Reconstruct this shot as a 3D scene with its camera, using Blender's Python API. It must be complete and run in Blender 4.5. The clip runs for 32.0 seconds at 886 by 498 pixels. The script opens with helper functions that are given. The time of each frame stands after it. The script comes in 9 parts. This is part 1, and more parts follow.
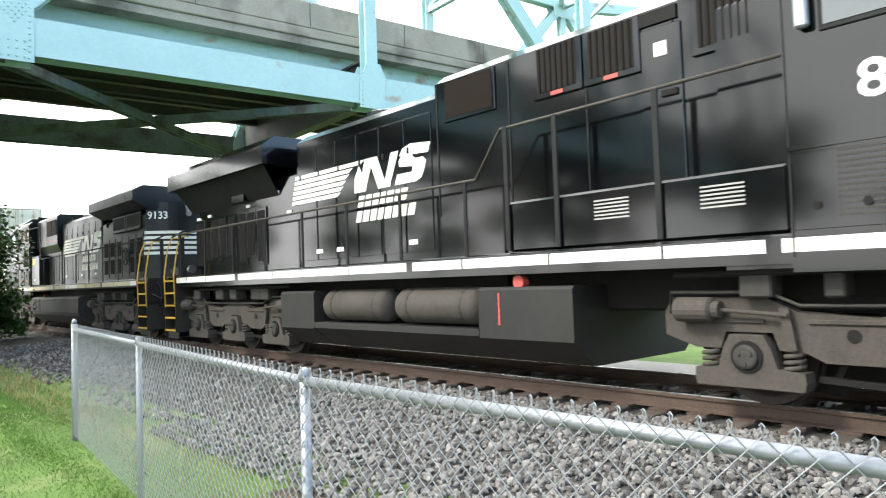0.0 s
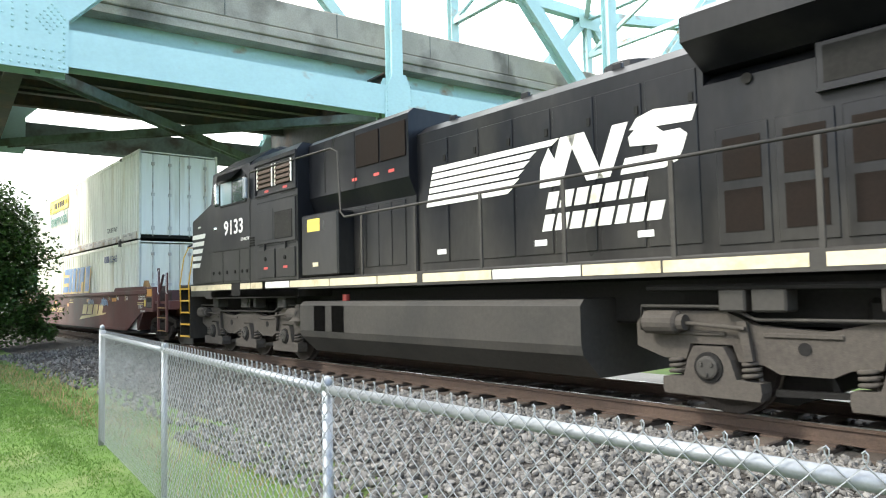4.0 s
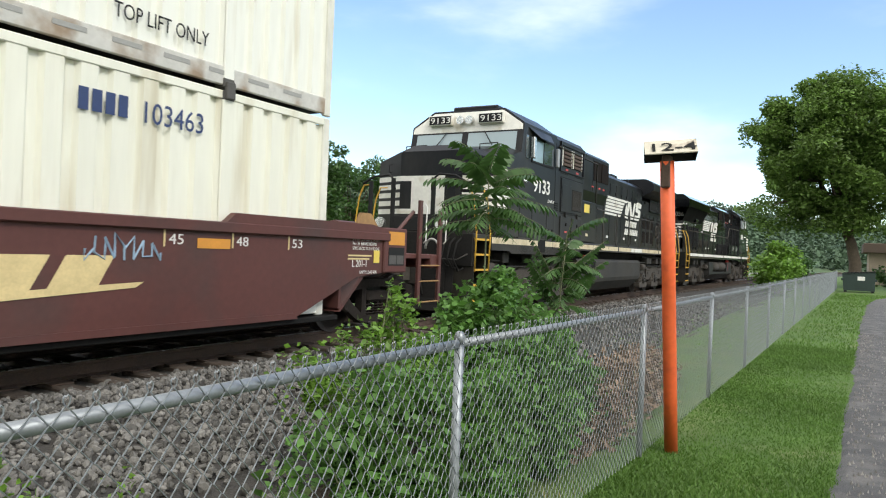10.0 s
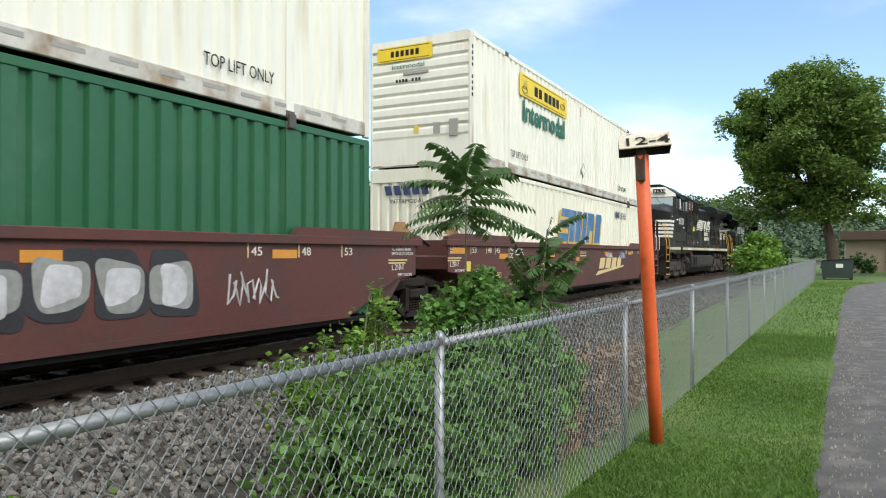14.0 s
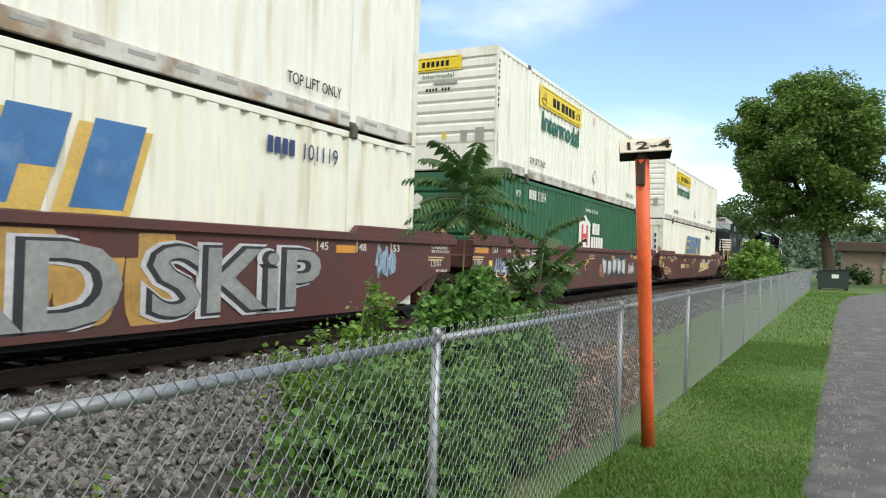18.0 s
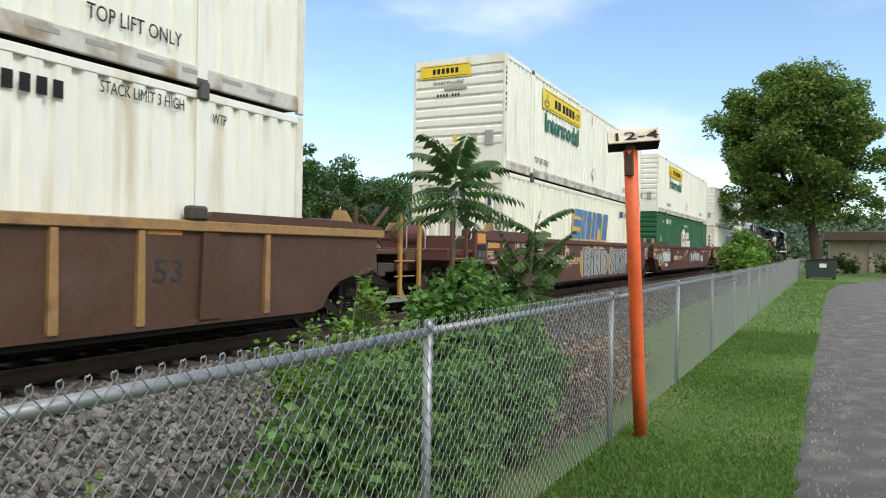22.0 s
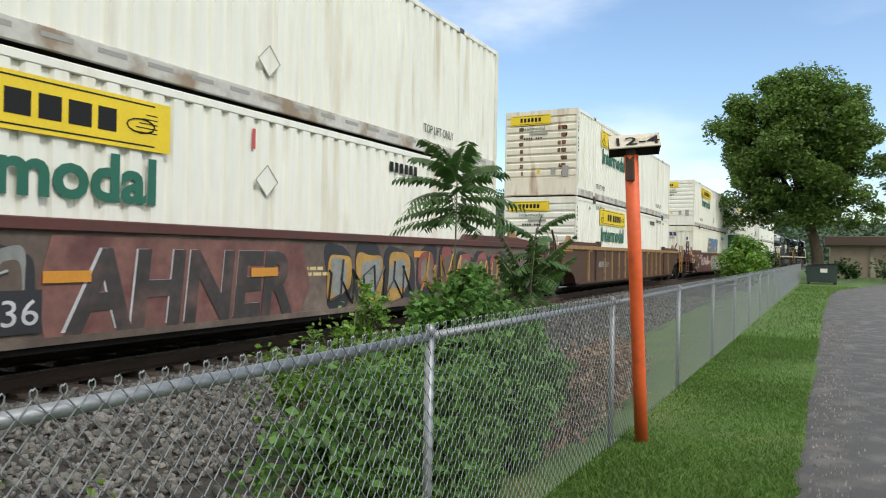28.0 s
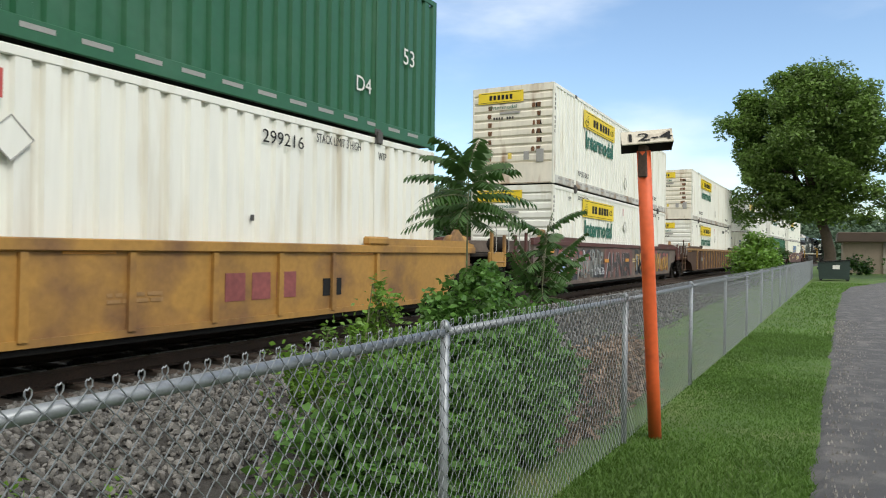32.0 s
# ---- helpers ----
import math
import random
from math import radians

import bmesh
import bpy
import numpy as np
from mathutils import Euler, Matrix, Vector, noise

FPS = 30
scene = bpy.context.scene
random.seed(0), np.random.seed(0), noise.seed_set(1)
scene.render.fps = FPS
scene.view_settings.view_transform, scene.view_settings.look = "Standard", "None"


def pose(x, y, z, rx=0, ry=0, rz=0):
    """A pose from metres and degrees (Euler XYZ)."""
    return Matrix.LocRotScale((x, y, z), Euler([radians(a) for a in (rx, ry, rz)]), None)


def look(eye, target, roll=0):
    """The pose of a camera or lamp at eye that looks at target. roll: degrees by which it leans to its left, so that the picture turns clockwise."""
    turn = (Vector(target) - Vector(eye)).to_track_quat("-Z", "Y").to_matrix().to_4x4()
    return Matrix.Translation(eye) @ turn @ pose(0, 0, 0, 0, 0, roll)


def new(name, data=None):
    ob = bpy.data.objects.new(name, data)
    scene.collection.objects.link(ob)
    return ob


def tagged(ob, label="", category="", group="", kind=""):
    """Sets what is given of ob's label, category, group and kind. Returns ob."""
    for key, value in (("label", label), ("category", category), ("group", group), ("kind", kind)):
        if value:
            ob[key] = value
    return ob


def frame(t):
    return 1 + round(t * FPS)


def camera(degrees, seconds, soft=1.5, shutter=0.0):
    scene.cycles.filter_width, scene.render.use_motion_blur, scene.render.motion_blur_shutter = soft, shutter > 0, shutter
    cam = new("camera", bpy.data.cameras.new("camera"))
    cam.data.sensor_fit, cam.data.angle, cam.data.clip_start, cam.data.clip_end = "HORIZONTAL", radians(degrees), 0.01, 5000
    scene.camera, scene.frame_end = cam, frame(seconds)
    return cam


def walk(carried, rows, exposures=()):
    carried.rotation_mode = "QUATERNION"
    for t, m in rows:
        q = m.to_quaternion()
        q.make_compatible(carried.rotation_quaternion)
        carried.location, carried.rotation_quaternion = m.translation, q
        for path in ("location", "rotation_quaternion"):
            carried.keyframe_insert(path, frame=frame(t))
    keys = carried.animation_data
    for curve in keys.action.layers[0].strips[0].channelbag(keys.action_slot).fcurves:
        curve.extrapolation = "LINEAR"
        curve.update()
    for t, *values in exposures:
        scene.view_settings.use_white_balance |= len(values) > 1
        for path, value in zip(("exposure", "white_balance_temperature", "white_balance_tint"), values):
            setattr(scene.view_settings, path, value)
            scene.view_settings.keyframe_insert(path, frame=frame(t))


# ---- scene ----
EXPOSURES = [(0, 1.1), (4.5, 1.06), (7, .75), (8, .42),(8.6,.05),(10,-.12),(13,-.18),(16,-.08),(18,-.18),(21,-.26),(25,-.36),(32,-.42)]
cam = camera(64.37, 32.0, soft=1.1, shutter=0.1)
EYE_Z = 1.62


def eye(yaw, pitch, roll, dx=0.0, dy=0.0, dz=0.0):
    return pose(dx, dy, EYE_Z + dz, 90 + pitch, roll, yaw)


walk(cam, [
    (0.0, eye(48.32, 2.52, 1.96)),
    (0.5, eye(52.55, 2.91, 2.13)),
    (1.0, eye(52.96, 3.19, 2.37)),
    (1.5, eye(52.47, 3.36, 1.90)),
    (2.0, eye(51.93, 3.44, 1.59)),
    (2.5, eye(51.53, 3.52, 1.62)),
    (3.0, eye(51.13, 3.63, 1.69)),
    (3.5, eye(50.64, 3.64, 1.41)),
    (4.0, eye(50.19, 3.42, 1.30)),
    (4.5, eye(49.69, 3.09, 1.31)),
    (6.5, eye(22.39, 6.00, -1.37)),
    (7.0, eye(4.2, 6.95, -2.2, 0.00, 0.04, 0.01)),
    (7.5, eye(-15.27, 6.64, -3.09, 0.00, 0.07, 0.02)),
    (8.0, eye(-32.13, 5.87, -3.45, 0.00, 0.09, 0.03)),
    (8.5, eye(-48.39, 5.60, -3.34, -0.01, 0.11, 0.03)),
    (9.0, eye(-56.80, 3.51, -3.82, 0.01, 0.08, 0.03)),
    (9.5, eye(-59.43, 1.58, -3.07, 0.00, 0.04, 0.02)),
    (10.0, eye(-60.49, 0.01, -2.35, 0.01, 0.03, 0.03)),
    (10.5, eye(-61.36, -0.53, -0.99, 0.02, 0.02, 0.02)),
    (11.0, eye(-61.34, -0.68, -0.41, 0.02, 0.01, 0.02)),
    (11.5, eye(-61.77, -0.72, -0.38, 0.02, 0.01, 0.03)),
    (12.0, eye(-61.50, -0.48, -0.19, 0.03, 0.01, 0.03)),
    (12.5, eye(-61.97, -0.30, -0.26, 0.02, 0.01, 0.02)),
    (13.0, eye(-61.97, 0.13, -0.13, 0.02, 0.01, 0.02)),
    (13.5, eye(-61.87, 0.26, -0.19, 0.03, 0.00, 0.02)),
    (15.5, eye(-61.51, -0.01, -0.15, 0.01, 0.01, 0.00)),
    (16.0, eye(-60.80, -0.35, -0.11, 0.01, 0.00, 0.01)),
    (16.5, eye(-60.72, -0.44, -0.59, 0.01, 0.01, 0.01)),
    (17.0, eye(-61.19, -0.32, -1.04, 0.01, 0.01, 0.01)),
    (17.5, eye(-61.78, -0.05, -1.72, 0.00, 0.01, 0.01)),
    (18.0, eye(-62.06, 0.15, -2.00, -0.00, 0.00, 0.01)),
    (18.5, eye(-62.34, 0.25, -1.96, -0.00, 0.01, 0.00)),
    (19.0, eye(-62.77, 0.50, -1.92, -0.00, 0.01, -0.00)),
    (19.5, eye(-63.01, 0.68, -2.03, 0.00, 0.02, -0.00)),
    (20.0, eye(-63.18, 0.54, -2.05, 0.01, 0.02, -0.00)),
    (20.5, eye(-63.29, 0.34, -1.92, 0.00, 0.01, -0.00)),
    (21.0, eye(-63.23, 0.08, -1.79, 0.00, 0.01, -0.00)),
    (21.5, eye(-63.08, -0.08, -1.38, 0.01, 0.01, -0.00)),
    (22.0, eye(-62.85, -0.16, -1.07, 0.00, 0.00, -0.01)),
    (22.5, eye(-62.53, -0.30, -0.90, 0.01, 0.00, -0.01)),
    (23.0, eye(-62.40, -0.18, -0.78, 0.00, 0.00, 0.00)),
    (23.5, eye(-62.36, 0.10, -0.52, 0.00, -0.00, 0.00)),
    (24.0, eye(-62.41, 0.51, -0.42, 0.00, 0.00, -0.01)),
    (24.5, eye(-62.42, 0.66, -1.07, -0.00, 0.00, -0.01)),
    (25.0, eye(-62.36, 0.67, -1.32, -0.01, 0.00, -0.01)),
    (25.5, eye(-62.32, 0.57, -1.64, -0.01, 0.01, -0.00)),
    (27.5, eye(-62.79, 0.32, -1.50, -0.01, 0.00, -0.01)),
    (28.0, eye(-62.80, 0.23, -1.10, -0.01, 0.00, -0.01)),
    (28.5, eye(-62.84, 0.23, -0.99, -0.00, 0.00, -0.01)),
    (29.0, eye(-62.80, 0.18, -0.66, -0.00, -0.00, -0.01)),
    (29.5, eye(-62.86, 0.16, -0.46, -0.01, -0.00, -0.01)),
    (30.0, eye(-63.04, 0.11, -0.14, -0.00, -0.00, -0.01)),
    (30.5, eye(-63.33, 0.06, -0.56, 0.00, 0.00, -0.01)),
    (31.0, eye(-63.48, -0.07, -1.05, -0.00, 0.00, -0.00)),
    (31.5, eye(-63.32, -0.09, -0.94, -0.00, 0.01, -0.00)),
    (32.0, eye(-62.05, 0.08, -0.84, -0.03, 0.02, -0.02)),
], EXPOSURES)

# ---- light ----
world = bpy.data.worlds.new("sky")
scene.world = world
world.use_nodes = True
SUN_AZ, SUN_EL = 203.0, 44.0     # degrees clockwise from +y, and up


def build_sky():
    nt = world.node_tree
    nt.nodes.clear()
    out = nt.nodes.new("ShaderNodeOutputWorld")
    bg = nt.nodes.new("ShaderNodeBackground")
    sky = nt.nodes.new("ShaderNodeTexSky")
    sky.sky_type = "NISHITA"
    sky.sun_disc = False
    sky.sun_elevation, sky.sun_rotation = radians(SUN_EL), radians(SUN_AZ)
    sky.air_density, sky.dust_density, sky.ozone_density = 1.0, 0.9, 1.8
    boost = nt.nodes.new("ShaderNodeMix")
    boost.data_type, boost.blend_type = "RGBA", "MULTIPLY"
    boost.inputs[0].default_value = 1.0
    boost.inputs[7].default_value = (0.285, 0.295, 0.295, 1)
    nt.links.new(sky.outputs[0], boost.inputs[6])
    co = nt.nodes.new("ShaderNodeTexCoord")
    sep = nt.nodes.new("ShaderNodeSeparateXYZ")
    nt.links.new(co.outputs["Generated"], sep.inputs[0])
    scale = nt.nodes.new("ShaderNodeMapping")
    scale.inputs["Scale"].default_value = (1.0, 1.0, 3.0)
    nt.links.new(co.outputs["Generated"], scale.inputs[0])
    clouds = nt.nodes.new("ShaderNodeTexNoise")
    clouds.inputs["Scale"].default_value = 2.2
    clouds.inputs["Detail"].default_value = 7.0
    clouds.inputs["Roughness"].default_value = 0.52
    nt.links.new(scale.outputs[0], clouds.inputs["Vector"])
    # cloud cover thickens towards -x, where the whole sky is white haze
    west = nt.nodes.new("ShaderNodeMath")
    west.operation = "MULTIPLY_ADD"
    west.inputs[1].default_value, west.inputs[2].default_value = -0.46, 0.24
    nt.links.new(sep.outputs["X"], west.inputs[0])
    add = nt.nodes.new("ShaderNodeMath")
    nt.links.new(clouds.outputs[0], add.inputs[0])
    nt.links.new(west.outputs[0], add.inputs[1])
    ramp = nt.nodes.new("ShaderNodeMapRange")
    ramp.interpolation_type = "SMOOTHSTEP"
    ramp.inputs["From Min"].default_value, ramp.inputs["From Max"].default_value = 0.30, 0.78
    nt.links.new(add.outputs[0], ramp.inputs["Value"])
    mix = nt.nodes.new("ShaderNodeMix")
    mix.data_type = "RGBA"
    mix.inputs[7].default_value = (2.0, 2.02, 2.0, 1)
    nt.links.new(ramp.outputs[0], mix.inputs[0])
    nt.links.new(boost.outputs[2], mix.inputs[6])
    nt.links.new(mix.outputs[2], bg.inputs[0])
    bg.inputs[1].default_value = 0.95
    nt.links.new(bg.outputs[0], out.inputs[0])


build_sky()
sun_data = bpy.data.lights.new("sun", "SUN")
sun_data.energy, sun_data.angle, sun_data.color = 2.1, radians(12), (1.0, 0.98, 0.9)
sun = new("sun", sun_data)
_a, _e = radians(SUN_AZ), radians(SUN_EL)
sun.matrix_world = look((math.sin(_a) * math.cos(_e) * 60, math.cos(_a) * math.cos(_e) * 60, math.sin(_e) * 60), (0, 0, 0))

# ---- materials ----
def material(name, base, rough=0.6, metal=0.0, vary=0.12, scale=3.0, fine=40.0, bump=0.0, bump_scale=60.0, second=None,
             amount=0.0, stain_scale=1.2, spec=0.5, streak=1.0, island=0.0, per_object=0.0, trans=0.0, coat=0.0, dust=None):
    """A painted or natural surface: base colour, variation at two scales, stains of a second colour, fine relief."""
    m = bpy.data.materials.new(name)
    m.use_nodes = True
    nt = m.node_tree
    b = nt.nodes["Principled BSDF"]
    b.inputs["Metallic"].default_value = metal
    b.inputs["Specular IOR Level"].default_value = spec
    co = nt.nodes.new("ShaderNodeTexCoord")
    mp = nt.nodes.new("ShaderNodeMapping")
    mp.inputs["Scale"].default_value = (1, 1, streak)
    nt.links.new(co.outputs["Object"], mp.inputs[0])

    def noise_node(s, detail=4.0):
        n = nt.nodes.new("ShaderNodeTexNoise")
        n.inputs["Scale"].default_value, n.inputs["Detail"].default_value = s, detail
        nt.links.new(mp.outputs[0], n.inputs["Vector"])
        return n.outputs[0]

    def mixed(kind, fac, a, c):
        n = nt.nodes.new("ShaderNodeMix")
        n.data_type, n.blend_type = "RGBA", kind
        for sock, v in ((n.inputs[0], fac), (n.inputs[6], a), (n.inputs[7], c)):
            if isinstance(v, (int, float)):
                sock.default_value = v
            elif isinstance(v, tuple):
                sock.default_value = (*v, 1)
            else:
                nt.links.new(v, sock)
        return n.outputs[2]

    def span(v, lo, hi, a=0.0, c=1.0):
        n = nt.nodes.new("ShaderNodeMapRange")
        for key, val in (("From Min", lo), ("From Max", hi), ("To Min", a), ("To Max", c)):
            n.inputs[key].default_value = val
        nt.links.new(v, n.inputs["Value"])
        return n.outputs[0]

    def grey(v):
        n = nt.nodes.new("ShaderNodeCombineColor")
        for i in range(3):
            nt.links.new(v, n.inputs[i])
        return n.outputs[0]

    col = base
    if second is not None:
        col = mixed("MIX", span(noise_node(stain_scale, 6.0), 0.62 - amount * 0.35, 0.75 - amount * 0.25), base, second)
    big, small = noise_node(scale), noise_node(fine, 3.0)
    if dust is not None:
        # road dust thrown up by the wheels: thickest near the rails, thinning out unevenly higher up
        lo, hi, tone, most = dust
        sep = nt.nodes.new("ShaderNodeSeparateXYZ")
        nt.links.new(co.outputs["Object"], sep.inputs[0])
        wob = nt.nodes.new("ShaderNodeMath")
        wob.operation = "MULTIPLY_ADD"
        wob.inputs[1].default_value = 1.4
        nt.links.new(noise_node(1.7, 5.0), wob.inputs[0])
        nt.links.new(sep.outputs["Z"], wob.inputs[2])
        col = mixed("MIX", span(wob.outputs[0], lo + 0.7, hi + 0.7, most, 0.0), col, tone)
    col = mixed("MULTIPLY", 1.0, col, grey(span(big, 0.25, 0.75, 1 - vary, 1 + vary)))
    col = mixed("MULTIPLY", 1.0, col, grey(span(small, 0.25, 0.75, 1 - vary * 0.8, 1 + vary * 0.8)))
    if island:
        geo = nt.nodes.new("ShaderNodeNewGeometry")
        col = mixed("MULTIPLY", 1.0, col, grey(span(geo.outputs["Random Per Island"], 0, 1, 1 - island, 1 + island)))
    if per_object:
        info = nt.nodes.new("ShaderNodeObjectInfo")
        col = mixed("MULTIPLY", 1.0, col, grey(span(info.outputs["Random"], 0, 1, 1 - per_object, 1 + per_object)))
    nt.links.new(col, b.inputs["Base Color"]) if not isinstance(col, tuple) else None
    nt.links.new(span(big, 0.2, 0.8, max(0.03, rough - 0.12), min(1, rough + 0.12)), b.inputs["Roughness"])
    if bump:
        bn = nt.nodes.new("ShaderNodeBump")
        bn.inputs["Strength"].default_value, bn.inputs["Distance"].default_value = min(1.0, bump), 0.02
        nt.links.new(noise_node(bump_scale, 5.0), bn.inputs["Height"])
        nt.links.new(bn.outputs[0], b.inputs["Normal"])
    if coat:
        b.inputs["Coat Weight"].default_value, b.inputs["Coat Roughness"].default_value = coat, 0.09
    if trans:
        tr = nt.nodes.new("ShaderNodeBsdfTranslucent")
        nt.links.new(col, tr.inputs[0])
        ms = nt.nodes.new("ShaderNodeMixShader")
        ms.inputs[0].default_value = trans
        nt.links.new(b.outputs[0], ms.inputs[1])
        nt.links.new(tr.outputs[0], ms.inputs[2])
        nt.links.new(ms.outputs[0], nt.nodes["Material Output"].inputs[0])
    return m


M = {}
M["steel_teal"] = material("teal bridge paint", (0.42, 0.605, 0.61), 0.5, vary=0.06, scale=0.6, fine=9, second=(0.34, 0.19, 0.10), amount=0.0, stain_scale=0.8, streak=1.6)
# bridge teal again, with the shade under the deck put into both colours
M["steel_shaded"] = material("dull teal steel darkened for shade", (0.15, 0.195, 0.20), 0.7, vary=0.2, scale=0.5, fine=8, second=(0.08, 0.075, 0.07), amount=0.35)
M["steel_under"] = material("underside steel darkened for shade", (0.07, 0.078, 0.075), 0.7, vary=0.2, scale=0.5, fine=8, second=(0.12, 0.09, 0.07), amount=0.4)
M["concrete"] = material("weathered concrete", (0.36, 0.32, 0.27), 0.85, vary=0.16, scale=0.7, fine=22, bump=0.3, second=(0.15, 0.13, 0.11), amount=0.35, stain_scale=0.6)
M["grass_soil"] = material("lawn soil", (0.076, 0.137, 0.023), 0.95, vary=0.24, scale=1.1, fine=30, bump=0.25, second=(0.13, 0.17, 0.05), amount=0.3)
M["blade"] = material("grass blade", (0.102, 0.194, 0.031), 0.65, vary=0.2, scale=0.5, fine=2.2, island=0.10, trans=0.3)
M["dry"] = material("dry grass", (0.26, 0.20, 0.09), 0.9, vary=0.25, scale=1.0, fine=20, island=0.3, bump=0.4)
M["dirt"] = material("brown dirt and dead leaves", (0.055, 0.041, 0.03), 0.95, vary=0.35, scale=1.4, fine=30, bump=0.8)
M["ballast_bed"] = material("dusty ballast bed", (0.048, 0.043, 0.038), 0.95, vary=0.35, scale=1.5, fine=45, bump=1.0, bump_scale=35)
M["stone"] = material("crushed grey stone", (0.148, 0.139, 0.127), 0.9, vary=0.24, scale=6, fine=60, island=0.5)
M["asphalt"] = material("worn asphalt", (0.11, 0.106, 0.105), 0.92, vary=0.2, scale=0.9, fine=110, bump=0.8, bump_scale=150, second=(0.18, 0.17, 0.16), amount=0.42, stain_scale=3.2)
M["lane"] = material("pale gravel lane", (0.24, 0.23, 0.21), 0.95, vary=0.2, scale=0.8, fine=20, bump=0.4)
M["galv"] = material("galvanised steel", (0.27, 0.285, 0.30), 0.48, metal=0.6, vary=0.12, scale=14, fine=90)
M["galv_post"] = material("dull galvanised post", (0.34, 0.36, 0.38), 0.5, metal=0.6, vary=0.15, scale=8, fine=60)
M["rail_top"] = material("polished railhead", (0.42, 0.41, 0.40), 0.28, metal=0.9, vary=0.1)
M["rust"] = material("rusty rail steel", (0.072, 0.047, 0.034), 0.85, vary=0.25, scale=5, fine=50, bump=0.3)
M["tie"] = material("weathered railway tie", (0.075, 0.056, 0.043), 0.95, vary=0.3, scale=3, fine=25, per_object=0.3, bump=0.5)
M["orange"] = material("faded orange paint", (0.78, 0.13, 0.035), 0.5, vary=0.1, scale=2, fine=20, second=(0.50, 0.08, 0.03), amount=0.15, stain_scale=3)
M["sign_face"] = material("aged white sign face", (0.62, 0.56, 0.45), 0.6, vary=0.12, scale=8, fine=40, second=(0.25, 0.20, 0.15), amount=0.2, stain_scale=9)
M["black_ink"] = material("black lettering", (0.018, 0.018, 0.018), 0.65, vary=0.1, spec=0.2)
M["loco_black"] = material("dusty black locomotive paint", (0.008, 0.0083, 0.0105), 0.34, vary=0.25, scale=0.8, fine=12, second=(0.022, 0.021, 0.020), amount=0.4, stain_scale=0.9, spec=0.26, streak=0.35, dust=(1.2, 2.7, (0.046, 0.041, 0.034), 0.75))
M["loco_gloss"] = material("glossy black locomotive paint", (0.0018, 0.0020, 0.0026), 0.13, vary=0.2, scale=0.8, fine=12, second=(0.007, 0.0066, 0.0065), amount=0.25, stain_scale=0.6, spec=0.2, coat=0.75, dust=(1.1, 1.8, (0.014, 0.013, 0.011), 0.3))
M["loco_dust"] = material("dusty dark underframe paint", (0.036, 0.032, 0.027), 0.75, vary=0.22, scale=1.2, fine=18, second=(0.025, 0.023, 0.02), amount=0.35, stain_scale=1.0, bump=0.1)
M["truck"] = material("brown-grey dusty cast truck", (0.064, 0.054, 0.044), 0.9, vary=0.22, scale=2, fine=25, second=(0.045, 0.038, 0.032), amount=0.35, stain_scale=2, bump=0.2)
M["truck_dark"] = material("grimy black-brown freight truck", (0.028, 0.023, 0.020), 0.9, vary=0.25, scale=2, fine=25, second=(0.05, 0.038, 0.03), amount=0.2, stain_scale=2.5, bump=0.2, spec=0.15)
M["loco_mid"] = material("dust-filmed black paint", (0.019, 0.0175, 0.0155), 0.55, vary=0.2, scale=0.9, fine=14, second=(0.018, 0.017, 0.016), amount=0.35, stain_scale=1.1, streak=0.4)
M["dark"] = material("black oily steel", (0.013, 0.012, 0.011), 0.75, vary=0.3, scale=2, fine=20, spec=0.2)
M["mesh_brown"] = material("dark brown mesh", (0.013, 0.009, 0.007), 0.8, vary=0.2, scale=4, spec=0.12)
M["wheel"] = material("dark wheel steel", (0.05, 0.04, 0.035), 0.6, metal=0.4, vary=0.25, scale=5)
M["white"] = material("white locomotive paint", (0.74, 0.72, 0.66), 0.5, vary=0.08, scale=2, fine=15, second=(0.45, 0.40, 0.30), amount=0.12, stain_scale=2)
M["stripe"] = material("grimy cream stripe", (0.62, 0.53, 0.36), 0.6, vary=0.14, scale=2, fine=15, second=(0.38, 0.30, 0.18), amount=0.3, stain_scale=2)
M["yellow"] = material("safety yellow paint", (0.62, 0.36, 0.04), 0.5, vary=0.12, scale=4, fine=20)
M["plate"] = material("yellow notice plate", (0.72, 0.55, 0.10), 0.5, vary=0.08)
M["red"] = material("red label", (0.55, 0.08, 0.07), 0.5, vary=0.1)
M["chrome"] = material("bright metal", (0.7, 0.7, 0.68), 0.2, metal=0.9)
M["cont_white"] = material("off-white container paint", (0.83, 0.82, 0.745), 0.5, vary=0.05, scale=0.8, fine=10, second=(0.58, 0.52, 0.40), amount=0.2, stain_scale=1.6, streak=0.12)
M["cont_cream"] = material("cream container paint", (0.80, 0.785, 0.675), 0.5, vary=0.05, scale=0.8, fine=10, second=(0.55, 0.49, 0.35), amount=0.2, stain_scale=1.6, streak=0.12)
M["cont_rail"] = material("grey-white container rail", (0.56, 0.54, 0.50), 0.6, vary=0.1, scale=1.5, fine=12, second=(0.30, 0.22, 0.15), amount=0.4, stain_scale=2)
M["cont_post"] = material("rust-stained container post", (0.70, 0.68, 0.60), 0.55, vary=0.1, scale=1.5, fine=12, second=(0.36, 0.24, 0.15), amount=0.12, stain_scale=2.2, streak=0.5)
M["cont_rusty"] = material("rust-streaked off-white end wall", (0.80, 0.74, 0.62), 0.6, vary=0.08, scale=1.0, fine=10, second=(0.34, 0.20, 0.10), amount=0.2, stain_scale=2.0, streak=0.22)
M["cont_green"] = material("dark green container paint", (0.020, 0.115, 0.050), 0.42, vary=0.08, scale=0.8, fine=10, second=(0.04, 0.13, 0.07), amount=0.2, stain_scale=0.8)
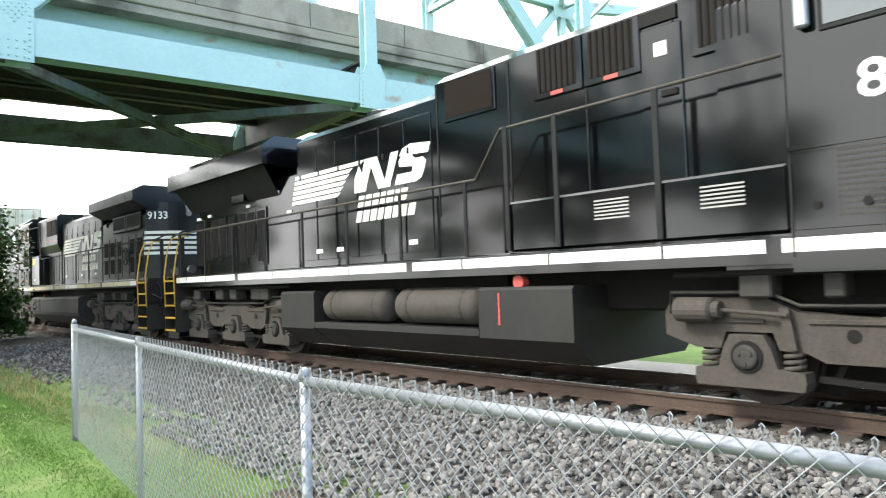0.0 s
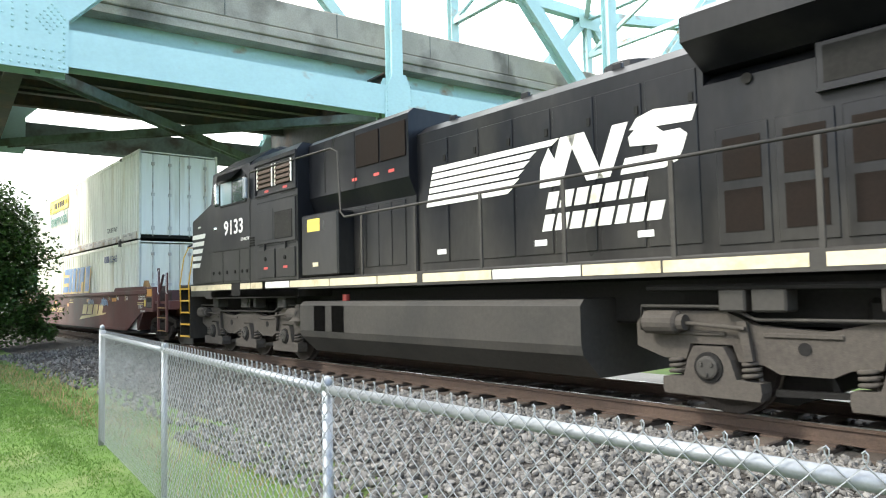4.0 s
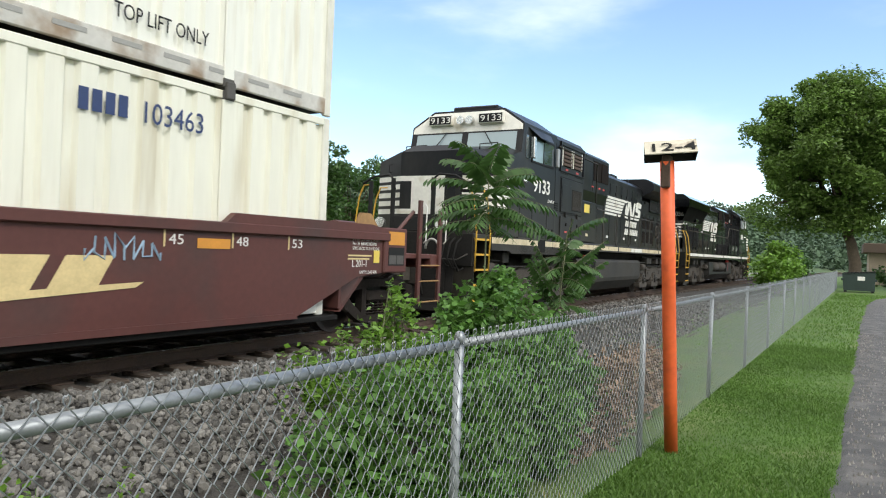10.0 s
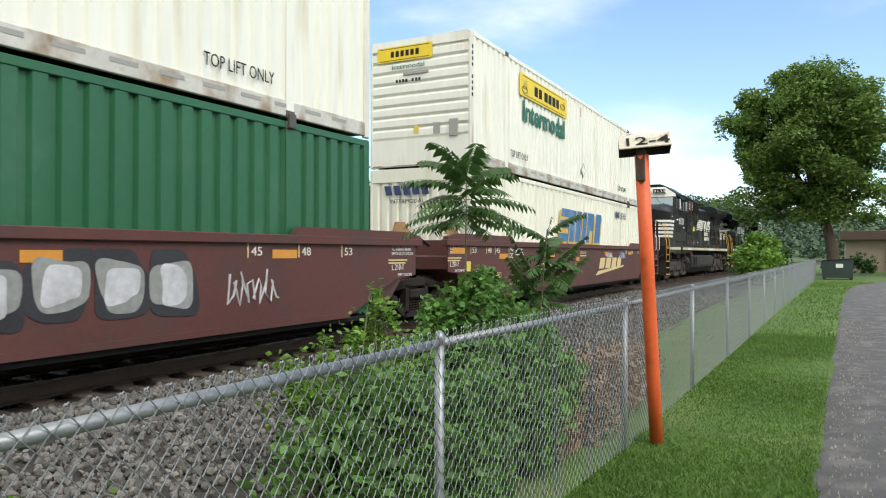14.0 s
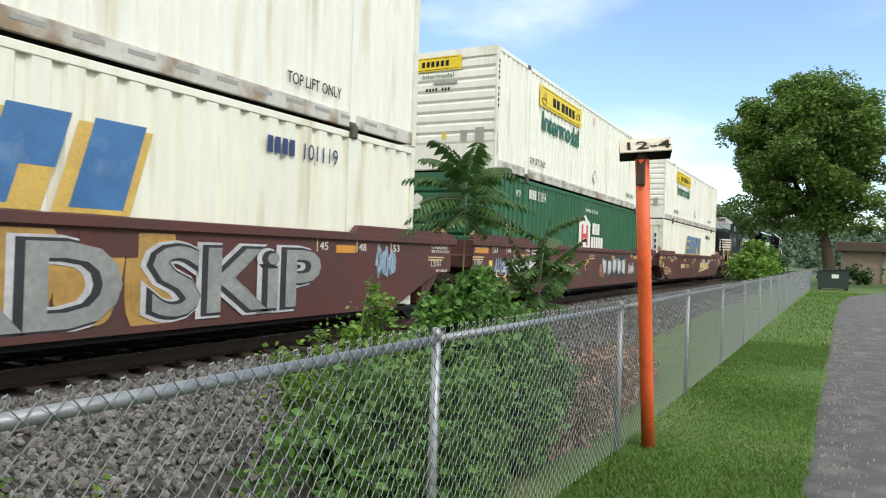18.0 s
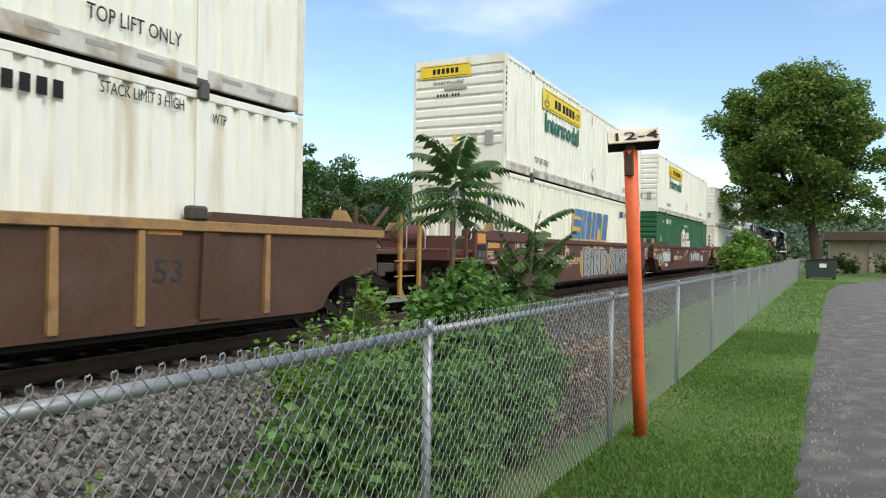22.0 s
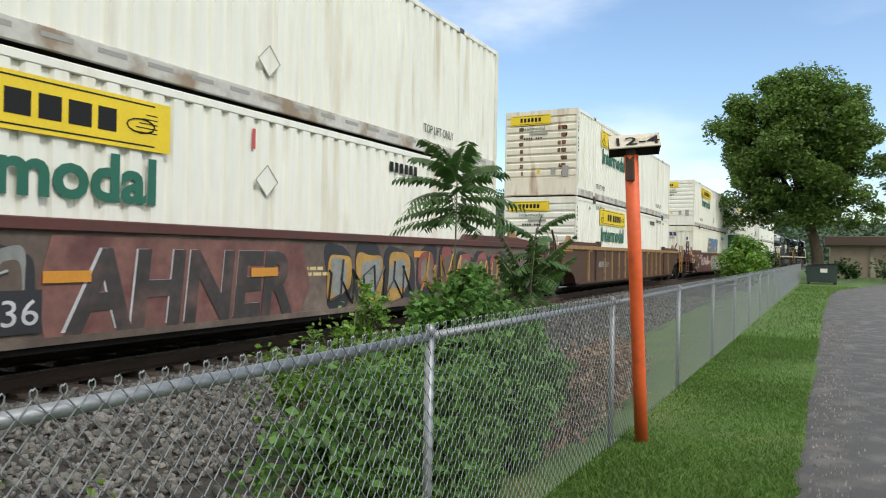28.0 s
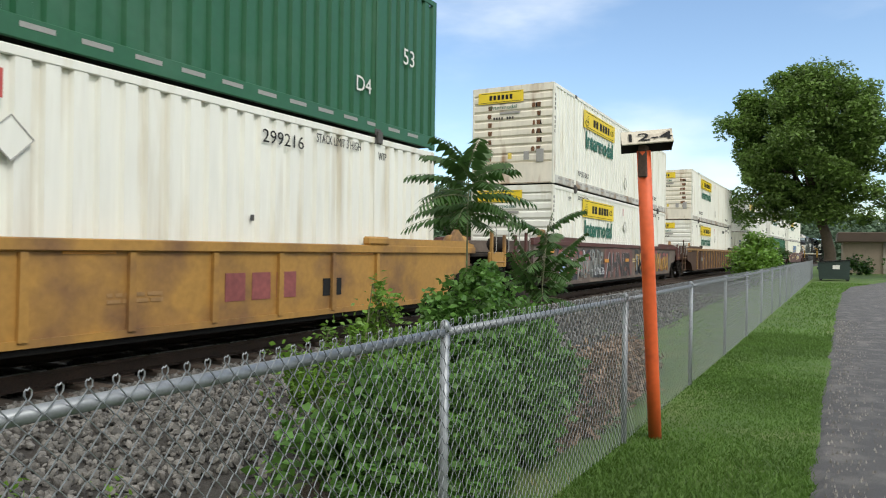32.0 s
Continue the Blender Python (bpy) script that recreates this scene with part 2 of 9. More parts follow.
M["cont_rust"] = material("rust streak", (0.16, 0.075, 0.035), 0.85, vary=0.3, scale=5, fine=30)
M["rust_stain"] = material("brown rust stain", (0.30, 0.19, 0.11), 0.8, vary=0.3, scale=4, fine=25)
M["casting"] = material("dark corner casting", (0.08, 0.075, 0.07), 0.7, vary=0.2)
M["well_brown"] = material("oxide brown well car paint", (0.098, 0.033, 0.027), 0.6, vary=0.12, scale=0.7, fine=12, second=(0.07, 0.035, 0.03), amount=0.3, stain_scale=0.8)
M["well_yellow"] = material("weathered yellow car paint", (0.40, 0.215, 0.05), 0.6, vary=0.14, scale=0.8, fine=12, second=(0.20, 0.105, 0.045), amount=0.35, stain_scale=1.0)
M["well_rust"] = material("brown dirt over yellow car paint", (0.079, 0.038, 0.021), 0.7, vary=0.2, scale=0.9, fine=12, second=(0.085, 0.05, 0.035), amount=0.3, stain_scale=0.9)
M["well_tan"] = material("dusty yellow rib", (0.33, 0.19, 0.075), 0.65, vary=0.2, scale=2, fine=15, second=(0.16, 0.09, 0.05), amount=0.3, stain_scale=2)
M["amber"] = material("amber marker plate", (0.62, 0.27, 0.04), 0.4, vary=0.08)
M["cream_ink"] = material("cream lettering", (0.66, 0.52, 0.26), 0.6, vary=0.1, scale=6)
M["white_ink"] = material("white lettering", (0.76, 0.74, 0.70), 0.6, vary=0.08, scale=6)
M["blue_ink"] = material("blue lettering", (0.055, 0.16, 0.36), 0.5, vary=0.15, scale=4, second=(0.16, 0.27, 0.42), amount=0.25, stain_scale=1.5)
M["navy_ink"] = material("navy lettering", (0.03, 0.05, 0.14), 0.5, vary=0.12)
M["gold_ink"] = material("gold lettering edge", (0.60, 0.40, 0.10), 0.5, vary=0.15, scale=4)
M["banner"] = material("yellow banner paint", (0.80, 0.58, 0.02), 0.45, vary=0.06, scale=2)
M["green_ink"] = material("dark green lettering", (0.02, 0.13, 0.085), 0.5, vary=0.1)
M["grey_paint"] = material("grey spray paint", (0.26, 0.27, 0.26), 0.55, vary=0.2, scale=1.5, fine=12)
M["pale_paint"] = material("pale spray paint", (0.50, 0.50, 0.52), 0.55, vary=0.2, scale=2, fine=12)
M["ochre_paint"] = material("ochre spray paint", (0.42, 0.25, 0.07), 0.55, vary=0.2, scale=2, fine=12)
M["pink_paint"] = material("faded red spray paint", (0.26, 0.075, 0.07), 0.55, vary=0.25, scale=2, fine=12)
M["rose_paint"] = material("dull rose spray paint", (0.19, 0.09, 0.075), 0.6, vary=0.25, scale=1.4, fine=10, second=(0.13, 0.05, 0.05), amount=0.35, stain_scale=1.6)
M["soot_paint"] = material("faded black spray paint", (0.05, 0.042, 0.04), 0.6, vary=0.3, scale=1.5, fine=9, second=(0.11, 0.07, 0.06), amount=0.3, stain_scale=2)
M["blue_paint"] = material("pale blue spray paint", (0.27, 0.38, 0.50), 0.55, vary=0.2, scale=2, fine=12)
M["black_paint"] = material("black spray paint", (0.03, 0.03, 0.035), 0.55, vary=0.2, scale=2)
M["graf_base"] = material("grey-brown tagged car paint", (0.125, 0.092, 0.075), 0.65, vary=0.25, scale=0.9, fine=9, second=(0.20, 0.16, 0.13), amount=0.35, stain_scale=1.1)
M["leaf"] = material("green leaf", (0.046, 0.112, 0.020), 0.45, vary=0.2, scale=0.9, fine=4, island=0.6, trans=0.3)
M["leaf_bright"] = material("bright spring leaf", (0.145, 0.27, 0.036), 0.5, vary=0.15, scale=0.6, fine=4, island=0.4, trans=0.35)
M["leaf_mid"] = material("mid green leaf", (0.10, 0.215, 0.04), 0.5, vary=0.15, scale=0.6, fine=4, island=0.4, trans=0.35)
M["leaf_low"] = material("dark low tree leaf", (0.05, 0.11, 0.022), 0.5, vary=0.2, scale=0.3, fine=3, island=0.5, trans=0.25)
M["leaf_far"] = material("tree crown leaf", (0.125, 0.208, 0.042), 0.55, vary=0.25, scale=0.25, fine=1.2, island=0.45, trans=0.35)
M["leaf_sapling"] = material("dark feathery leaflet", (0.062, 0.135, 0.030), 0.5, vary=0.15, scale=0.6, fine=4, island=0.3, trans=0.3)
# distance haze is mixed into the two hill colours, paler and less green
M["hill_leaf"] = material("hazy forest leaf", (0.066, 0.110, 0.062), 0.85, vary=0.22, scale=0.03, fine=0.12, island=0.12)
M["hill_ground"] = material("hazy hillside", (0.07, 0.12, 0.05), 0.9, vary=0.3, scale=0.02, fine=0.3, second=(0.17, 0.20, 0.10), amount=0.3, stain_scale=0.02)
M["dead_leaf"] = material("dry brown vine leaf", (0.27, 0.185, 0.125), 0.9, vary=0.2, scale=1.0, fine=6, island=0.5, trans=0.15)
M["bark"] = material("grey bark", (0.10, 0.075, 0.055), 0.95, vary=0.3, scale=3, fine=20, bump=0.6)
M["bark_pale"] = material("pale dead wood", (0.20, 0.17, 0.14), 0.9, vary=0.2, scale=3, fine=20)
M["stem"] = material("green-grey stem", (0.16, 0.17, 0.09), 0.8, vary=0.2, scale=8)
M["dumpster"] = material("dark green dumpster paint", (0.018, 0.035, 0.030), 0.5, vary=0.2, scale=2, fine=15)
M["brick_wall"] = material("tan block wall", (0.30, 0.24, 0.19), 0.9, vary=0.15, scale=1, fine=12)
M["brown_roof"] = material("brown roof edge", (0.10, 0.07, 0.055), 0.8, vary=0.15, scale=1)
M["gutter"] = material("grey strap", (0.34, 0.33, 0.31), 0.6, vary=0.1)


def glass_material(name, tint, rough):
    m = bpy.data.materials.new(name)
    m.use_nodes = True
    b = m.node_tree.nodes["Principled BSDF"]
    b.inputs["Base Color"].default_value = (*tint, 1)
    b.inputs["Roughness"].default_value = rough
    b.inputs["Specular IOR Level"].default_value = 1.0
    b.inputs["Coat Weight"].default_value = 0.6
    return m


M["glass"] = glass_material("dark cab glass", (0.03, 0.045, 0.05), 0.06)
# pale base colour stands in for the sky mirrored in the panes
M["glass_pale"] = glass_material("cab glass with pale reflection in its colour", (0.22, 0.30, 0.32), 0.08)
M["crumb"] = material("pale loose gravel", (0.24, 0.225, 0.205), 0.9, vary=0.2, scale=6, fine=60, island=0.45)


# ---- mesh building ----
class Solid:
    """Collects plain pieces of geometry for one mesh."""

    def __init__(self):
        self.v, self.f = [], []

    def add(self, verts, faces):
        n = len(self.v)
        self.v.extend([tuple(p) for p in verts])
        self.f.extend([tuple(i + n for i in q) for q in faces])
        return self

    def box(self, x0, x1, y0, y1, z0, z1, c=0.0):
        """A box; c: chamfer on all edges."""
        c = min(c, (x1 - x0) * 0.45, (y1 - y0) * 0.45, (z1 - z0) * 0.45)
        if c <= 0:
            v = [(x, y, z) for x in (x0, x1) for y in (y0, y1) for z in (z0, z1)]
            return self.add(v, [(0, 1, 3, 2), (4, 6, 7, 5), (0, 4, 5, 1), (2, 3, 7, 6), (0, 2, 6, 4), (1, 5, 7, 3)])
        cx, cy, cz = (x0 + x1) / 2, (y0 + y1) / 2, (z0 + z1) / 2
        hx, hy, hz = (x1 - x0) / 2, (y1 - y0) / 2, (z1 - z0) / 2
        v, idx = [], {}
        for sx in (-1, 1):
            for sy in (-1, 1):
                for sz in (-1, 1):
                    for ax in range(3):
                        h = [hx - c, hy - c, hz - c]
                        h[ax] += c
                        idx[sx, sy, sz, ax] = len(v)
                        v.append((cx + sx * h[0], cy + sy * h[1], cz + sz * h[2]))
        f = []
        S = (-1, 1)
        for s in S:
            f.append([idx[s, a, b, 0] for a, b in ((-1, -1), (1, -1), (1, 1), (-1, 1))][::s])
            f.append([idx[a, s, b, 1] for a, b in ((-1, -1), (-1, 1), (1, 1), (1, -1))][::s])
            f.append([idx[a, b, s, 2] for a, b in ((-1, -1), (1, -1), (1, 1), (-1, 1))][::s])
        for s in S:
            for t in S:
                f.append([idx[-1, s, t, 1], idx[1, s, t, 1], idx[1, s, t, 2], idx[-1, s, t, 2]][::s * t])
                f.append([idx[s, -1, t, 2], idx[s, 1, t, 2], idx[s, 1, t, 0], idx[s, -1, t, 0]][::s * t])
                f.append([idx[s, t, -1, 0], idx[s, t, 1, 0], idx[s, t, 1, 1], idx[s, t, -1, 1]][::s * t])
        for sx in S:
            for sy in S:
                for sz in S:
                    f.append([idx[sx, sy, sz, k] for k in (0, 1, 2)][::sx * sy * sz])
        return self.add(v, f)

    def prism(self, pts, axis, a, b):
        """A polygon (counter-clockwise) drawn out along an axis from a to b. pts: the two other coordinates in order."""
        n = len(pts)

        def put(p, h):
            return {"x": (h, p[0], p[1]), "y": (p[0], h, p[1]), "z": (p[0], p[1], h)}[axis]
        v = [put(p, a) for p in pts] + [put(p, b) for p in pts]
        f = [tuple(range(n)), tuple(range(2 * n - 1, n - 1, -1))]
        f += [(i, i + n, (i + 1) % n + n, (i + 1) % n) for i in range(n)]
        return self.add(v, f)

    def tube(self, path, r, n=8, close=True):
        """A round bar along a path of points; r: one radius or one for each point."""
        path = [Vector(p) for p in path]
        rr = r if isinstance(r, (list, tuple)) else [r] * len(path)
        v, f = [], []
        side = None
        for i, p in enumerate(path):
            way = (path[min(i + 1, len(path) - 1)] - path[max(i - 1, 0)]).normalized()
            if side is None:
                side = way.orthogonal().normalized()
            side = (side - way * side.dot(way)).normalized()
            up = way.cross(side)
            for k in range(n):
                a = 2 * math.pi * k / n
                v.append(p + (side * math.cos(a) + up * math.sin(a)) * rr[i])
        for i in range(len(path) - 1):
            for k in range(n):
                a, b = i * n + k, i * n + (k + 1) % n
                f.append((a, b, b + n, a + n))
        if close:
            f.append(tuple(range(n - 1, -1, -1)))
            f.append(tuple(range(len(v) - n, len(v))))
        return self.add(v, f)

    def drum(self, p, axis, r, h, n=16, c=0.0):
        """A cylinder from p along an axis ('x','y','z') by h, with chamfered rims."""
        d = {"x": Vector((1, 0, 0)), "y": Vector((0, 1, 0)), "z": Vector((0, 0, 1))}[axis]
        p = Vector(p)
        if c:
            return self.tube([p, p + d * c, p + d * (h - c), p + d * h], [r - c, r, r, r - c], n)
        return self.tube([p, p + d * h], r, n)

    def quad(self, a, b, c, d):
        return self.add([a, b, c, d], [(0, 1, 2, 3)])

    def mesh(self, name, smooth=False):
        me = bpy.data.meshes.new(name)
        me.from_pydata(self.v, [], self.f)
        if smooth:
            me.polygons.foreach_set("use_smooth", [True] * len(me.polygons))
        me.update()
        return me


def part(name, solid, mat, parent=None, label="", at=(0, 0, 0), smooth=False, kind=""):
    me = solid if isinstance(solid, bpy.types.Mesh) else solid.mesh(name, smooth)
    if not me.materials:
        me.materials.append(M[mat] if isinstance(mat, str) else mat)
    ob = new(name, me)
    ob.parent = parent
    ob.location = at
    return tagged(ob, label, kind=kind)


def thing(name, label, category, group="", kind="", at=None):
    ob = new(name)
    ob.empty_display_size = 0.3
    if at is not None:
        ob.matrix_basis = at
    return tagged(ob, label, category, group, kind)


def structure(name, solid, mat, label, smooth=False):
    ob = part(name, solid, mat, smooth=smooth)
    return tagged(ob, label, "structure", kind="structure")


def lettering(name, text, size, mat, parent, at, turn=(90, 0, 0), shear=0.0, stretch=1.0, label="", bold=0.0, width=None):
    """Words in the built-in font as a thin mesh. at: left end of the base line; width: fit to this length."""
    cu = bpy.data.curves.new(name, "FONT")
    cu.body, cu.size, cu.shear, cu.extrude, cu.offset = text, size, shear, 0.0015, bold
    cu.resolution_u = 3
    ob = new(name, cu)
    me = bpy.data.meshes.new_from_object(ob)
    bpy.data.objects.remove(ob)
    me.materials.clear()
    me.materials.append(M[mat])
    if width:
        xs = [p.co.x for p in me.vertices]
        stretch = width / (max(xs) - min(xs))
    me.transform(Matrix.Diagonal((stretch, 1, 1, 1)))
    me.transform(Euler([radians(a) for a in turn]).to_matrix().to_4x4())
    out = new(name, me)
    out.parent, out.location = parent, at
    return tagged(out, label)


# ---- the line of the track ----
TRACK_Y, RAIL_Z, CURVE = 8.2, 0.22, 1600.0


def smooth(u):
    u = max(0.0, min(1.0, u))
    return u * u * (3 - 2 * u)


def on_track(s, z=RAIL_Z):
    """Pose of a point s metres along the track: straight on the -x side, a wide bend on the +x side."""
    def line(x):
        near = smooth((x + 4) / 14) * (1 - smooth((x - 14) / 14))
        return TRACK_Y - max(0.0, x) ** 2 / (2 * CURVE) - 0.2 * near
    z += 0.05 * smooth(s / 8.0)
    return pose(s, line(s), z, 0, 0, math.degrees(math.atan2(line(s + 0.5) - line(s - 0.5), 1.0)))


def body_pose(s, mid, z):
    """Pose of a long vehicle whose middle lies mid metres past its origin: it sits on the track at two points."""
    a, b = on_track(s + mid - 6.5, z).translation, on_track(s + mid + 6.5, z).translation
    way = (b - a).normalized()
    p = (a + b) / 2 - way * mid
    return pose(p.x, p.y, (a.z + b.z) / 2, 0, 0, math.degrees(math.atan2(way.y, way.x)))


# how far the train has come: seconds, metres of the second locomotive's nose platform
RUN = [(0, -39.2), (1, -34.1), (2, -28.95), (3, -23.6), (4, -18.25), (4.5, -15.65), (6.5, -5.6), (7, -2.97), (7.5, -0.25), (8, 2.44), (8.5, 5.28), (9, 7.97), (13, 29.6), (17, 50.8), (19, 61.45), (20.5, 69.35), (23, 82.25), (25, 92.45), (28, 107.45), (30, 117.35), (32, 127.15)]


def run(t):
    """Smooth run of the train by a cubic through RUN."""
    xs, ys = [r[0] for r in RUN], [r[1] for r in RUN]
    n = len(xs)
    m = [(ys[min(i + 1, n - 1)] - ys[max(i - 1, 0)]) / (xs[min(i + 1, n - 1)] - xs[max(i - 1, 0)]) for i in range(n)]
    i = max(0, min(n - 2, sum(1 for x in xs if x <= t) - 1))
    h = xs[i + 1] - xs[i]
    u = (t - xs[i]) / h
    return ((1 + 2 * u) * (1 - u) ** 2 * ys[i] + u * (1 - u) ** 2 * h * m[i] + u * u * (3 - 2 * u) * ys[i + 1] + u * u * (u - 1) * h * m[i + 1])


ROLLING = []      # (thing, metres behind the nose platform, height over the rail)
WHEELS = []       # (wheelset, place in its bogie, radius)


# ---- ground ----
def ground_sheet():
    """One sheet to the horizon: fine near the camera, coarse far away, gently uneven."""
    def line(lo, hi, fine_lo, fine_hi, step):
        a = [lo + (fine_lo - lo) * k / 10 for k in range(10)]
        b = list(np.arange(fine_lo, fine_hi, step))
        c = [fine_hi + (hi - fine_hi) * (k / 10) ** 2 for k in range(11)]
        return a + b + c
    xs, ys = line(-900, 900, -40, 80, 1.0), line(-300, 1500, -20, 40, 0.5)

    def height(x, y):
        z = -0.02 + 0.03 * noise.noise((x * 0.3, y * 0.3, 0))
        if 1.8 < y < 60:
            z -= 0.10 * min(1, (y - 1.8) / 1.0)
        return z
    v = [(x, y, height(x, y)) for x in xs for y in ys]
    n = len(ys)
    f = [(i * n + j, (i + 1) * n + j, (i + 1) * n + j + 1, i * n + j + 1) for i in range(len(xs) - 1) for j in range(n - 1)]
    return structure("ground", Solid().add(v, f), "grass_soil", "green lawn and rough grass ground", smooth=True)


ground_sheet()


def strip(name, ys, zs, x0, x1, mat, label, step=2.0, curve=True, jitter=0.0):
    """A long bed with a cross-section, laid along the track."""
    xs = list(np.arange(x0, x1 + step, step))
    v = []
    for x in xs:
        m = on_track(x, 0) if curve else pose(x, TRACK_Y, 0)
        for y, z in zip(ys, zs):
            v.append(m @ Vector((jitter * noise.noise((x, y, 3)), y - TRACK_Y + jitter * noise.noise((x, y, 7)), z + 0.5 * jitter * noise.noise((x * 2, y * 2, 1)))))
    n = len(ys)
    f = [(i * n + j, (i + 1) * n + j, (i + 1) * n + j + 1, i * n + j + 1) for i in range(len(xs) - 1) for j in range(n - 1)]
    return structure(name, Solid().add(v, f), mat, label, smooth=True)


strip("track_bed", [3.4, 4.2, 5.0, 5.8, 6.4, 6.9, 8.2, 9.6, 10.0, 10.6], [-0.16, -0.10, -0.05, 0.01, 0.03, -0.01, -0.03, -0.01, -0.02, -0.14], -150, 170, "ballast_bed", "bed of crushed grey ballast stone", jitter=0.03, step=1.0)
strip("far_road", [10.3, 10.7, 11.8, 12.2], [-0.09, -0.06, -0.06, -0.11], -150, 150, "lane", "grey gravel lane behind the tracks", curve=False, step=10)


def lawn_edge(x):
    return np.interp(x, [-6, 0, 5.2, 7.7, 10, 12.9, 22.6, 35, 41.5, 52, 60, 100], [0.2, 0.1, 0.04, -0.01, -0.08, -0.17, -0.47, -0.95, -1.5, -3.9, -6.0, -17.0])


def asphalt_lane():
    v, f = [], []
    xs = list(np.arange(-6, 100, 0.2))
    for x in xs:
        e = lawn_edge(x) + 0.07 * noise.noise((x * 0.9, 0, 0)) + 0.06 * noise.noise((x * 3.1, 5, 0))
        w = -4.5 if x < 30 else -4.5 - (x - 30) * 0.5
        for y, z in ((e, -0.03), (e - 0.08, 0.012), (e - 1.5, 0.03), (w, 0.03)):
            v.append((x, y, z))
    f = [(i * 4 + j + 1, (i + 1) * 4 + j + 1, (i + 1) * 4 + j, i * 4 + j) for i in range(len(xs) - 1) for j in range(3)]
    ob = structure("pavement", Solid().add(v, f), "asphalt", "worn grey asphalt lane beside the lawn", smooth=True)
    return ob


asphalt_lane()


# ---- rails and ties ----
def rails():
    prof = [(-0.07, 0), (0.07, 0), (0.07, 0.012), (0.012, 0.03), (0.012, 0.125), (0.036, 0.135), (0.036, 0.165), (0.028, 0.172), (-0.028, 0.172), (-0.036, 0.165), (-0.036, 0.135), (-0.012, 0.125), (-0.012, 0.03), (-0.07, 0.012)]
    for off, far in ((-0.75, 0), (0.75, 0)):
        xs = list(np.arange(-150, 171, 4.0))
        for name, pts, mat, lab in (("rail", prof, "rust", "rusty brown steel rail on ties"), ("railhead", [(-0.03, 0.1725), (0.03, 0.1725), (0.03, 0.1755), (-0.03, 0.1755)], "rail_top", "")):
            g = Solid()
            v = []
            for x in xs:
                m = on_track(x, RAIL_Z - 0.1755)
                v += [m @ Vector((0, off + a, b)) for a, b in pts]
            n = len(pts)
            g.add(v, [(i * n + k, i * n + (k + 1) % n, (i + 1) * n + (k + 1) % n, (i + 1) * n + k) for i in range(len(xs) - 1) for k in range(n)])
            if name == "rail":
                parent = tagged(part(name, g, mat), lab, "rail", "rails of the track", "structure")
            else:
                part(name, g, mat, parent, "polished bright rail head")


rails()


def ties():
    me = Solid().box(-0.115, 0.115, -1.3, 1.3, -0.12, 0.0, 0.015).mesh("tie")
    me.materials.append(M["tie"])
    bed = tagged(part("tie_row", Solid().box(-148, -147.8, 7.1, 9.3, -0.08, 0.04), "tie"), "row of weathered wooden railway ties", "railway ties", kind="structure")
    rng = random.Random(4)
    rest = Solid()
    near = []
    x = -147.0
    while x < 165:
        m = on_track(x, RAIL_Z - 0.177) @ pose(rng.uniform(-0.02, 0.02), rng.uniform(-0.05, 0.05), rng.uniform(-0.012, 0.003), 0, 0, rng.uniform(-1.2, 1.2))
        if -24 < x < 40:
            near.append(m)
        else:
            rest.add([m @ p.co for p in me.vertices], [tuple(p.vertices) for p in me.polygons])
        x += 0.5
    for m in near:
        ob = part("tie", me, "tie", bed)
        ob.matrix_basis = m
    part("far_ties", rest, "tie", bed, kind="stuff")
    spike = Solid().box(-0.19, 0.19, -0.12, 0.12, 0, 0.018).mesh("tie_plate")
    spike.materials.append(M["rust"])
    for m in near[10:110]:
        for off in (-0.75,):
            ob = part("tie_plate", spike, "rust", bed)
            ob.matrix_basis = m @ pose(0, off, 0.001, 0, 0, 90)


ties()


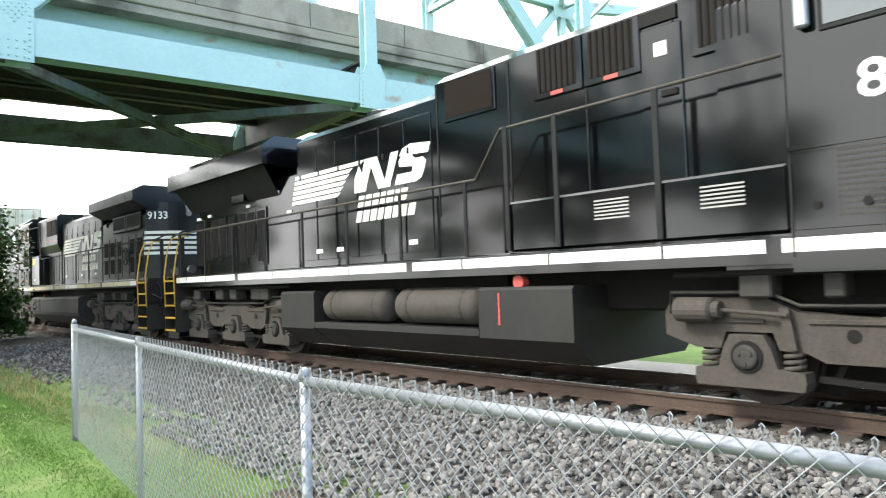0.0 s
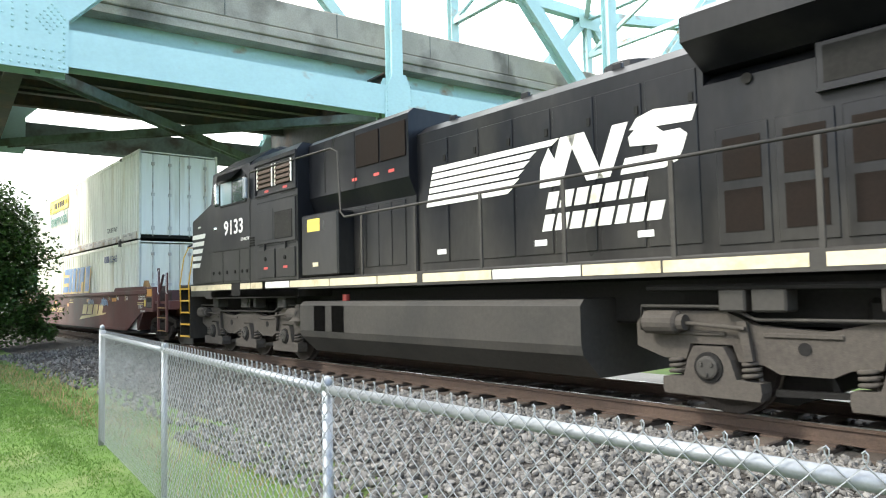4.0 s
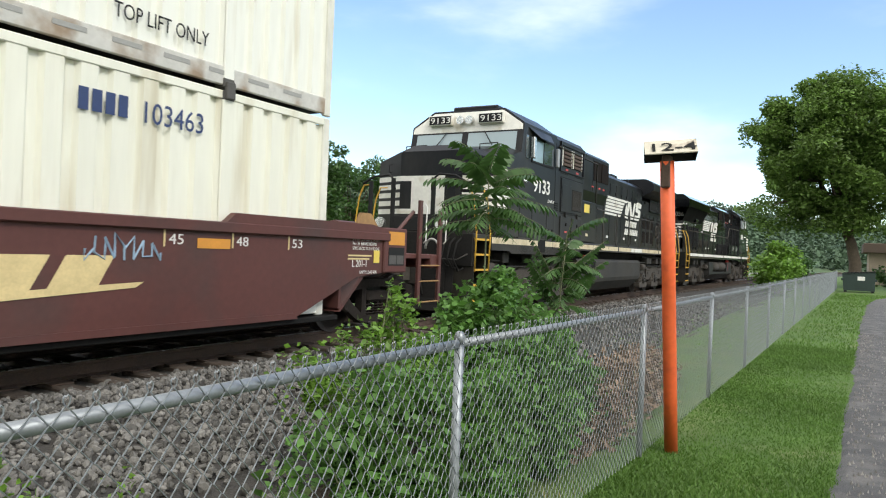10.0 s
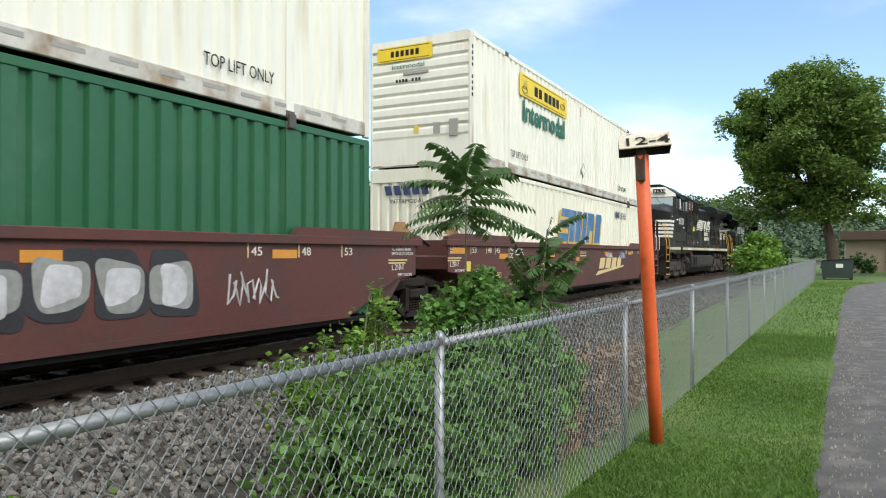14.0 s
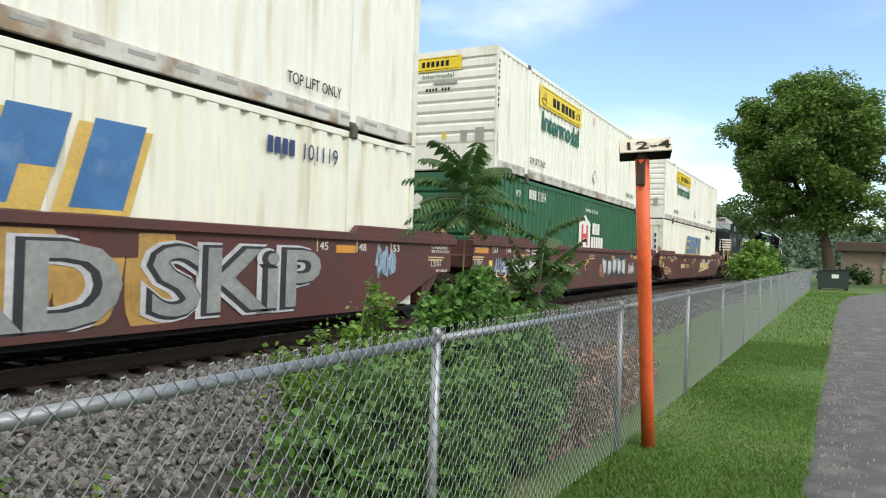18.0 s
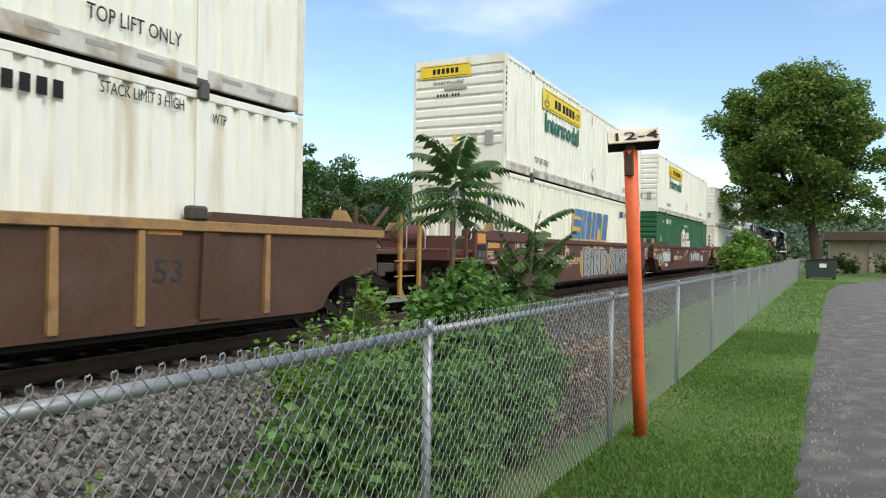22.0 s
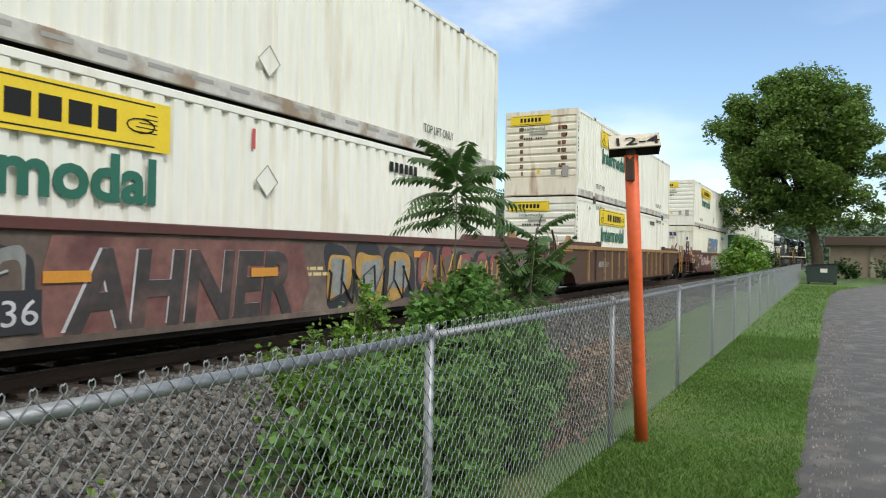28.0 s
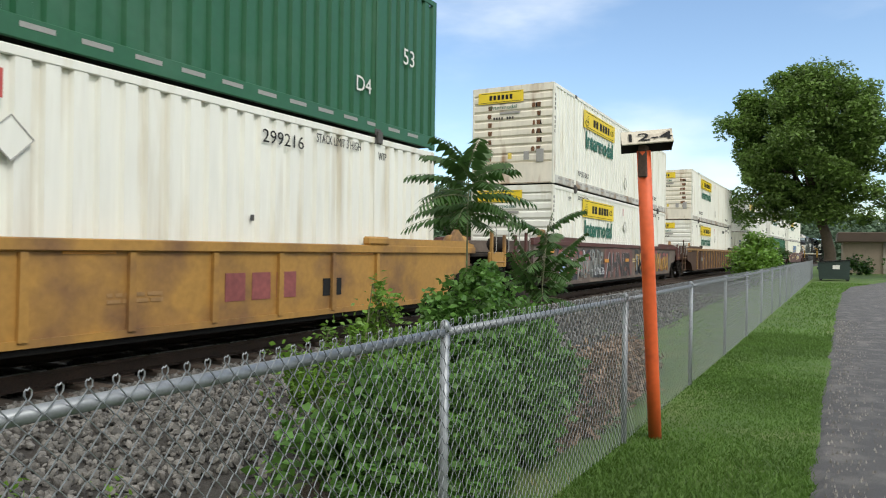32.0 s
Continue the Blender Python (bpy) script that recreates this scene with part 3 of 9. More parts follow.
def stones():
    """Crushed ballast: angular stones strewn over the shoulder, thick where the camera looks down on it."""
    rng = random.Random(11)
    shapes = []
    for k in range(10):
        bm = bmesh.new()
        bmesh.ops.create_icosphere(bm, subdivisions=1, radius=1.0)
        for p in bm.verts:
            p.co *= rng.uniform(0.65, 1.15)
            p.co.z *= 0.7
        bm.verts.ensure_lookup_table()
        shapes.append((np.array([p.co for p in bm.verts]), [[p.index for p in q.verts] for q in bm.faces]))
        bm.free()

    def bed_z(y):
        return float(np.interp(y, [1.7, 2.9, 3.4, 4.2, 5.0, 5.8, 6.4, 6.9, 8.2], [-0.05, -0.08, -0.10, -0.10, -0.05, 0.01, 0.03, -0.01, -0.03]))
    for zone, count, x0, x1, y0, y1, lo, hi in (("foot", 8500, -3.5, 3.6, 1.8, 3.4, 0.018, 0.042), ("near", 17000, -9, 7, 3.0, 7.0, 0.02, 0.044), ("mid", 9000, -26, 30, 3.3, 7.1, 0.026, 0.055), ("between", 2600, -16, 14, 7.5, 9.9, 0.025, 0.05)):
        V, Fc, n = [], [], 0
        for _ in range(count):
            x, y = rng.uniform(x0, x1), y0 + (y1 - y0) * rng.random() ** 0.95
            if zone == "near" and x > 2.6 and y < 4.0:
                continue
            r = rng.uniform(lo, hi)
            v, f = shapes[rng.randrange(10)]
            R = np.array(Euler((rng.uniform(0, 6), rng.uniform(0, 6), rng.uniform(0, 6))).to_matrix())
            m = on_track(x, 0).translation
            P = (v * r * np.array([rng.uniform(0.8, 1.3), 1, 1])) @ R.T + np.array([x, y + m.y - TRACK_Y, bed_z(y) + (0.04 if zone == "foot" else 0.012 + m.z) + r * rng.uniform(-0.1, 0.6)])
            V.append(P)
            Fc += [tuple(i + n for i in q) for q in f]
            n += len(v)
        g = Solid()
        g.v, g.f = [tuple(p) for p in np.concatenate(V)], Fc
        tagged(part("ballast_stones", g, "stone"), "loose crushed grey ballast stones on the track bed", "gravel", kind="stuff")


stones()


# ---- chain-link fence ----
FENCE = [(-8.84, 2.21), (-5.76, 1.90), (-2.73, 1.60), (0.10, 1.66), (3.0, 1.61), (5.97, 1.445), (9.08, 1.38), (12.05, 1.30)]
for _k in range(5, 19):
    FENCE.append((12.05 + 3.05 * (_k - 4), 1.30 - 0.074 * (_k - 4)))
TOP = 1.20


def fence():
    root = thing("chain_link_fence", "galvanised chain-link fence with a round top rail", "fence", kind="structure")
    post = Solid().drum((0, 0, -0.1), "z", 0.024, TOP + 0.12, 12).mesh("post", True)
    post.materials.append(M["galv_post"])
    cap = Solid().tube([(0, 0, 0), (0, 0, 0.03), (0, 0, 0.05), (0, 0, 0.06)], [0.027, 0.028, 0.022, 0.008], 12).mesh("post_cap", True)
    cap.materials.append(M["galv"])
    end = Solid().drum((0, 0, -0.1), "z", 0.034, TOP + 0.16, 14).mesh("end_post", True)
    end.materials.append(M["galv"])
    rail_r = 0.0215
    for i, (x, y) in enumerate(FENCE):
        last = i in (0, len(FENCE) - 1)
        p = part("post", end if last else post, "galv", root, "galvanised end post" if last else "", (x, y, 0))
        part("post_cap", cap, "galv", p, at=(0, 0, TOP + (0.06 if last else 0.0)))
        if i + 1 < len(FENCE):
            x2, y2 = FENCE[i + 1]
            part("top_rail", Solid().tube([(x, y, TOP), (x2, y2, TOP)], rail_r, 12), "galv", root, smooth=True)
    # woven wire: each panel is a part; diamonds about 55 mm
    for i in range(len(FENCE) - 1):
        (x0, y0), (x1, y1) = FENCE[i], FENCE[i + 1]
        L = math.hypot(x1 - x0, y1 - y0)
        ux, uy = (x1 - x0) / L, (y1 - y0) / L
        mid = abs((x0 + x1) / 2)
        pitch = 0.055 if i == 0 else 0.076 if mid < 16 else 0.11
        nz = int(round((TOP + 0.02) / pitch)) * 2
        wr = 0.0015 if i == 0 else 0.0025 if mid < 5 else 0.0020 if mid < 10 else 0.0022
        sides = 4 if mid < 12 else 3
        g = Solid()
        n = int(L / pitch)
        zs = [0.02 + k * (TOP + 0.02) / nz for k in range(nz + 1)]
        for w in range(n):
            for s in (1,):
                pts = []
                for k, z in enumerate(zs):
                    a = (w + (0.5 if k % 2 else 0.0) * 1.0 + 0.25) * pitch
                    d = 0.004 if k % 2 else -0.004
                    pts.append((x0 + ux * a - uy * d, y0 + uy * a + ux * d - 0.028, z))
                top = pts[-1]
                tip = [(top[0] + ux * c, top[1] + uy * c, top[2] + h) for c, h in ((0.006, 0.010), (0.007, 0.022), (0.001, 0.029), (-0.005, 0.023))]
                g.tube(pts + tip, wr, sides, False)
                pts2 = []
                for k, z in enumerate(zs):
                    a = (w + (-0.5 if k % 2 else 0.0) + 0.25) * pitch
                    d = -0.004 if k % 2 else 0.004
                    pts2.append((x0 + ux * a - uy * d, y0 + uy * a + ux * d - 0.028, z))
                top = pts2[-1]
                tip = [(top[0] - ux * c, top[1] - uy * c, top[2] + h) for c, h in ((0.006, 0.010), (0.006, 0.020), (0.001, 0.026))]
                g.tube(pts2 + tip, wr, sides, False)
        part("wire_mesh", g, "galv", root, "woven diamond wire mesh")


fence()


# ---- the orange marker post ----
def marker():
    root = thing("marker_post", "leaning orange steel milepost with a white angled number board", "signpost", at=pose(6.31, 1.252, 0))
    lean = Vector((-0.45, 0.035, 2.44))
    up = lean.normalized()
    part("pole", Solid().tube([tuple(up * -0.05), tuple(lean * 0.25), tuple(lean * 0.6), tuple(lean)], 0.057, 16), "orange", root, "faded orange round pole", smooth=True)
    part("bracket", Solid().box(-0.05, 0.05, -0.035, 0.035, -0.22, 0.04, 0.008), "rust", root, at=tuple(lean))
    board = part("board", Solid().box(-0.18, 0.18, -0.02, 0.02, -0.02, 0.03, 0.004), "rust", root, "angled number board")
    board.matrix_basis = Matrix.Translation(lean + Vector((0.0, -0.02, 0.10))) @ pose(0, 0, 0, 0, -4, -74)
    w, h, hang = 0.275, 0.14, 0.18
    a, b = radians(56), radians(62)
    part("number_face", Solid().prism([(-0.02 - h * math.cos(a), -h * math.sin(a) + 0.06), (0.0, 0.06), (0.0, 0.068), (-0.024 - h * math.cos(a), -h * math.sin(a) + 0.068)], "x", -w / 1.0 * 0.74, w * 0.74), "sign_face", board, "aged white number face")
    part("back_face", Solid().prism([(0.0, 0.06), (hang * math.cos(b), 0.06 - hang * math.sin(b)), (hang * math.cos(b) + 0.006, 0.064 - hang * math.sin(b)), (0.004, 0.068)], "x", -w * 0.74, w * 0.74), "black_ink", board, "dark back face")
    part("end_plate", Solid().prism([(-0.02 - h * math.cos(a), -h * math.sin(a) + 0.058), (hang * math.cos(b), 0.058 - hang * math.sin(b)), (0, 0.062)], "x", w * 0.70, w * 0.73), "black_ink", board, "dark end plate")
    lettering("number", "12-4", 0.115, "black_ink", board, (-0.185, -0.86 * h * math.cos(a) - 0.026, 0.068 - 0.86 * h * math.sin(a) + 0.004), turn=(56, 0, 0), width=0.34, bold=0.001)


marker()


# ---- steel truss bridge over the line ----
BX, BZ, PANEL, BY0 = -19.0, 7.3, 10.7, 2.9      # near truss plane, underside, panel length, first node
WIDE = 11.0


def beam(g, a, b, w, h, flange=True):
    """A box or I-shaped steel member from a to b; w: across x, h: in the truss plane."""
    a, b = Vector(a), Vector(b)
    way = (b - a).normalized()
    side = Vector((1, 0, 0))
    if abs(way.x) > 0.7:
        side = Vector((0, 1, 0))
    side = (side - way * side.dot(way)).normalized()
    up = way.cross(side)

    def slab(s0, s1, u0, u1):
        v = [p + side * s + up * u for p in (a, b) for s in (s0, s1) for u in (u0, u1)]
        g.add(v, [(0, 1, 3, 2), (4, 6, 7, 5), (0, 4, 5, 1), (2, 3, 7, 6), (0, 2, 6, 4), (1, 5, 7, 3)])
    if not flange:
        slab(-w / 2, w / 2, -h / 2, h / 2)
        return g
    p, q, r = w / 2, w / 2 - 0.03, h / 2
    ring = [(-p, -r), (-q, -r), (-q, -0.05), (q, -0.05), (q, -r), (p, -r), (p, r), (q, r), (q, 0.05), (-q, 0.05), (-q, r), (-p, r)]
    n = len(ring)
    g.add([e + side * s + up * u for e in (a, b) for s, u in ring], [tuple(range(n - 1, -1, -1)), tuple(range(n, 2 * n))] + [(i, (i + 1) % n, (i + 1) % n + n, i + n) for i in range(n)])
    return g


def node_y(k):
    return BY0 + PANEL * k


def top_z(k):
    """Height of the upper chord over the panel points: level at first, rising to the tower, then falling."""
    return float(np.interp(k, [3, 4, 5, 6, 7, 8, 9, 10, 11, 18], [19.0, 20.6, 22.6, 26.0, 29.6, 34.0, 27.0, 19.5, 15.0, 14.0]))


def bridge():
    root = thing("truss_bridge", "pale teal steel truss bridge carrying a road over the tracks", "bridge",
                 at=Matrix.Translation((BX, 8, 0)) @ pose(0, 0, 0, 0, 0, -4.4) @ Matrix.Translation((-BX, -8, 0)))
    last = 18
    rng = random.Random(2)
    for name_side, x, mat in (("near", BX, "steel_teal"), ("far", BX - WIDE, "steel_teal")):
        zc = BZ + 0.55
        for k in range(-4, last):
            y0, y1 = node_y(k), node_y(k + 1)
            # far chord: darker copy of the teal, its shade painted in
            part("lower_chord", beam(Solid(), (x, y0, zc), (x, y1, zc), 0.55, 0.95), mat if x == BX else "steel_shaded", root)
            part("upper_chord", beam(Solid(), (x, y0, top_z(k)), (x, y1, top_z(k + 1)), 0.55, 0.65), mat, root)
            part("upright", beam(Solid(), (x, y0, zc), (x, y0, top_z(k)), 0.42, 0.42 if k % 2 else 0.5), mat, root)
            if k % 2 == 0:
                part("diagonal", beam(Solid(), (x, y0, zc), (x, y1, top_z(k + 1)), 0.46, 0.55), mat, root)
            else:
                part("diagonal", beam(Solid(), (x, y0, top_z(k)), (x, y1, zc), 0.46, 0.55), mat, root)
            if k > 6:
                ym, zm = (y0 + y1) / 2, (zc + (top_z(k) + top_z(k + 1)) / 2) / 2
                part("sub_strut", beam(Solid(), (x, y0, zc + (top_z(k) - zc) * 0.5), (x, y1, zc + (top_z(k + 1) - zc) * 0.5), 0.3, 0.3), mat, root)
        for k in range(-4, last):
            big = k % 2 == 0
            w, h0, h1 = (1.05, 0.65, 1.25) if big else (0.55, 0.6, 0.9)
            g = Solid()
            for sx in (-0.31, 0.29):
                y, z = node_y(k), zc
                if big:
                    pts = [(y - w, z - h0), (y + w, z - h0), (y + w, z + 0.75), (y + 0.75, z + h1), (y - 0.75, z + h1), (y - w, z + 0.75)]
                else:
                    pts = [(y - w, z - h0), (y + w, z - h0), (y + w, z + 0.2), (y + 0.26, z + h1), (y - 0.26, z + h1), (y - w, z + 0.2)]
                g.prism(pts, "x", x + sx, x + sx + 0.02)
            gus = part("gusset_plate", g, mat, root, "riveted teal gusset plate")
            if -1 <= k <= 4 and x == BX:
                rv = Solid()
                y, z = node_y(k), zc
                rows = [(y - w + 0.1, z - h0 + 0.1 + j * 0.15) for j in range(8)] + [(y + w - 0.1, z - h0 + 0.1 + j * 0.15) for j in range(8)]
                if big:
                    rows += [(y + i * 0.17, z - h0 + 0.12 + j * 0.19) for i in range(-5, 6) for j in range(3)]
                    rows += [(y + i * 0.15, z + 0.3 + j * 0.15) for i in (-1, 1) for j in range(6)]
                    rows += [(y + s * (0.36 + j * 0.08 + i * 0.07), z + 0.62 + j * 0.10 - i * 0.08) for s in (-1, 1) for j in range(5) for i in range(5)]
                for a, b in rows:
                    rv.tube([(x + 0.31, a, b), (x + 0.335, a, b)], [0.035, 0.02], 6)
                part("rivets", rv, mat, gus, kind="stuff")
            g2 = Solid()
            for sx in (-0.3, 0.28):
                y, z = node_y(k), top_z(k)
                g2.prism([(y - 0.9, z - 0.9), (y + 0.9, z - 0.9), (y + 1.0, z + 0.3), (y - 1.0, z + 0.3)], "x", x + sx, x + sx + 0.02)
            part("upper_gusset", g2, mat, root)
    # floor beams, laterals and sway frames between the trusses; those under the deck have shade in their colour
    for k in range(-4, last):
        y, z = node_y(k), BZ
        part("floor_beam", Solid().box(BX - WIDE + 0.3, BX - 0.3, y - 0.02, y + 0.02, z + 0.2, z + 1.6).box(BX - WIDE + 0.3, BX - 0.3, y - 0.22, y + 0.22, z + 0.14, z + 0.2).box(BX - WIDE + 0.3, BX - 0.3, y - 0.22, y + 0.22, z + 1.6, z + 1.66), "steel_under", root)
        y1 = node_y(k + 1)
        part("lateral", beam(Solid(), (BX - 0.3, y + 0.3, z + 0.1), (BX - WIDE + 0.3, y1 - 0.3, z + 0.1), 0.3, 0.28), "steel_shaded", root, "teal lateral brace darkened for shade")
        part("lateral", beam(Solid(), (BX - WIDE + 0.3, y + 0.3, z + 0.12), (BX - 0.3, y1 - 0.3, z + 0.12), 0.3, 0.28), "steel_shaded", root)
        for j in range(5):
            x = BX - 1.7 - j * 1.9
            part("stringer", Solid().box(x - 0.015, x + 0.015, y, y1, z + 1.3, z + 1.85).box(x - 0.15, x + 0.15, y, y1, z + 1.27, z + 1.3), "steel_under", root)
        if k >= 1:
            part("top_strut", beam(Solid(), (BX, y, top_z(k) - 0.1), (BX - WIDE, y, top_z(k) - 0.1), 0.35, 0.4), "steel_teal", root)
            part("sway_brace", beam(Solid(), (BX, y, top_z(k) - 2.6), (BX - WIDE, y, top_z(k) - 2.6), 0.3, 0.3), "steel_teal", root)
            part("sway_brace", beam(Solid(), (BX, y, top_z(k) - 2.6), (BX - WIDE / 2, y, top_z(k) - 0.2), 0.22, 0.22), "steel_teal", root)
            part("sway_brace", beam(Solid(), (BX - WIDE, y, top_z(k) - 2.6), (BX - WIDE / 2, y, top_z(k) - 0.2), 0.22, 0.22), "steel_teal", root)
            part("top_lateral", beam(Solid(), (BX, y, top_z(k) - 0.1), (BX - WIDE, y1, top_z(k + 1) - 0.1), 0.3, 0.3), "steel_teal", root)
    # edge girder, deck slab and parapets
    y0, y1 = node_y(-4), node_y(last)
    for x, s in ((BX - 1.45, 1), (BX - WIDE + 1.45, -1)):
        z0 = BZ + (1.0 if s > 0 else 1.75)
        part("edge_girder", Solid().box(x - 0.02, x + 0.02, y0, y1, z0, BZ + 2.25).box(x - 0.2, x + 0.2, y0, y1, z0 - 0.03, z0).box(x - 0.2, x + 0.2, y0, y1, BZ + 2.25, BZ + 2.28), "steel_teal", root)
        xp = x + 0.5 * s
        par = part("parapet", Solid().box(xp - 0.17, xp + 0.17, y0, y1, BZ + 2.62, BZ + 3.5, 0.04).box(xp - 0.24, xp + 0.22, y0, y1, BZ + 2.30, BZ + 2.6, 0.03), "concrete", root, "grey stained concrete parapet")
        j = Solid()
        for i in range(60):
            y = y0 + i * 3.7
            j.box(min(xp + 0.165 * s, xp + 0.178 * s), max(xp + 0.165 * s, xp + 0.178 * s), y, y + 0.025, BZ + 2.66, BZ + 3.46)
        part("joint", j, "steel_under", par, kind="stuff")
        stays = Solid()
        for i in range(90):
            y = y0 + i * 2.2
            stays.box(x + 0.02 * s - 0.01, x + 0.02 * s + 0.01, y, y + 0.14, z0, BZ + 2.25)
        part("stiffener", stays, "steel_teal", root, kind="stuff")
    part("deck", Solid().box(BX - WIDE + 0.8, BX - 0.8, y0, y1, BZ + 2.05, BZ + 2.285), "concrete", root, "concrete road deck")
    # service pipes slung under the deck
    for x, r in ((BX - 2.6, 0.09), (BX - 3.1, 0.06), (BX - 5.4, 0.07)):
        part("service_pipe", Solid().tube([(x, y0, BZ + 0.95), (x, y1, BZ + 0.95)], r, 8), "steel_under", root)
    # land piers
    for y in (node_y(-3), node_y(3) + 8):
        for x in (BX, BX - WIDE):
            part("pier", Solid().prism([(x - 1.0, -0.5), (x + 1.0, -0.5), (x + 0.7, BZ), (x - 0.7, BZ)], "y", y - 1.1, y + 1.1), "concrete", root, "tapered concrete pier") if y > 20 else None


bridge()


# ---- parts shared by the train ----
def coil(g, x, y, z0, z1, r=0.075, w=0.018, turns=5):
    pts = []
    n = turns * 8
    for i in range(n + 1):
        a = 2 * math.pi * i / 8
        pts.append((x + r * math.cos(a), y + r * math.sin(a), z0 + (z1 - z0) * i / n))
    return g.tube(pts, w, 5)


def wheelset_mesh(r, name):
    g = Solid()
    for s in (-1, 1):
        y = s * 0.75
        prof = [(r * 0.2, 0.09), (r * 0.34, 0.085), (r * 0.45, 0.03), (r * 0.78, 0.03), (r * 0.86, 0.066), (r, 0.066), (r + 0.002, -0.03), (r + 0.028, -0.045), (r + 0.028, -0.07), (r * 0.86, -0.075), (r * 0.45, -0.04), (r * 0.2, -0.09)]
        g.tube([(0, y + s * b, 0) for a, b in prof], [a for a, b in prof], 28)
        for k in range(3):
            a = 2 * math.pi * k / 3
            g.tube([(0.09 * math.cos(a), y + s * 0.09, 0.09 * math.sin(a)), (0.09 * math.cos(a), y + s * 0.115, 0.09 * math.sin(a))], 0.022, 6)
    g.drum((0, -1.0, 0), "y", 0.085, 2.0, 12)
    me = g.mesh(name)
    me.materials.append(M["wheel"])
    return me


LOCO_WHEEL = wheelset_mesh(0.53, "wheelset")
CAR_WHEEL = wheelset_mesh(0.455, "wheelset")


def loco_bogie(parent, x, way=1, group_mat="truck"):
    """Three-axle cast truck, centred at x on the rail."""
    bogie = part("bogie", Solid().box(-2.6, 2.6, -0.95, 0.95, 0.62, 0.86, 0.04).box(-0.5, 0.5, -0.9, 0.9, 0.86, 1.25, 0.05), "dark", parent, "dark three-axle truck frame", at=(x, 0, 0))
    for s in (-1, 1):
        y0, y1 = sorted((s * 1.03, s * 1.17))
        top = [(2.85, 0.98), (2.75, 1.12), (1.75, 1.12), (1.45, 0.98), (0.75, 0.93), (0.35, 1.02), (-0.35, 1.02), (-0.75, 0.93), (-1.45, 0.98), (-1.75, 1.12), (-2.75, 1.12), (-2.85, 0.98)]
        low = [(-2.85, 0.72), (-2.5, 0.60)]
        for ax in (-1.93, 0, 1.93):
            low += [(ax - 0.30, 0.60), (ax - 0.24, 0.77), (ax + 0.24, 0.77), (ax + 0.30, 0.60)]
            if ax < 1:
                low += [(ax + 0.56, 0.58), (ax + 0.72, 0.50), (ax + 1.21, 0.50), (ax + 1.37, 0.58)]
        low += [(2.5, 0.60), (2.85, 0.72)]
        part("side_frame", Solid().prism([(a, b) for a, b in low + top], "y", y0, y1), group_mat, bogie, "dusty cast side frame")
        for a, b in ((-2.6, -1.75), (1.75, 2.6), (-1.35, -0.6), (0.6, 1.35)):
            part("frame_rib", Solid().box(a, b, min(s * 1.165, s * 1.195), max(s * 1.165, s * 1.195), 0.86, 0.91, 0.01), group_mat, bogie)
        for ax in (-1.93, 0, 1.93):
            g = Solid()
            a0, a1 = sorted((s * 1.02, s * 1.24))
            g.prism([(ax - 0.54, 0.22), (ax + 0.54, 0.22), (ax + 0.56, 0.30), (ax + 0.55, 0.40), (ax + 0.30, 0.42), (ax + 0.24, 0.62), (ax + 0.17, 0.75), (ax - 0.17, 0.75), (ax - 0.24, 0.62), (ax - 0.30, 0.42), (ax - 0.55, 0.40), (ax - 0.56, 0.30)], "y", a0, a1)
            jb = part("journal_box", g, group_mat, bogie)
            part("bearing_ring", Solid().tube([(ax, s * 1.235, 0.53), (ax, s * 1.258, 0.53)], [0.165, 0.16], 20), "dark", jb, "dark bearing recess")
            c = Solid().tube([(ax, s * 1.25, 0.53), (ax, s * 1.285, 0.53), (ax, s * 1.295, 0.53)], [0.125, 0.12, 0.10], 18)
            for q in range(3):
                a = 2.1 * q + 0.5
                c.tube([(ax + 0.07 * math.cos(a), s * 1.29, 0.53 + 0.07 * math.sin(a)), (ax + 0.07 * math.cos(a), s * 1.312, 0.53 + 0.07 * math.sin(a))], 0.022, 6)
            part("axle_cap", c, "loco_dust", jb, "round bearing cap with three bolts")
            for d in (-0.42, 0.42):
                part("coil_spring", coil(Solid(), ax + d, s * 1.13, 0.42, 0.60, 0.085, 0.026, 3), group_mat, bogie, smooth=True)
        for d in (-1, 1):
            x1 = d * 2.66
            g = Solid().drum((min(x1, x1 - d * 0.42), s * 1.27, 1.0), "x", 0.13, 0.42, 16, 0.03)
            g.drum((min(x1 - d * 0.42, x1 - d * 0.5), s * 1.27, 1.0), "x", 0.09, 0.08, 12)
            g.tube([(x1 - d * 0.45, s * 1.27, 1.0), (d * 1.5, s * 1.27, 0.95)], 0.022, 8)
            part("brake_cylinder", g, group_mat, bogie, "round brake cylinder", smooth=False)
            part("brake_lever", Solid().prism([(d * 1.48 - 0.04, 0.62), (d * 1.48 + 0.04, 0.62), (d * 1.55 + 0.05, 1.02), (d * 1.55 - 0.05, 1.02)], "y", min(s * 1.20, s * 1.25), max(s * 1.20, s * 1.25)), group_mat, bogie)
        pipe = Solid().tube([(-2.75, s * 1.22, 0.9), (-2.74, s * 1.22, 1.18), (-1.7, s * 1.22, 1.17), (-1.4, s * 1.22, 1.04), (1.4, s * 1.22, 1.04), (1.7, s * 1.22, 1.17), (2.74, s * 1.22, 1.18), (2.75, s * 1.22, 0.95)], 0.02, 6)
        part("air_pipe", pipe, "loco_dust", bogie, smooth=True)
        for d in (-0.96, 0.96):
            rig = Solid()
            part("frame_hole", Solid().tube([(d, s * 1.171, 0.76), (d, s * 1.176, 0.76)], 0.065, 16), "dark", bogie, "dark round hole")
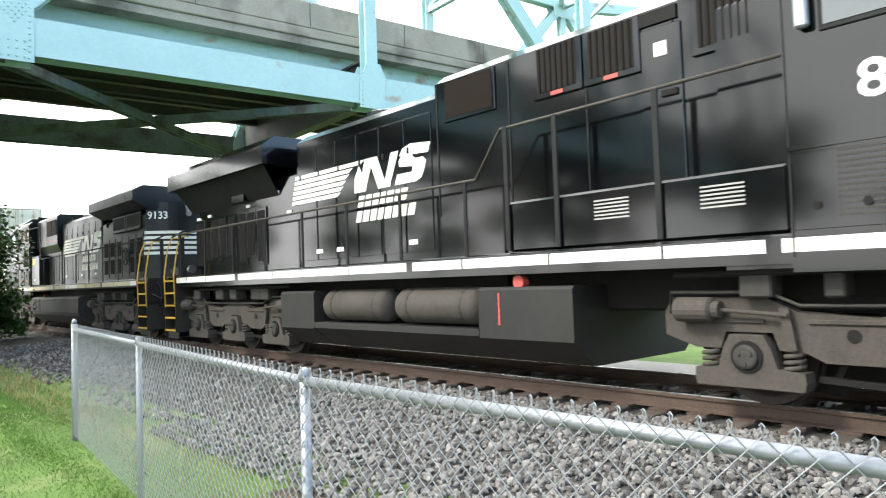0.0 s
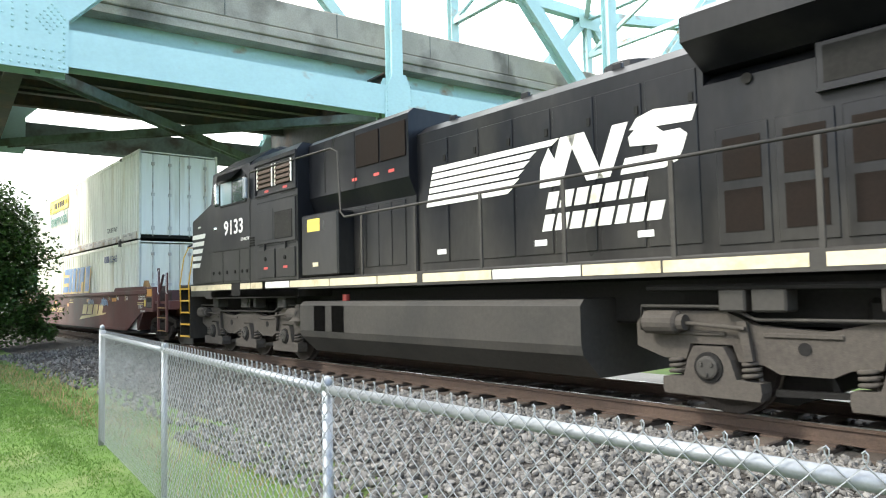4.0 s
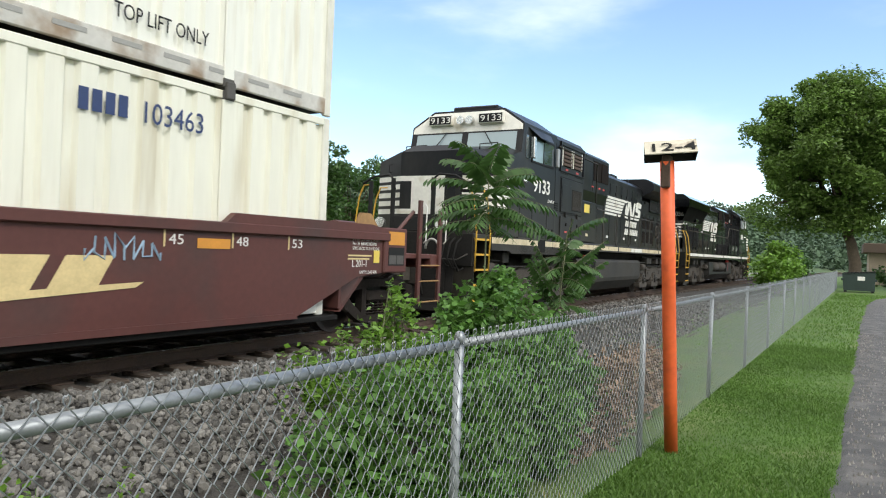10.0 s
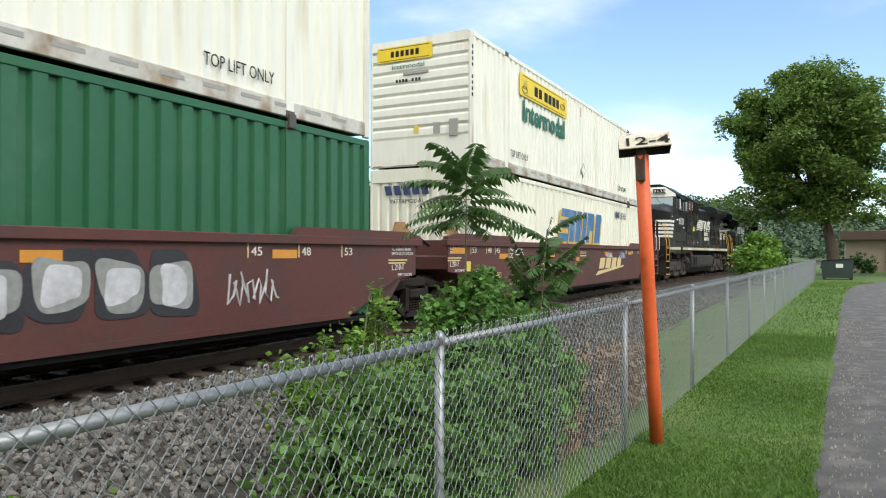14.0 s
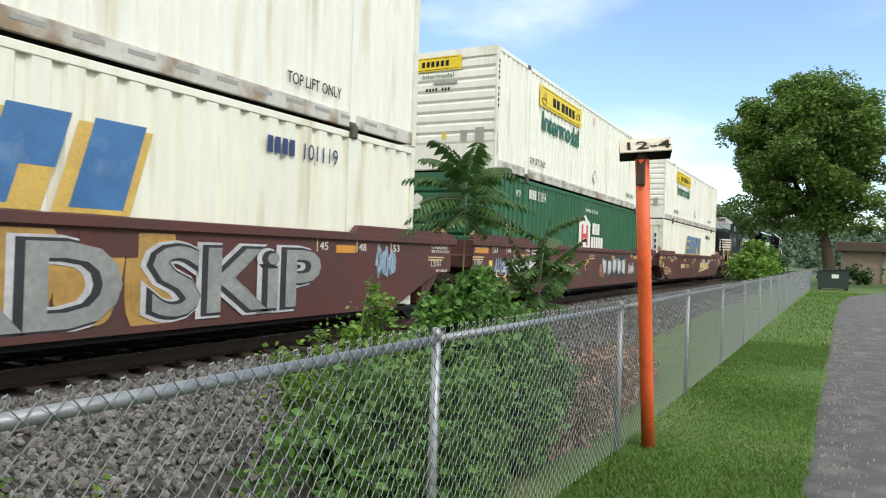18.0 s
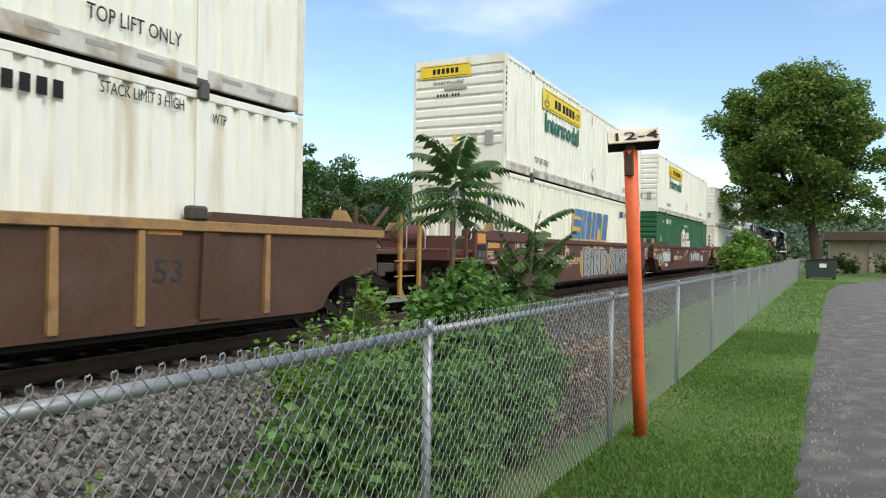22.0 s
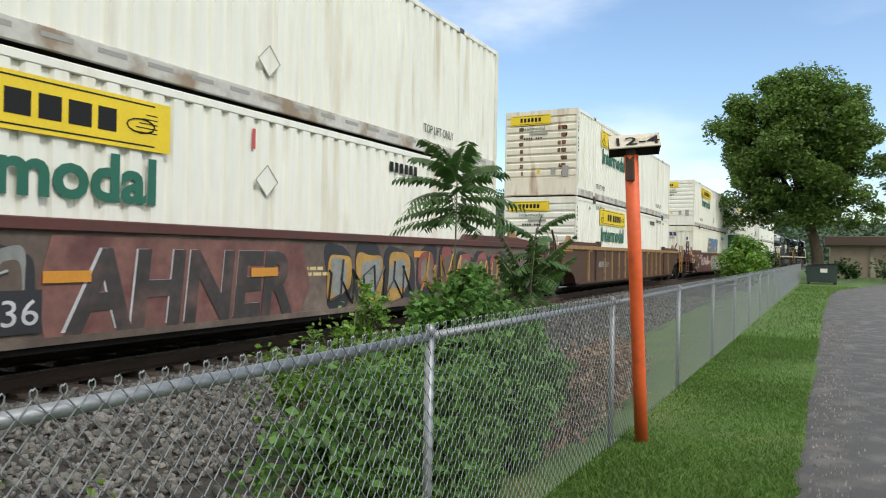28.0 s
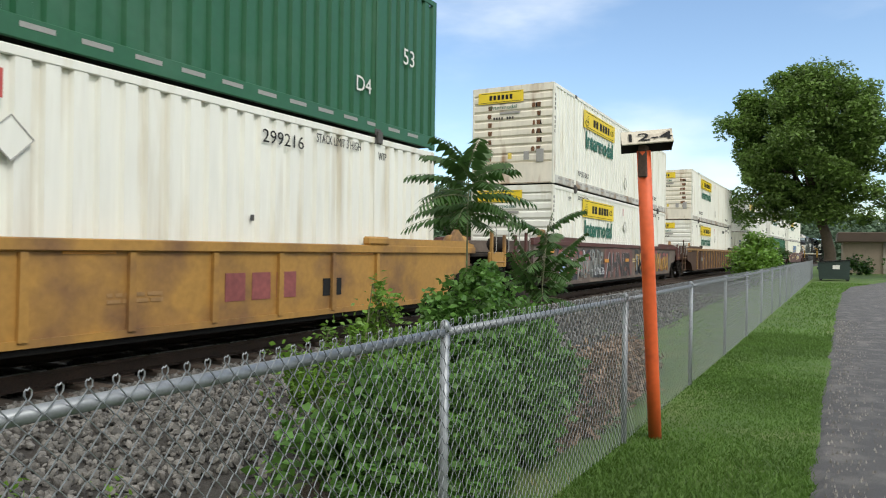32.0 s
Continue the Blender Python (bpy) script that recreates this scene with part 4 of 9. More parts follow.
            rig.prism([(d - 0.36, 0.26), (d + 0.36, 0.30), (d + 0.36, 0.36), (d - 0.36, 0.33)], "y", min(s * 0.98, s * 1.05), max(s * 0.98, s * 1.05))
            rig.prism([(d + 0.20, 0.30), (d + 0.27, 0.30), (d + 0.12, 0.62), (d + 0.05, 0.62)], "y", min(s * 0.94, s * 1.0), max(s * 0.94, s * 1.0))
            part("brake_rigging", rig, "dark", bogie, "dark brake rigging")
    for ax in (-1.93, 0, 1.93):
        q = -1 if ax > 0 else 1
        part("traction_motor", Solid().prism([(ax + q * a, b) for a, b in ((0.12, 0.16), (0.62, 0.12), (0.98, 0.28), (1.02, 0.66), (0.66, 0.92), (0.12, 0.86))][::q], "y", -0.62, 0.62), "dark", bogie, "black traction motor")
    for ax in (-1.93, 0, 1.93):
        w = part("wheelset", LOCO_WHEEL, "wheel", bogie, at=(ax, 0, 0.53))
        WHEELS.append((w, (ax, 0, 0.53), 0.53 * way))
    return bogie


def car_bogie(parent, x):
    bogie = part("bogie", Solid().box(-0.22, 0.22, -1.0, 1.0, 0.42, 0.78, 0.04), "dark", parent, "two-axle freight truck bolster", at=(x, 0, 0))
    for s in (-1, 1):
        y0, y1 = sorted((s * 0.93, s * 1.07))
        g = Solid()
        # cast bow-tie frame built of bars, so that the windows stay open
        def bar(pts):
            g.prism(pts, "y", y0, y1)
        bar([(-1.1, 0.62), (-0.2, 0.72), (0.2, 0.72), (1.1, 0.62), (1.1, 0.72), (0.4, 0.86), (-0.4, 0.86), (-1.1, 0.72)])
        bar([(-0.45, 0.14), (0.45, 0.14), (0.45, 0.25), (-0.45, 0.25)])
        bar([(0.40, 0.14), (0.55, 0.20), (1.12, 0.55), (1.12, 0.66), (0.95, 0.66), (0.40, 0.28)])
        bar([(-0.40, 0.14), (-0.40, 0.28), (-0.95, 0.66), (-1.12, 0.66), (-1.12, 0.55), (-0.55, 0.20)])
        bar([(0.30, 0.22), (0.42, 0.22), (0.42, 0.75), (0.30, 0.75)])
        bar([(-0.42, 0.22), (-0.30, 0.22), (-0.30, 0.75), (-0.42, 0.75)])
        part("side_frame", g, "truck_dark", bogie, "cast bow-tie side frame")
        for d in (-0.2, -0.07, 0.07, 0.2):
            part("coil_spring", coil(Solid(), d, s * 1.0, 0.25, 0.48, 0.05, 0.014, 5), "truck_dark", bogie, smooth=True)
        part("bolster_end", Solid().box(-0.28, 0.28, min(s * 0.95, s * 1.1), max(s * 0.95, s * 1.1), 0.48, 0.66, 0.03), "truck_dark", bogie)
        for ax in (-0.89, 0.89):
            part("bearing_cap", Solid().tube([(ax, s * 1.0, 0.455), (ax, s * 1.12, 0.455), (ax, s * 1.15, 0.455)], [0.12, 0.12, 0.09], 14), "truck_dark", bogie)
    for ax in (-0.89, 0.89):
        w = part("wheelset", CAR_WHEEL, "wheel", bogie, at=(ax, 0, 0.455))
        WHEELS.append((w, (ax, 0, 0.455), 0.455))
    return bogie


def coupler(parent, x, d, z=0.88):
    g = Solid().box(min(x, x + d * 0.75), max(x, x + d * 0.75), -0.09, 0.09, z - 0.1, z + 0.1, 0.02)
    g.prism([(x + d * 0.7, -0.16), (x + d * 1.0, -0.14), (x + d * 1.02, 0.02), (x + d * 0.9, 0.16), (x + d * 0.7, 0.16)][::int(d)], "z", z - 0.14, z + 0.14)
    return part("coupler", g, "truck", parent, "cast knuckle coupler")


def slanted(x, z, w, h, lean=0.25):
    """A leaning block in the side's plane: four corners."""
    return [(x, z), (x + w, z), (x + w + lean * h, z + h), (x + lean * h, z + h)]


def blocks(name, parent, mat, x, z, widths, h, y, lean=0.22, gap=0.04, side=-1, label="", thick=0.004):
    """A row of plain slanted blocks in place of a brand name; each is a part."""
    for w in widths:
        if w > 0:
            pts = slanted(x, z, w, h, lean)
            if side > 0:
                pts = [(-a, b) for a, b in pts][::-1]
            g = Solid().prism(pts, "y", y - (thick if side < 0 else 0), y + (thick if side > 0 else 0))
            part(name, g, mat, parent, label)
        x += abs(w) + gap


# ---- locomotives ----
def locomotive(name, label, es, s):
    """Six-axle road locomotive; cab at x = 0, long hood towards +x. es: the newer type with big radiators and a glossy coat."""
    root = thing(name, label, "locomotive", "locomotives of the train")
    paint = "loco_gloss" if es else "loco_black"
    L = 18.9 if es else 18.8
    sgn = 1
    nose1, cab1, aux1 = (1.5, 4.08, 4.9) if es else (1.35, 3.6, 5.78)
    # frame and walkway deck
    part("underframe", Solid().box(0.4, L - 0.4, -0.75, 0.75, 0.95, 1.5, 0.03), "dark", root, "black centre sill")
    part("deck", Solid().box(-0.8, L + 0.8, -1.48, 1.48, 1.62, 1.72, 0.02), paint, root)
    for sd in (-1, 1):
        y0, y1 = sorted((sd * 1.44, sd * 1.5))
        skirt = part("side_sill", Solid().prism([(0.0, 1.40), (0.9, 1.40), (1.05, 1.34), (aux1, 1.36), (aux1, 1.5), (L, 1.5), (L, 1.70), (0.0, 1.70)] if not es else [(0.0, 1.44), (L, 1.44), (L, 1.70), (0, 1.70)], "y", y0, y1), "loco_dust" if not es else paint, root, "dusty side sill")
        x = 0.0
        k = 0
        while x < L - 0.2:
            w = 1.55 if k % 3 else 1.1
            x2 = min(L, x + w)
            yy = sd * 1.504
            pts = [(x, 1.545), (x2 - 0.03, 1.545), (x2 - 0.03, 1.675), (x, 1.675)]
            part("sill_stripe", Solid().prism(pts, "y", min(yy, yy - sd * 0.003), max(yy, yy - sd * 0.003) + 0.001), "white" if es or k % 5 == 3 else "stripe", skirt, "painted stripe")
            x = x2 + (0.12 if k % 4 == 2 else 0.0)
            k += 1
        # stair wells at both ends
        for e, x0 in ((0, -0.78), (1, L + 0.10)):
            u = [(x0 - 0.02, sd * 1.5), (x0 - 0.02, sd * 0.86), (x0 + 0.7, sd * 0.86), (x0 + 0.7, sd * 1.5), (x0 + 0.68, sd * 1.5), (x0 + 0.68, sd * 0.9), (x0, sd * 0.9), (x0, sd * 1.5)]
            w = part("step_well", Solid().prism(u if sd < 0 else u[::-1], "z", 0.32, 1.62), "loco_black", root, "black stair well")
            part("kick_plate", Solid().prism([(x0, 0.16), (x0 + 0.68, 0.16), (x0 + 0.68, 0.34), (x0, 0.34)], "y", min(sd * 1.40, sd * 1.43), max(sd * 1.40, sd * 1.43)), "loco_dust", w)
            for j in range(5):
                z = 0.36 + j * 0.31
                st = part("step", Solid().box(x0, x0 + 0.68, min(sd * 0.9, sd * 1.48), max(sd * 0.9, sd * 1.48), z, z + 0.025), "dark", w)
                part("step_edge", Solid().box(x0, x0 + 0.68, min(sd * 1.48, sd * 1.505), max(sd * 1.48, sd * 1.505), z - 0.012, z + 0.03), "yellow", w, "yellow step edge")
            for xx in (x0 + 0.02, x0 + 0.66):
                g = Solid().tube([(xx, sd * 1.5, 0.95), (xx, sd * 1.52, 1.75), (xx + 0.0, sd * 1.42, 2.45), (xx, sd * 1.30, 2.72), (xx, sd * 1.12, 2.72)], 0.017, 8)
                part("grab_rail", g, "yellow", root, "yellow painted handrail", smooth=True)
        # long walkway handrail
        hx0 = aux1 + 0.2
        rail_z = 2.78
        step_x = 7.74 if es else 7.3
        up = rail_z + 0.75
        pts = [(L + 0.1, sd * 1.46, 2.75), (8.22, sd * 1.46, 2.75), (7.74, sd * 1.45, 3.36), (3.86, sd * 1.47, 3.39)]
        for x in (7.63, 6.81, 5.43) if es else ():
            part("stanchion", Solid().box(x - 0.035, x + 0.035, sd * 1.475 - 0.015, sd * 1.475 + 0.015, 1.75, 3.37, 0.005), "black_ink", root)
        if not es:
            pts = [(L + 0.1, sd * 1.43, rail_z), (7.4, sd * 1.43, rail_z), (7.25, sd * 1.42, rail_z + 0.1), (7.2, sd * 1.45, 4.0), (7.05, sd * 1.5, 4.08), (3.7, sd * 1.54, 4.12)]
        part("handrail", Solid().tube(pts, 0.021, 8), "loco_dust" if not es else "truck", root, "long walkway handrail", smooth=True)
        n = 8
        for k in range(n):
            x = step_x + 0.7 + k * (L - step_x - 0.9) / (n - 1)
            part("stanchion", Solid().box(x - 0.03, x + 0.03, sd * 1.46 - 0.015, sd * 1.46 + 0.015, 1.5, rail_z - 0.03, 0.005), "loco_dust" if not es else "black_ink", root)
    # pilots and couplers
    for e, x0, d in ((0, -0.8, -1), (1, L + 0.8, 1)):
        part("end_plate", Solid().box(min(x0, x0 + d * 0.05), max(x0, x0 + d * 0.05), -1.48, 1.48, 1.05, 1.72, 0.01), "dark", root)
        outer = [(0.33, 0.14), (0.27, 0.24), (0.22, 0.38), (0.19, 0.55), (0.17, 0.75), (0.16, 0.95), (0.16, 1.06)]
        blade = [(x0 + d * a, b) for a, b in outer] + [(x0 + d * (a - 0.04), b) for a, b in reversed(outer)]
        plow = Solid().prism(blade if d > 0 else blade[::-1], "y", -1.12, 1.12)
        part("snow_plow", plow, "dark", root, "curved dusty plow blade")
        for yy in (-0.9, 0.9):
            part("plow_bracket", Solid().box(min(x0, x0 + d * 0.2), max(x0, x0 + d * 0.2), yy - 0.04, yy + 0.04, 0.45, 1.0), "dark", root)
        for k in range(6):
            yy = (-1.22, -1.08, -0.94, 0.94, 1.08, 1.22)[k]
            part("mu_hose", Solid().tube([(x0 + d * 0.04, yy, 1.62), (x0 + d * 0.2, yy + 0.02, 1.5), (x0 + d * 0.27, yy + 0.05, 1.2), (x0 + d * 0.22, yy - 0.05, 0.95 + 0.05 * (k % 3)), (x0 + d * 0.1, yy - 0.1, 1.02)], 0.02, 6), "dark", root, smooth=True)
        part("end_gate", Solid().box(min(x0, x0 + d * 0.03), max(x0, x0 + d * 0.03), -0.45, 0.45, 1.74, 2.05, 0.01), "black_ink", root)
        coupler(root, x0, d)
        for yy, r in ((-0.62, 0.16), (0.68, 0.14)):
            ring = [(x0 + d * (0.16 + 0.03 * math.sin(q)), yy + r * math.cos(q), 1.38 + r * 1.25 * math.sin(q)) for q in np.linspace(0, 5.6, 14)]
            part("jumper_cable", Solid().tube(ring, 0.026, 6), "gutter", root, "looped jumper cable", smooth=True)
        part("cut_lever", Solid().tube([(x0 + d * 0.1, -1.4, 1.3), (x0 + d * 0.16, -1.2, 1.18), (x0 + d * 0.2, -0.35, 1.2), (x0 + d * 0.3, -0.2, 1.02)], 0.016, 6), "loco_dust", root, "bent uncoupling lever", smooth=True)
        part("drawbar_housing", Solid().box(min(x0, x0 + d * 0.22), max(x0, x0 + d * 0.22), -0.36, 0.36, 0.62, 1.16, 0.03), "loco_dust", root, "dusty cast coupler housing")
        for sd in (-1, 1):
            part("ditch_light", Solid().tube([(x0 + d * 0.02, sd * 0.75, 1.9), (x0 + d * 0.12, sd * 0.75, 1.9)], [0.11, 0.12], 16), "chrome", root, "round ditch light")
            hose = Solid().tube([(x0, sd * 0.35, 1.0), (x0 + d * 0.2, sd * 0.38, 0.7), (x0 + d * 0.22, sd * 0.45, 0.45), (x0 + d * 0.1, sd * 0.5, 0.4)], 0.026, 6)
            part("air_hose", hose, "dark", root, smooth=True)
            part("end_post", Solid().box(x0 - 0.02, x0 + 0.02, sd * 0.5 - 0.05, sd * 0.5 + 0.05, 1.72, 2.86, 0.008), "black_ink", root)
            part("end_post", Solid().box(x0 - 0.02, x0 + 0.02, sd * 1.08 - 0.05, sd * 1.08 + 0.05, 1.72, 2.80, 0.008), "black_ink", root)
            part("end_rail", Solid().tube([(x0, sd * 0.46, 2.6), (x0, sd * 0.5, 2.84), (x0, sd * 0.62, 2.93), (x0, sd * 1.0, 2.9), (x0, sd * 1.3, 2.74)], 0.024, 7), "black_ink", root, smooth=True)
    # nose
    fz, bz = (3.31, 3.66)
    g = Solid()
    ring = [(nose1, -1.5), (0.12, -1.5), (-0.2, -0.72), (-0.2, 0.72), (0.12, 1.5), (nose1, 1.5)]
    topz = [bz + 0.0, fz + 0.02, fz + 0.2, fz + 0.2, fz + 0.02, bz + 0.0]
    inner = [(nose1, -1.05), (0.25, -1.05), (-0.05, -0.5), (-0.05, 0.5), (0.25, 1.05), (nose1, 1.05)]
    inz = [bz + 0.16, fz + 0.26, fz + 0.34, fz + 0.34, fz + 0.26, bz + 0.16]
    v = [(a, b, 1.72) for a, b in ring] + [(a, b, z) for (a, b), z in zip(ring, topz)] + [(a, b, z) for (a, b), z in zip(inner, inz)]
    f = []
    for i in range(5):
        f.append((i + 1, i, i + 6, i + 7))
        f.append((i + 7, i + 6, i + 12, i + 13))
    f += [(12, 17, 16, 15, 14, 13), (0, 5, 11, 17, 12, 6)]
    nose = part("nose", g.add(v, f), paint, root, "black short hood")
    # nose stripes wrap round the front
    for j in range(5):
        z0 = 2.13 + j * 0.182
        z1 = z0 + 0.112
        reach = 0.60 + 0.085 * j
        for sd in (-1, 1):
            y = sd * 1.504
            pts = [(0.12, z0), (reach, z0), (reach + 0.06, z1), (0.12, z1)]
            part("nose_stripe", Solid().prism(pts, "y", min(y, y - sd * 0.003), max(y, y - sd * 0.003)), "white", nose, "white painted stripe")
            a, b = Vector((0.117, sd * 1.503, 0)), Vector((-0.2035, sd * 0.723, 0))
            q = [a + Vector((0, 0, z0)), b + Vector((0, 0, z0)), b + Vector((0, 0, z1)), a + Vector((0, 0, z1))]
            part("nose_stripe", Solid().add(q, [(0, 1, 2, 3) if sd < 0 else (3, 2, 1, 0)]), "white", nose)
        part("nose_stripe", Solid().box(-0.2045, -0.2035, -0.72, 0.72, z0, z1), "white", nose) if j in (0, 4) else None
    part("nose_panel", Solid().box(-0.207, -0.203, -0.42, 0.42, 2.13, 2.97), "white", nose, "white centre panel")
    part("nose_door", Solid().box(-0.21, -0.205, -1.0 + 0.15, -0.47, 1.8, 3.0, 0.002), paint, nose)
    for sd in (-1, 1):
        hinge = Solid()
        for zz in (2.2, 2.9):
            hinge.box(-0.23, -0.20, min(sd * 0.44, sd * 0.50), max(sd * 0.44, sd * 0.50), zz, zz + 0.10)
        part("door_hinge", hinge, "dark", nose) if sd < 0 else None
        part("nose_grab", Solid().tube([(0.35, sd * 0.95, fz + 0.28), (0.35, sd * 0.95, fz + 0.40), (1.25, sd * 0.95, bz + 0.22), (1.25, sd * 0.95, bz + 0.12)], 0.013, 6), "black_ink", nose, "thin black grab rail", smooth=True)
        part("nose_grab", Solid().tube([(-0.13, sd * 0.98, 3.05), (-0.22, sd * 1.02, 3.07), (-0.22, sd * 1.02, 3.22), (-0.13, sd * 0.98, 3.24)], 0.012, 6), "black_ink", nose, "small grab iron", smooth=True)
        part("nose_latch", Solid().box(0.5, 0.68, min(sd * 1.5, sd * 1.507), max(sd * 1.5, sd * 1.507), 3.13, 3.17), "white", nose)
    # cab
    hw, ze, zr = 1.5, 4.36, 4.74
    x0, x1 = nose1, cab1
    lean = 0.22
    prof = [(-hw, 1.36), (hw, 1.36), (hw, ze), (0.95, zr), (-0.95, zr), (-hw, ze)]
    v, f = [], []
    for a, b in prof:
        t = 0 if b < 3.6 else (b - 3.6) / (zr - 3.6) * lean
        v.append((x0 + t, a, b))
    v += [(x0, hw, 3.6), (x0, -hw, 3.6)]
    v += [(x1, a, b) for a, b in prof]
    f = [(0, 1, 6, 7), (7, 6, 2, 3, 4, 5), (8, 13, 12, 11, 10, 9), (1, 9, 10, 2, 6), (2, 10, 11, 3), (3, 11, 12, 4), (4, 12, 13, 5), (0, 7, 5, 13, 8), (0, 8, 9, 1)]
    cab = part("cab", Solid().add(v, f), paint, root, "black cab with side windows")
    fx = x0 - 0.006
    part("headlight_band", Solid().add([(fx + 0.116, -1.47, 4.20), (fx + 0.116, 1.47, 4.20), (fx + 0.142, 1.46, 4.33), (fx + 0.212, 0.93, 4.69), (fx + 0.212, -0.93, 4.69), (fx + 0.142, -1.46, 4.33)], [(0, 5, 4, 3, 2, 1)]), "white", cab, "white band over the windshield")
    for sd in (-1, 1):
        w = Solid().add([(fx + 0.025, sd * 0.08, 3.76), (fx + 0.025, sd * 1.34, 3.70), (fx + 0.106, sd * 1.34, 4.16), (fx + 0.106, sd * 0.08, 4.16)], [(0, 1, 2, 3) if sd > 0 else (3, 2, 1, 0)])
        part("windshield", w, "glass_pale", cab, "windshield with pale reflection in its colour")
        nb = part("number_board", Solid().box(x0 + 0.03, x0 + 0.14, min(sd * 0.35, sd * 1.0), max(sd * 0.35, sd * 1.0), 4.37, 4.61, 0.01), "white", cab, "number board")
        part("board_face", Solid().box(x0 + 0.024, x0 + 0.029, min(sd * 0.38, sd * 0.97), max(sd * 0.38, sd * 0.97), 4.39, 4.59), "black_ink", nb)
        lettering("number", "9133" if not es else "8036", 0.2, "white_ink", nb, (x0 + 0.020, sd * 0.675 + 0.27, 4.42), turn=(90, 0, -90), width=0.54)
        part("headlight", Solid().tube([(x0 + 0.14, sd * 0.12, 4.47), (x0 + 0.0, sd * 0.12, 4.47)], [0.09, 0.10], 14), "chrome", cab, "round headlight")
        part("wiper", Solid().tube([(fx + 0.09, sd * 0.5, 4.20), (fx + 0.0, sd * 0.75, 3.85)], 0.012, 5), "black_ink", cab)
        y = sd * hw
        # side windows, mirror and sunshade
        wx = x0 + (0.2 if not es else 0.4)
        for a, b, mat, lab in ((wx + 0.45, wx + 1.08, "glass_pale", "sliding side window"), (wx + 1.14, wx + 1.80, "glass", "dark rear side window")):
            frame_g = Solid().box(a - 0.04, b + 0.04, min(y, y + sd * 0.02), max(y, y + sd * 0.02), 3.50, 4.12, 0.008)
            wf = part("side_window", frame_g, "black_ink", cab, lab)
            part("pane", Solid().box(a, b, min(y + sd * 0.02, y + sd * 0.026), max(y + sd * 0.02, y + sd * 0.026), 3.55, 4.07), mat, wf)
        part("side_window", Solid().box(wx + 0.05, wx + 0.33, min(y, y + sd * 0.012), max(y, y + sd * 0.012), 3.56, 4.10, 0.01), "glass", cab)
        part("mirror", Solid().box(wx + 0.27, wx + 0.40, min(y + sd * 0.03, y + sd * 0.13), max(y + sd * 0.03, y + sd * 0.13), 3.58, 4.08, 0.02), "chrome", cab, "bright wind deflector")
        part("mirror", Solid().box(wx + 1.90, wx + 2.02, min(y + sd * 0.03, y + sd * 0.12), max(y + sd * 0.03, y + sd * 0.12), 3.55, 4.02, 0.02), "galv_post", cab, "grey wind deflector")
        shade = Solid().add([(wx + 0.18, y, 4.30), (wx + 1.62, y, 4.30), (wx + 1.40, y + sd * 0.17, 4.08), (wx + 0.55, y + sd * 0.17, 4.08)], [(0, 1, 2, 3), (3, 2, 1, 0)])
        part("sunshade", shade, paint, cab, "sloping window awning")
        # cab panel seams and doors
        for xx, za, zb in ((x0 + 0.75, 1.70, 2.45), (x0 + 1.7, 1.70, 2.45), (x1 - 0.02, 1.5, 4.2)):
            part("panel_seam", Solid().box(xx - 0.008, xx + 0.008, min(y, y + sd * 0.006), max(y, y + sd * 0.006), za, zb), "black_ink", cab)
        for xa, xb in ((x0 + 0.02, x0 + 0.73), (x0 + 0.77, x0 + 1.68), (x0 + 1.72, x1 - 0.04)):
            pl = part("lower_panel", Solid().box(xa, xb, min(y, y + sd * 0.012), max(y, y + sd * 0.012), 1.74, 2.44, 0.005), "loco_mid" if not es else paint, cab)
            for q in range(2):
                xq = xa + (xb - xa) * (0.25 + 0.5 * q)
                part("latch", Solid().tube([(xq, y + sd * 0.012, 1.95), (xq, y + sd * 0.03, 1.95)], 0.04, 10), "dark", pl)
        part("drip_rail", Solid().box(x0 + 0.0, x1, min(y, y + sd * 0.03), max(y, y + sd * 0.03), 2.47, 2.50), paint, cab)
        part("marker_lamp", Solid().tube([(x0 + 0.28, y, 3.02), (x0 + 0.28, y + sd * 0.05, 3.02)], [0.055, 0.03], 12), "chrome", cab, "small round lamp")
        part("sill_box", Solid().box(x0 + 1.22, x0 + 1.70, min(y, y + sd * 0.008), max(y, y + sd * 0.008), 1.40, 1.70), "dark", cab, "dark jacking pocket")
        num = "9133" if not es else "8036"
        tx = x0 + 0.79 if not es else x0 + 0.85
        tz = 2.84
        if sd < 0:
            lettering("road_number", num, 0.46, "white_ink", cab, (tx, y - 0.006, tz), turn=(90, 0, 0), width=1.06, bold=0.008, label="white road number")
            lettering("class_mark", "D9-44CW" if not es else "ES44AC", 0.11, "white_ink", cab, (tx + 0.95, y - 0.006, tz - 0.2), turn=(90, 0, 0), width=0.46, shear=0.3)
        else:
            lettering("road_number", num, 0.46, "white_ink", cab, (tx + 1.12, y + 0.006, tz), turn=(90, 0, 180), width=1.06, bold=0.008, label="white road number")
            lettering("class_mark", "D9-44CW" if not es else "ES44AC", 0.11, "white_ink", cab, (tx + 0.2, y + 0.006, tz - 0.2), turn=(90, 0, 180), width=0.46, shear=0.3)
    for k in range(2):
        part("roof_unit", Solid().box(x0 + 0.35 + k * 1.0, x0 + 1.1 + k * 1.0, -0.7, 0.5, zr, zr + 0.12, 0.03), paint, cab, "flat roof air unit")
    # auxiliary cab behind: full width on the older type, narrow with raised cabinets on the newer
    ah = 1.5 if not es else 1.12
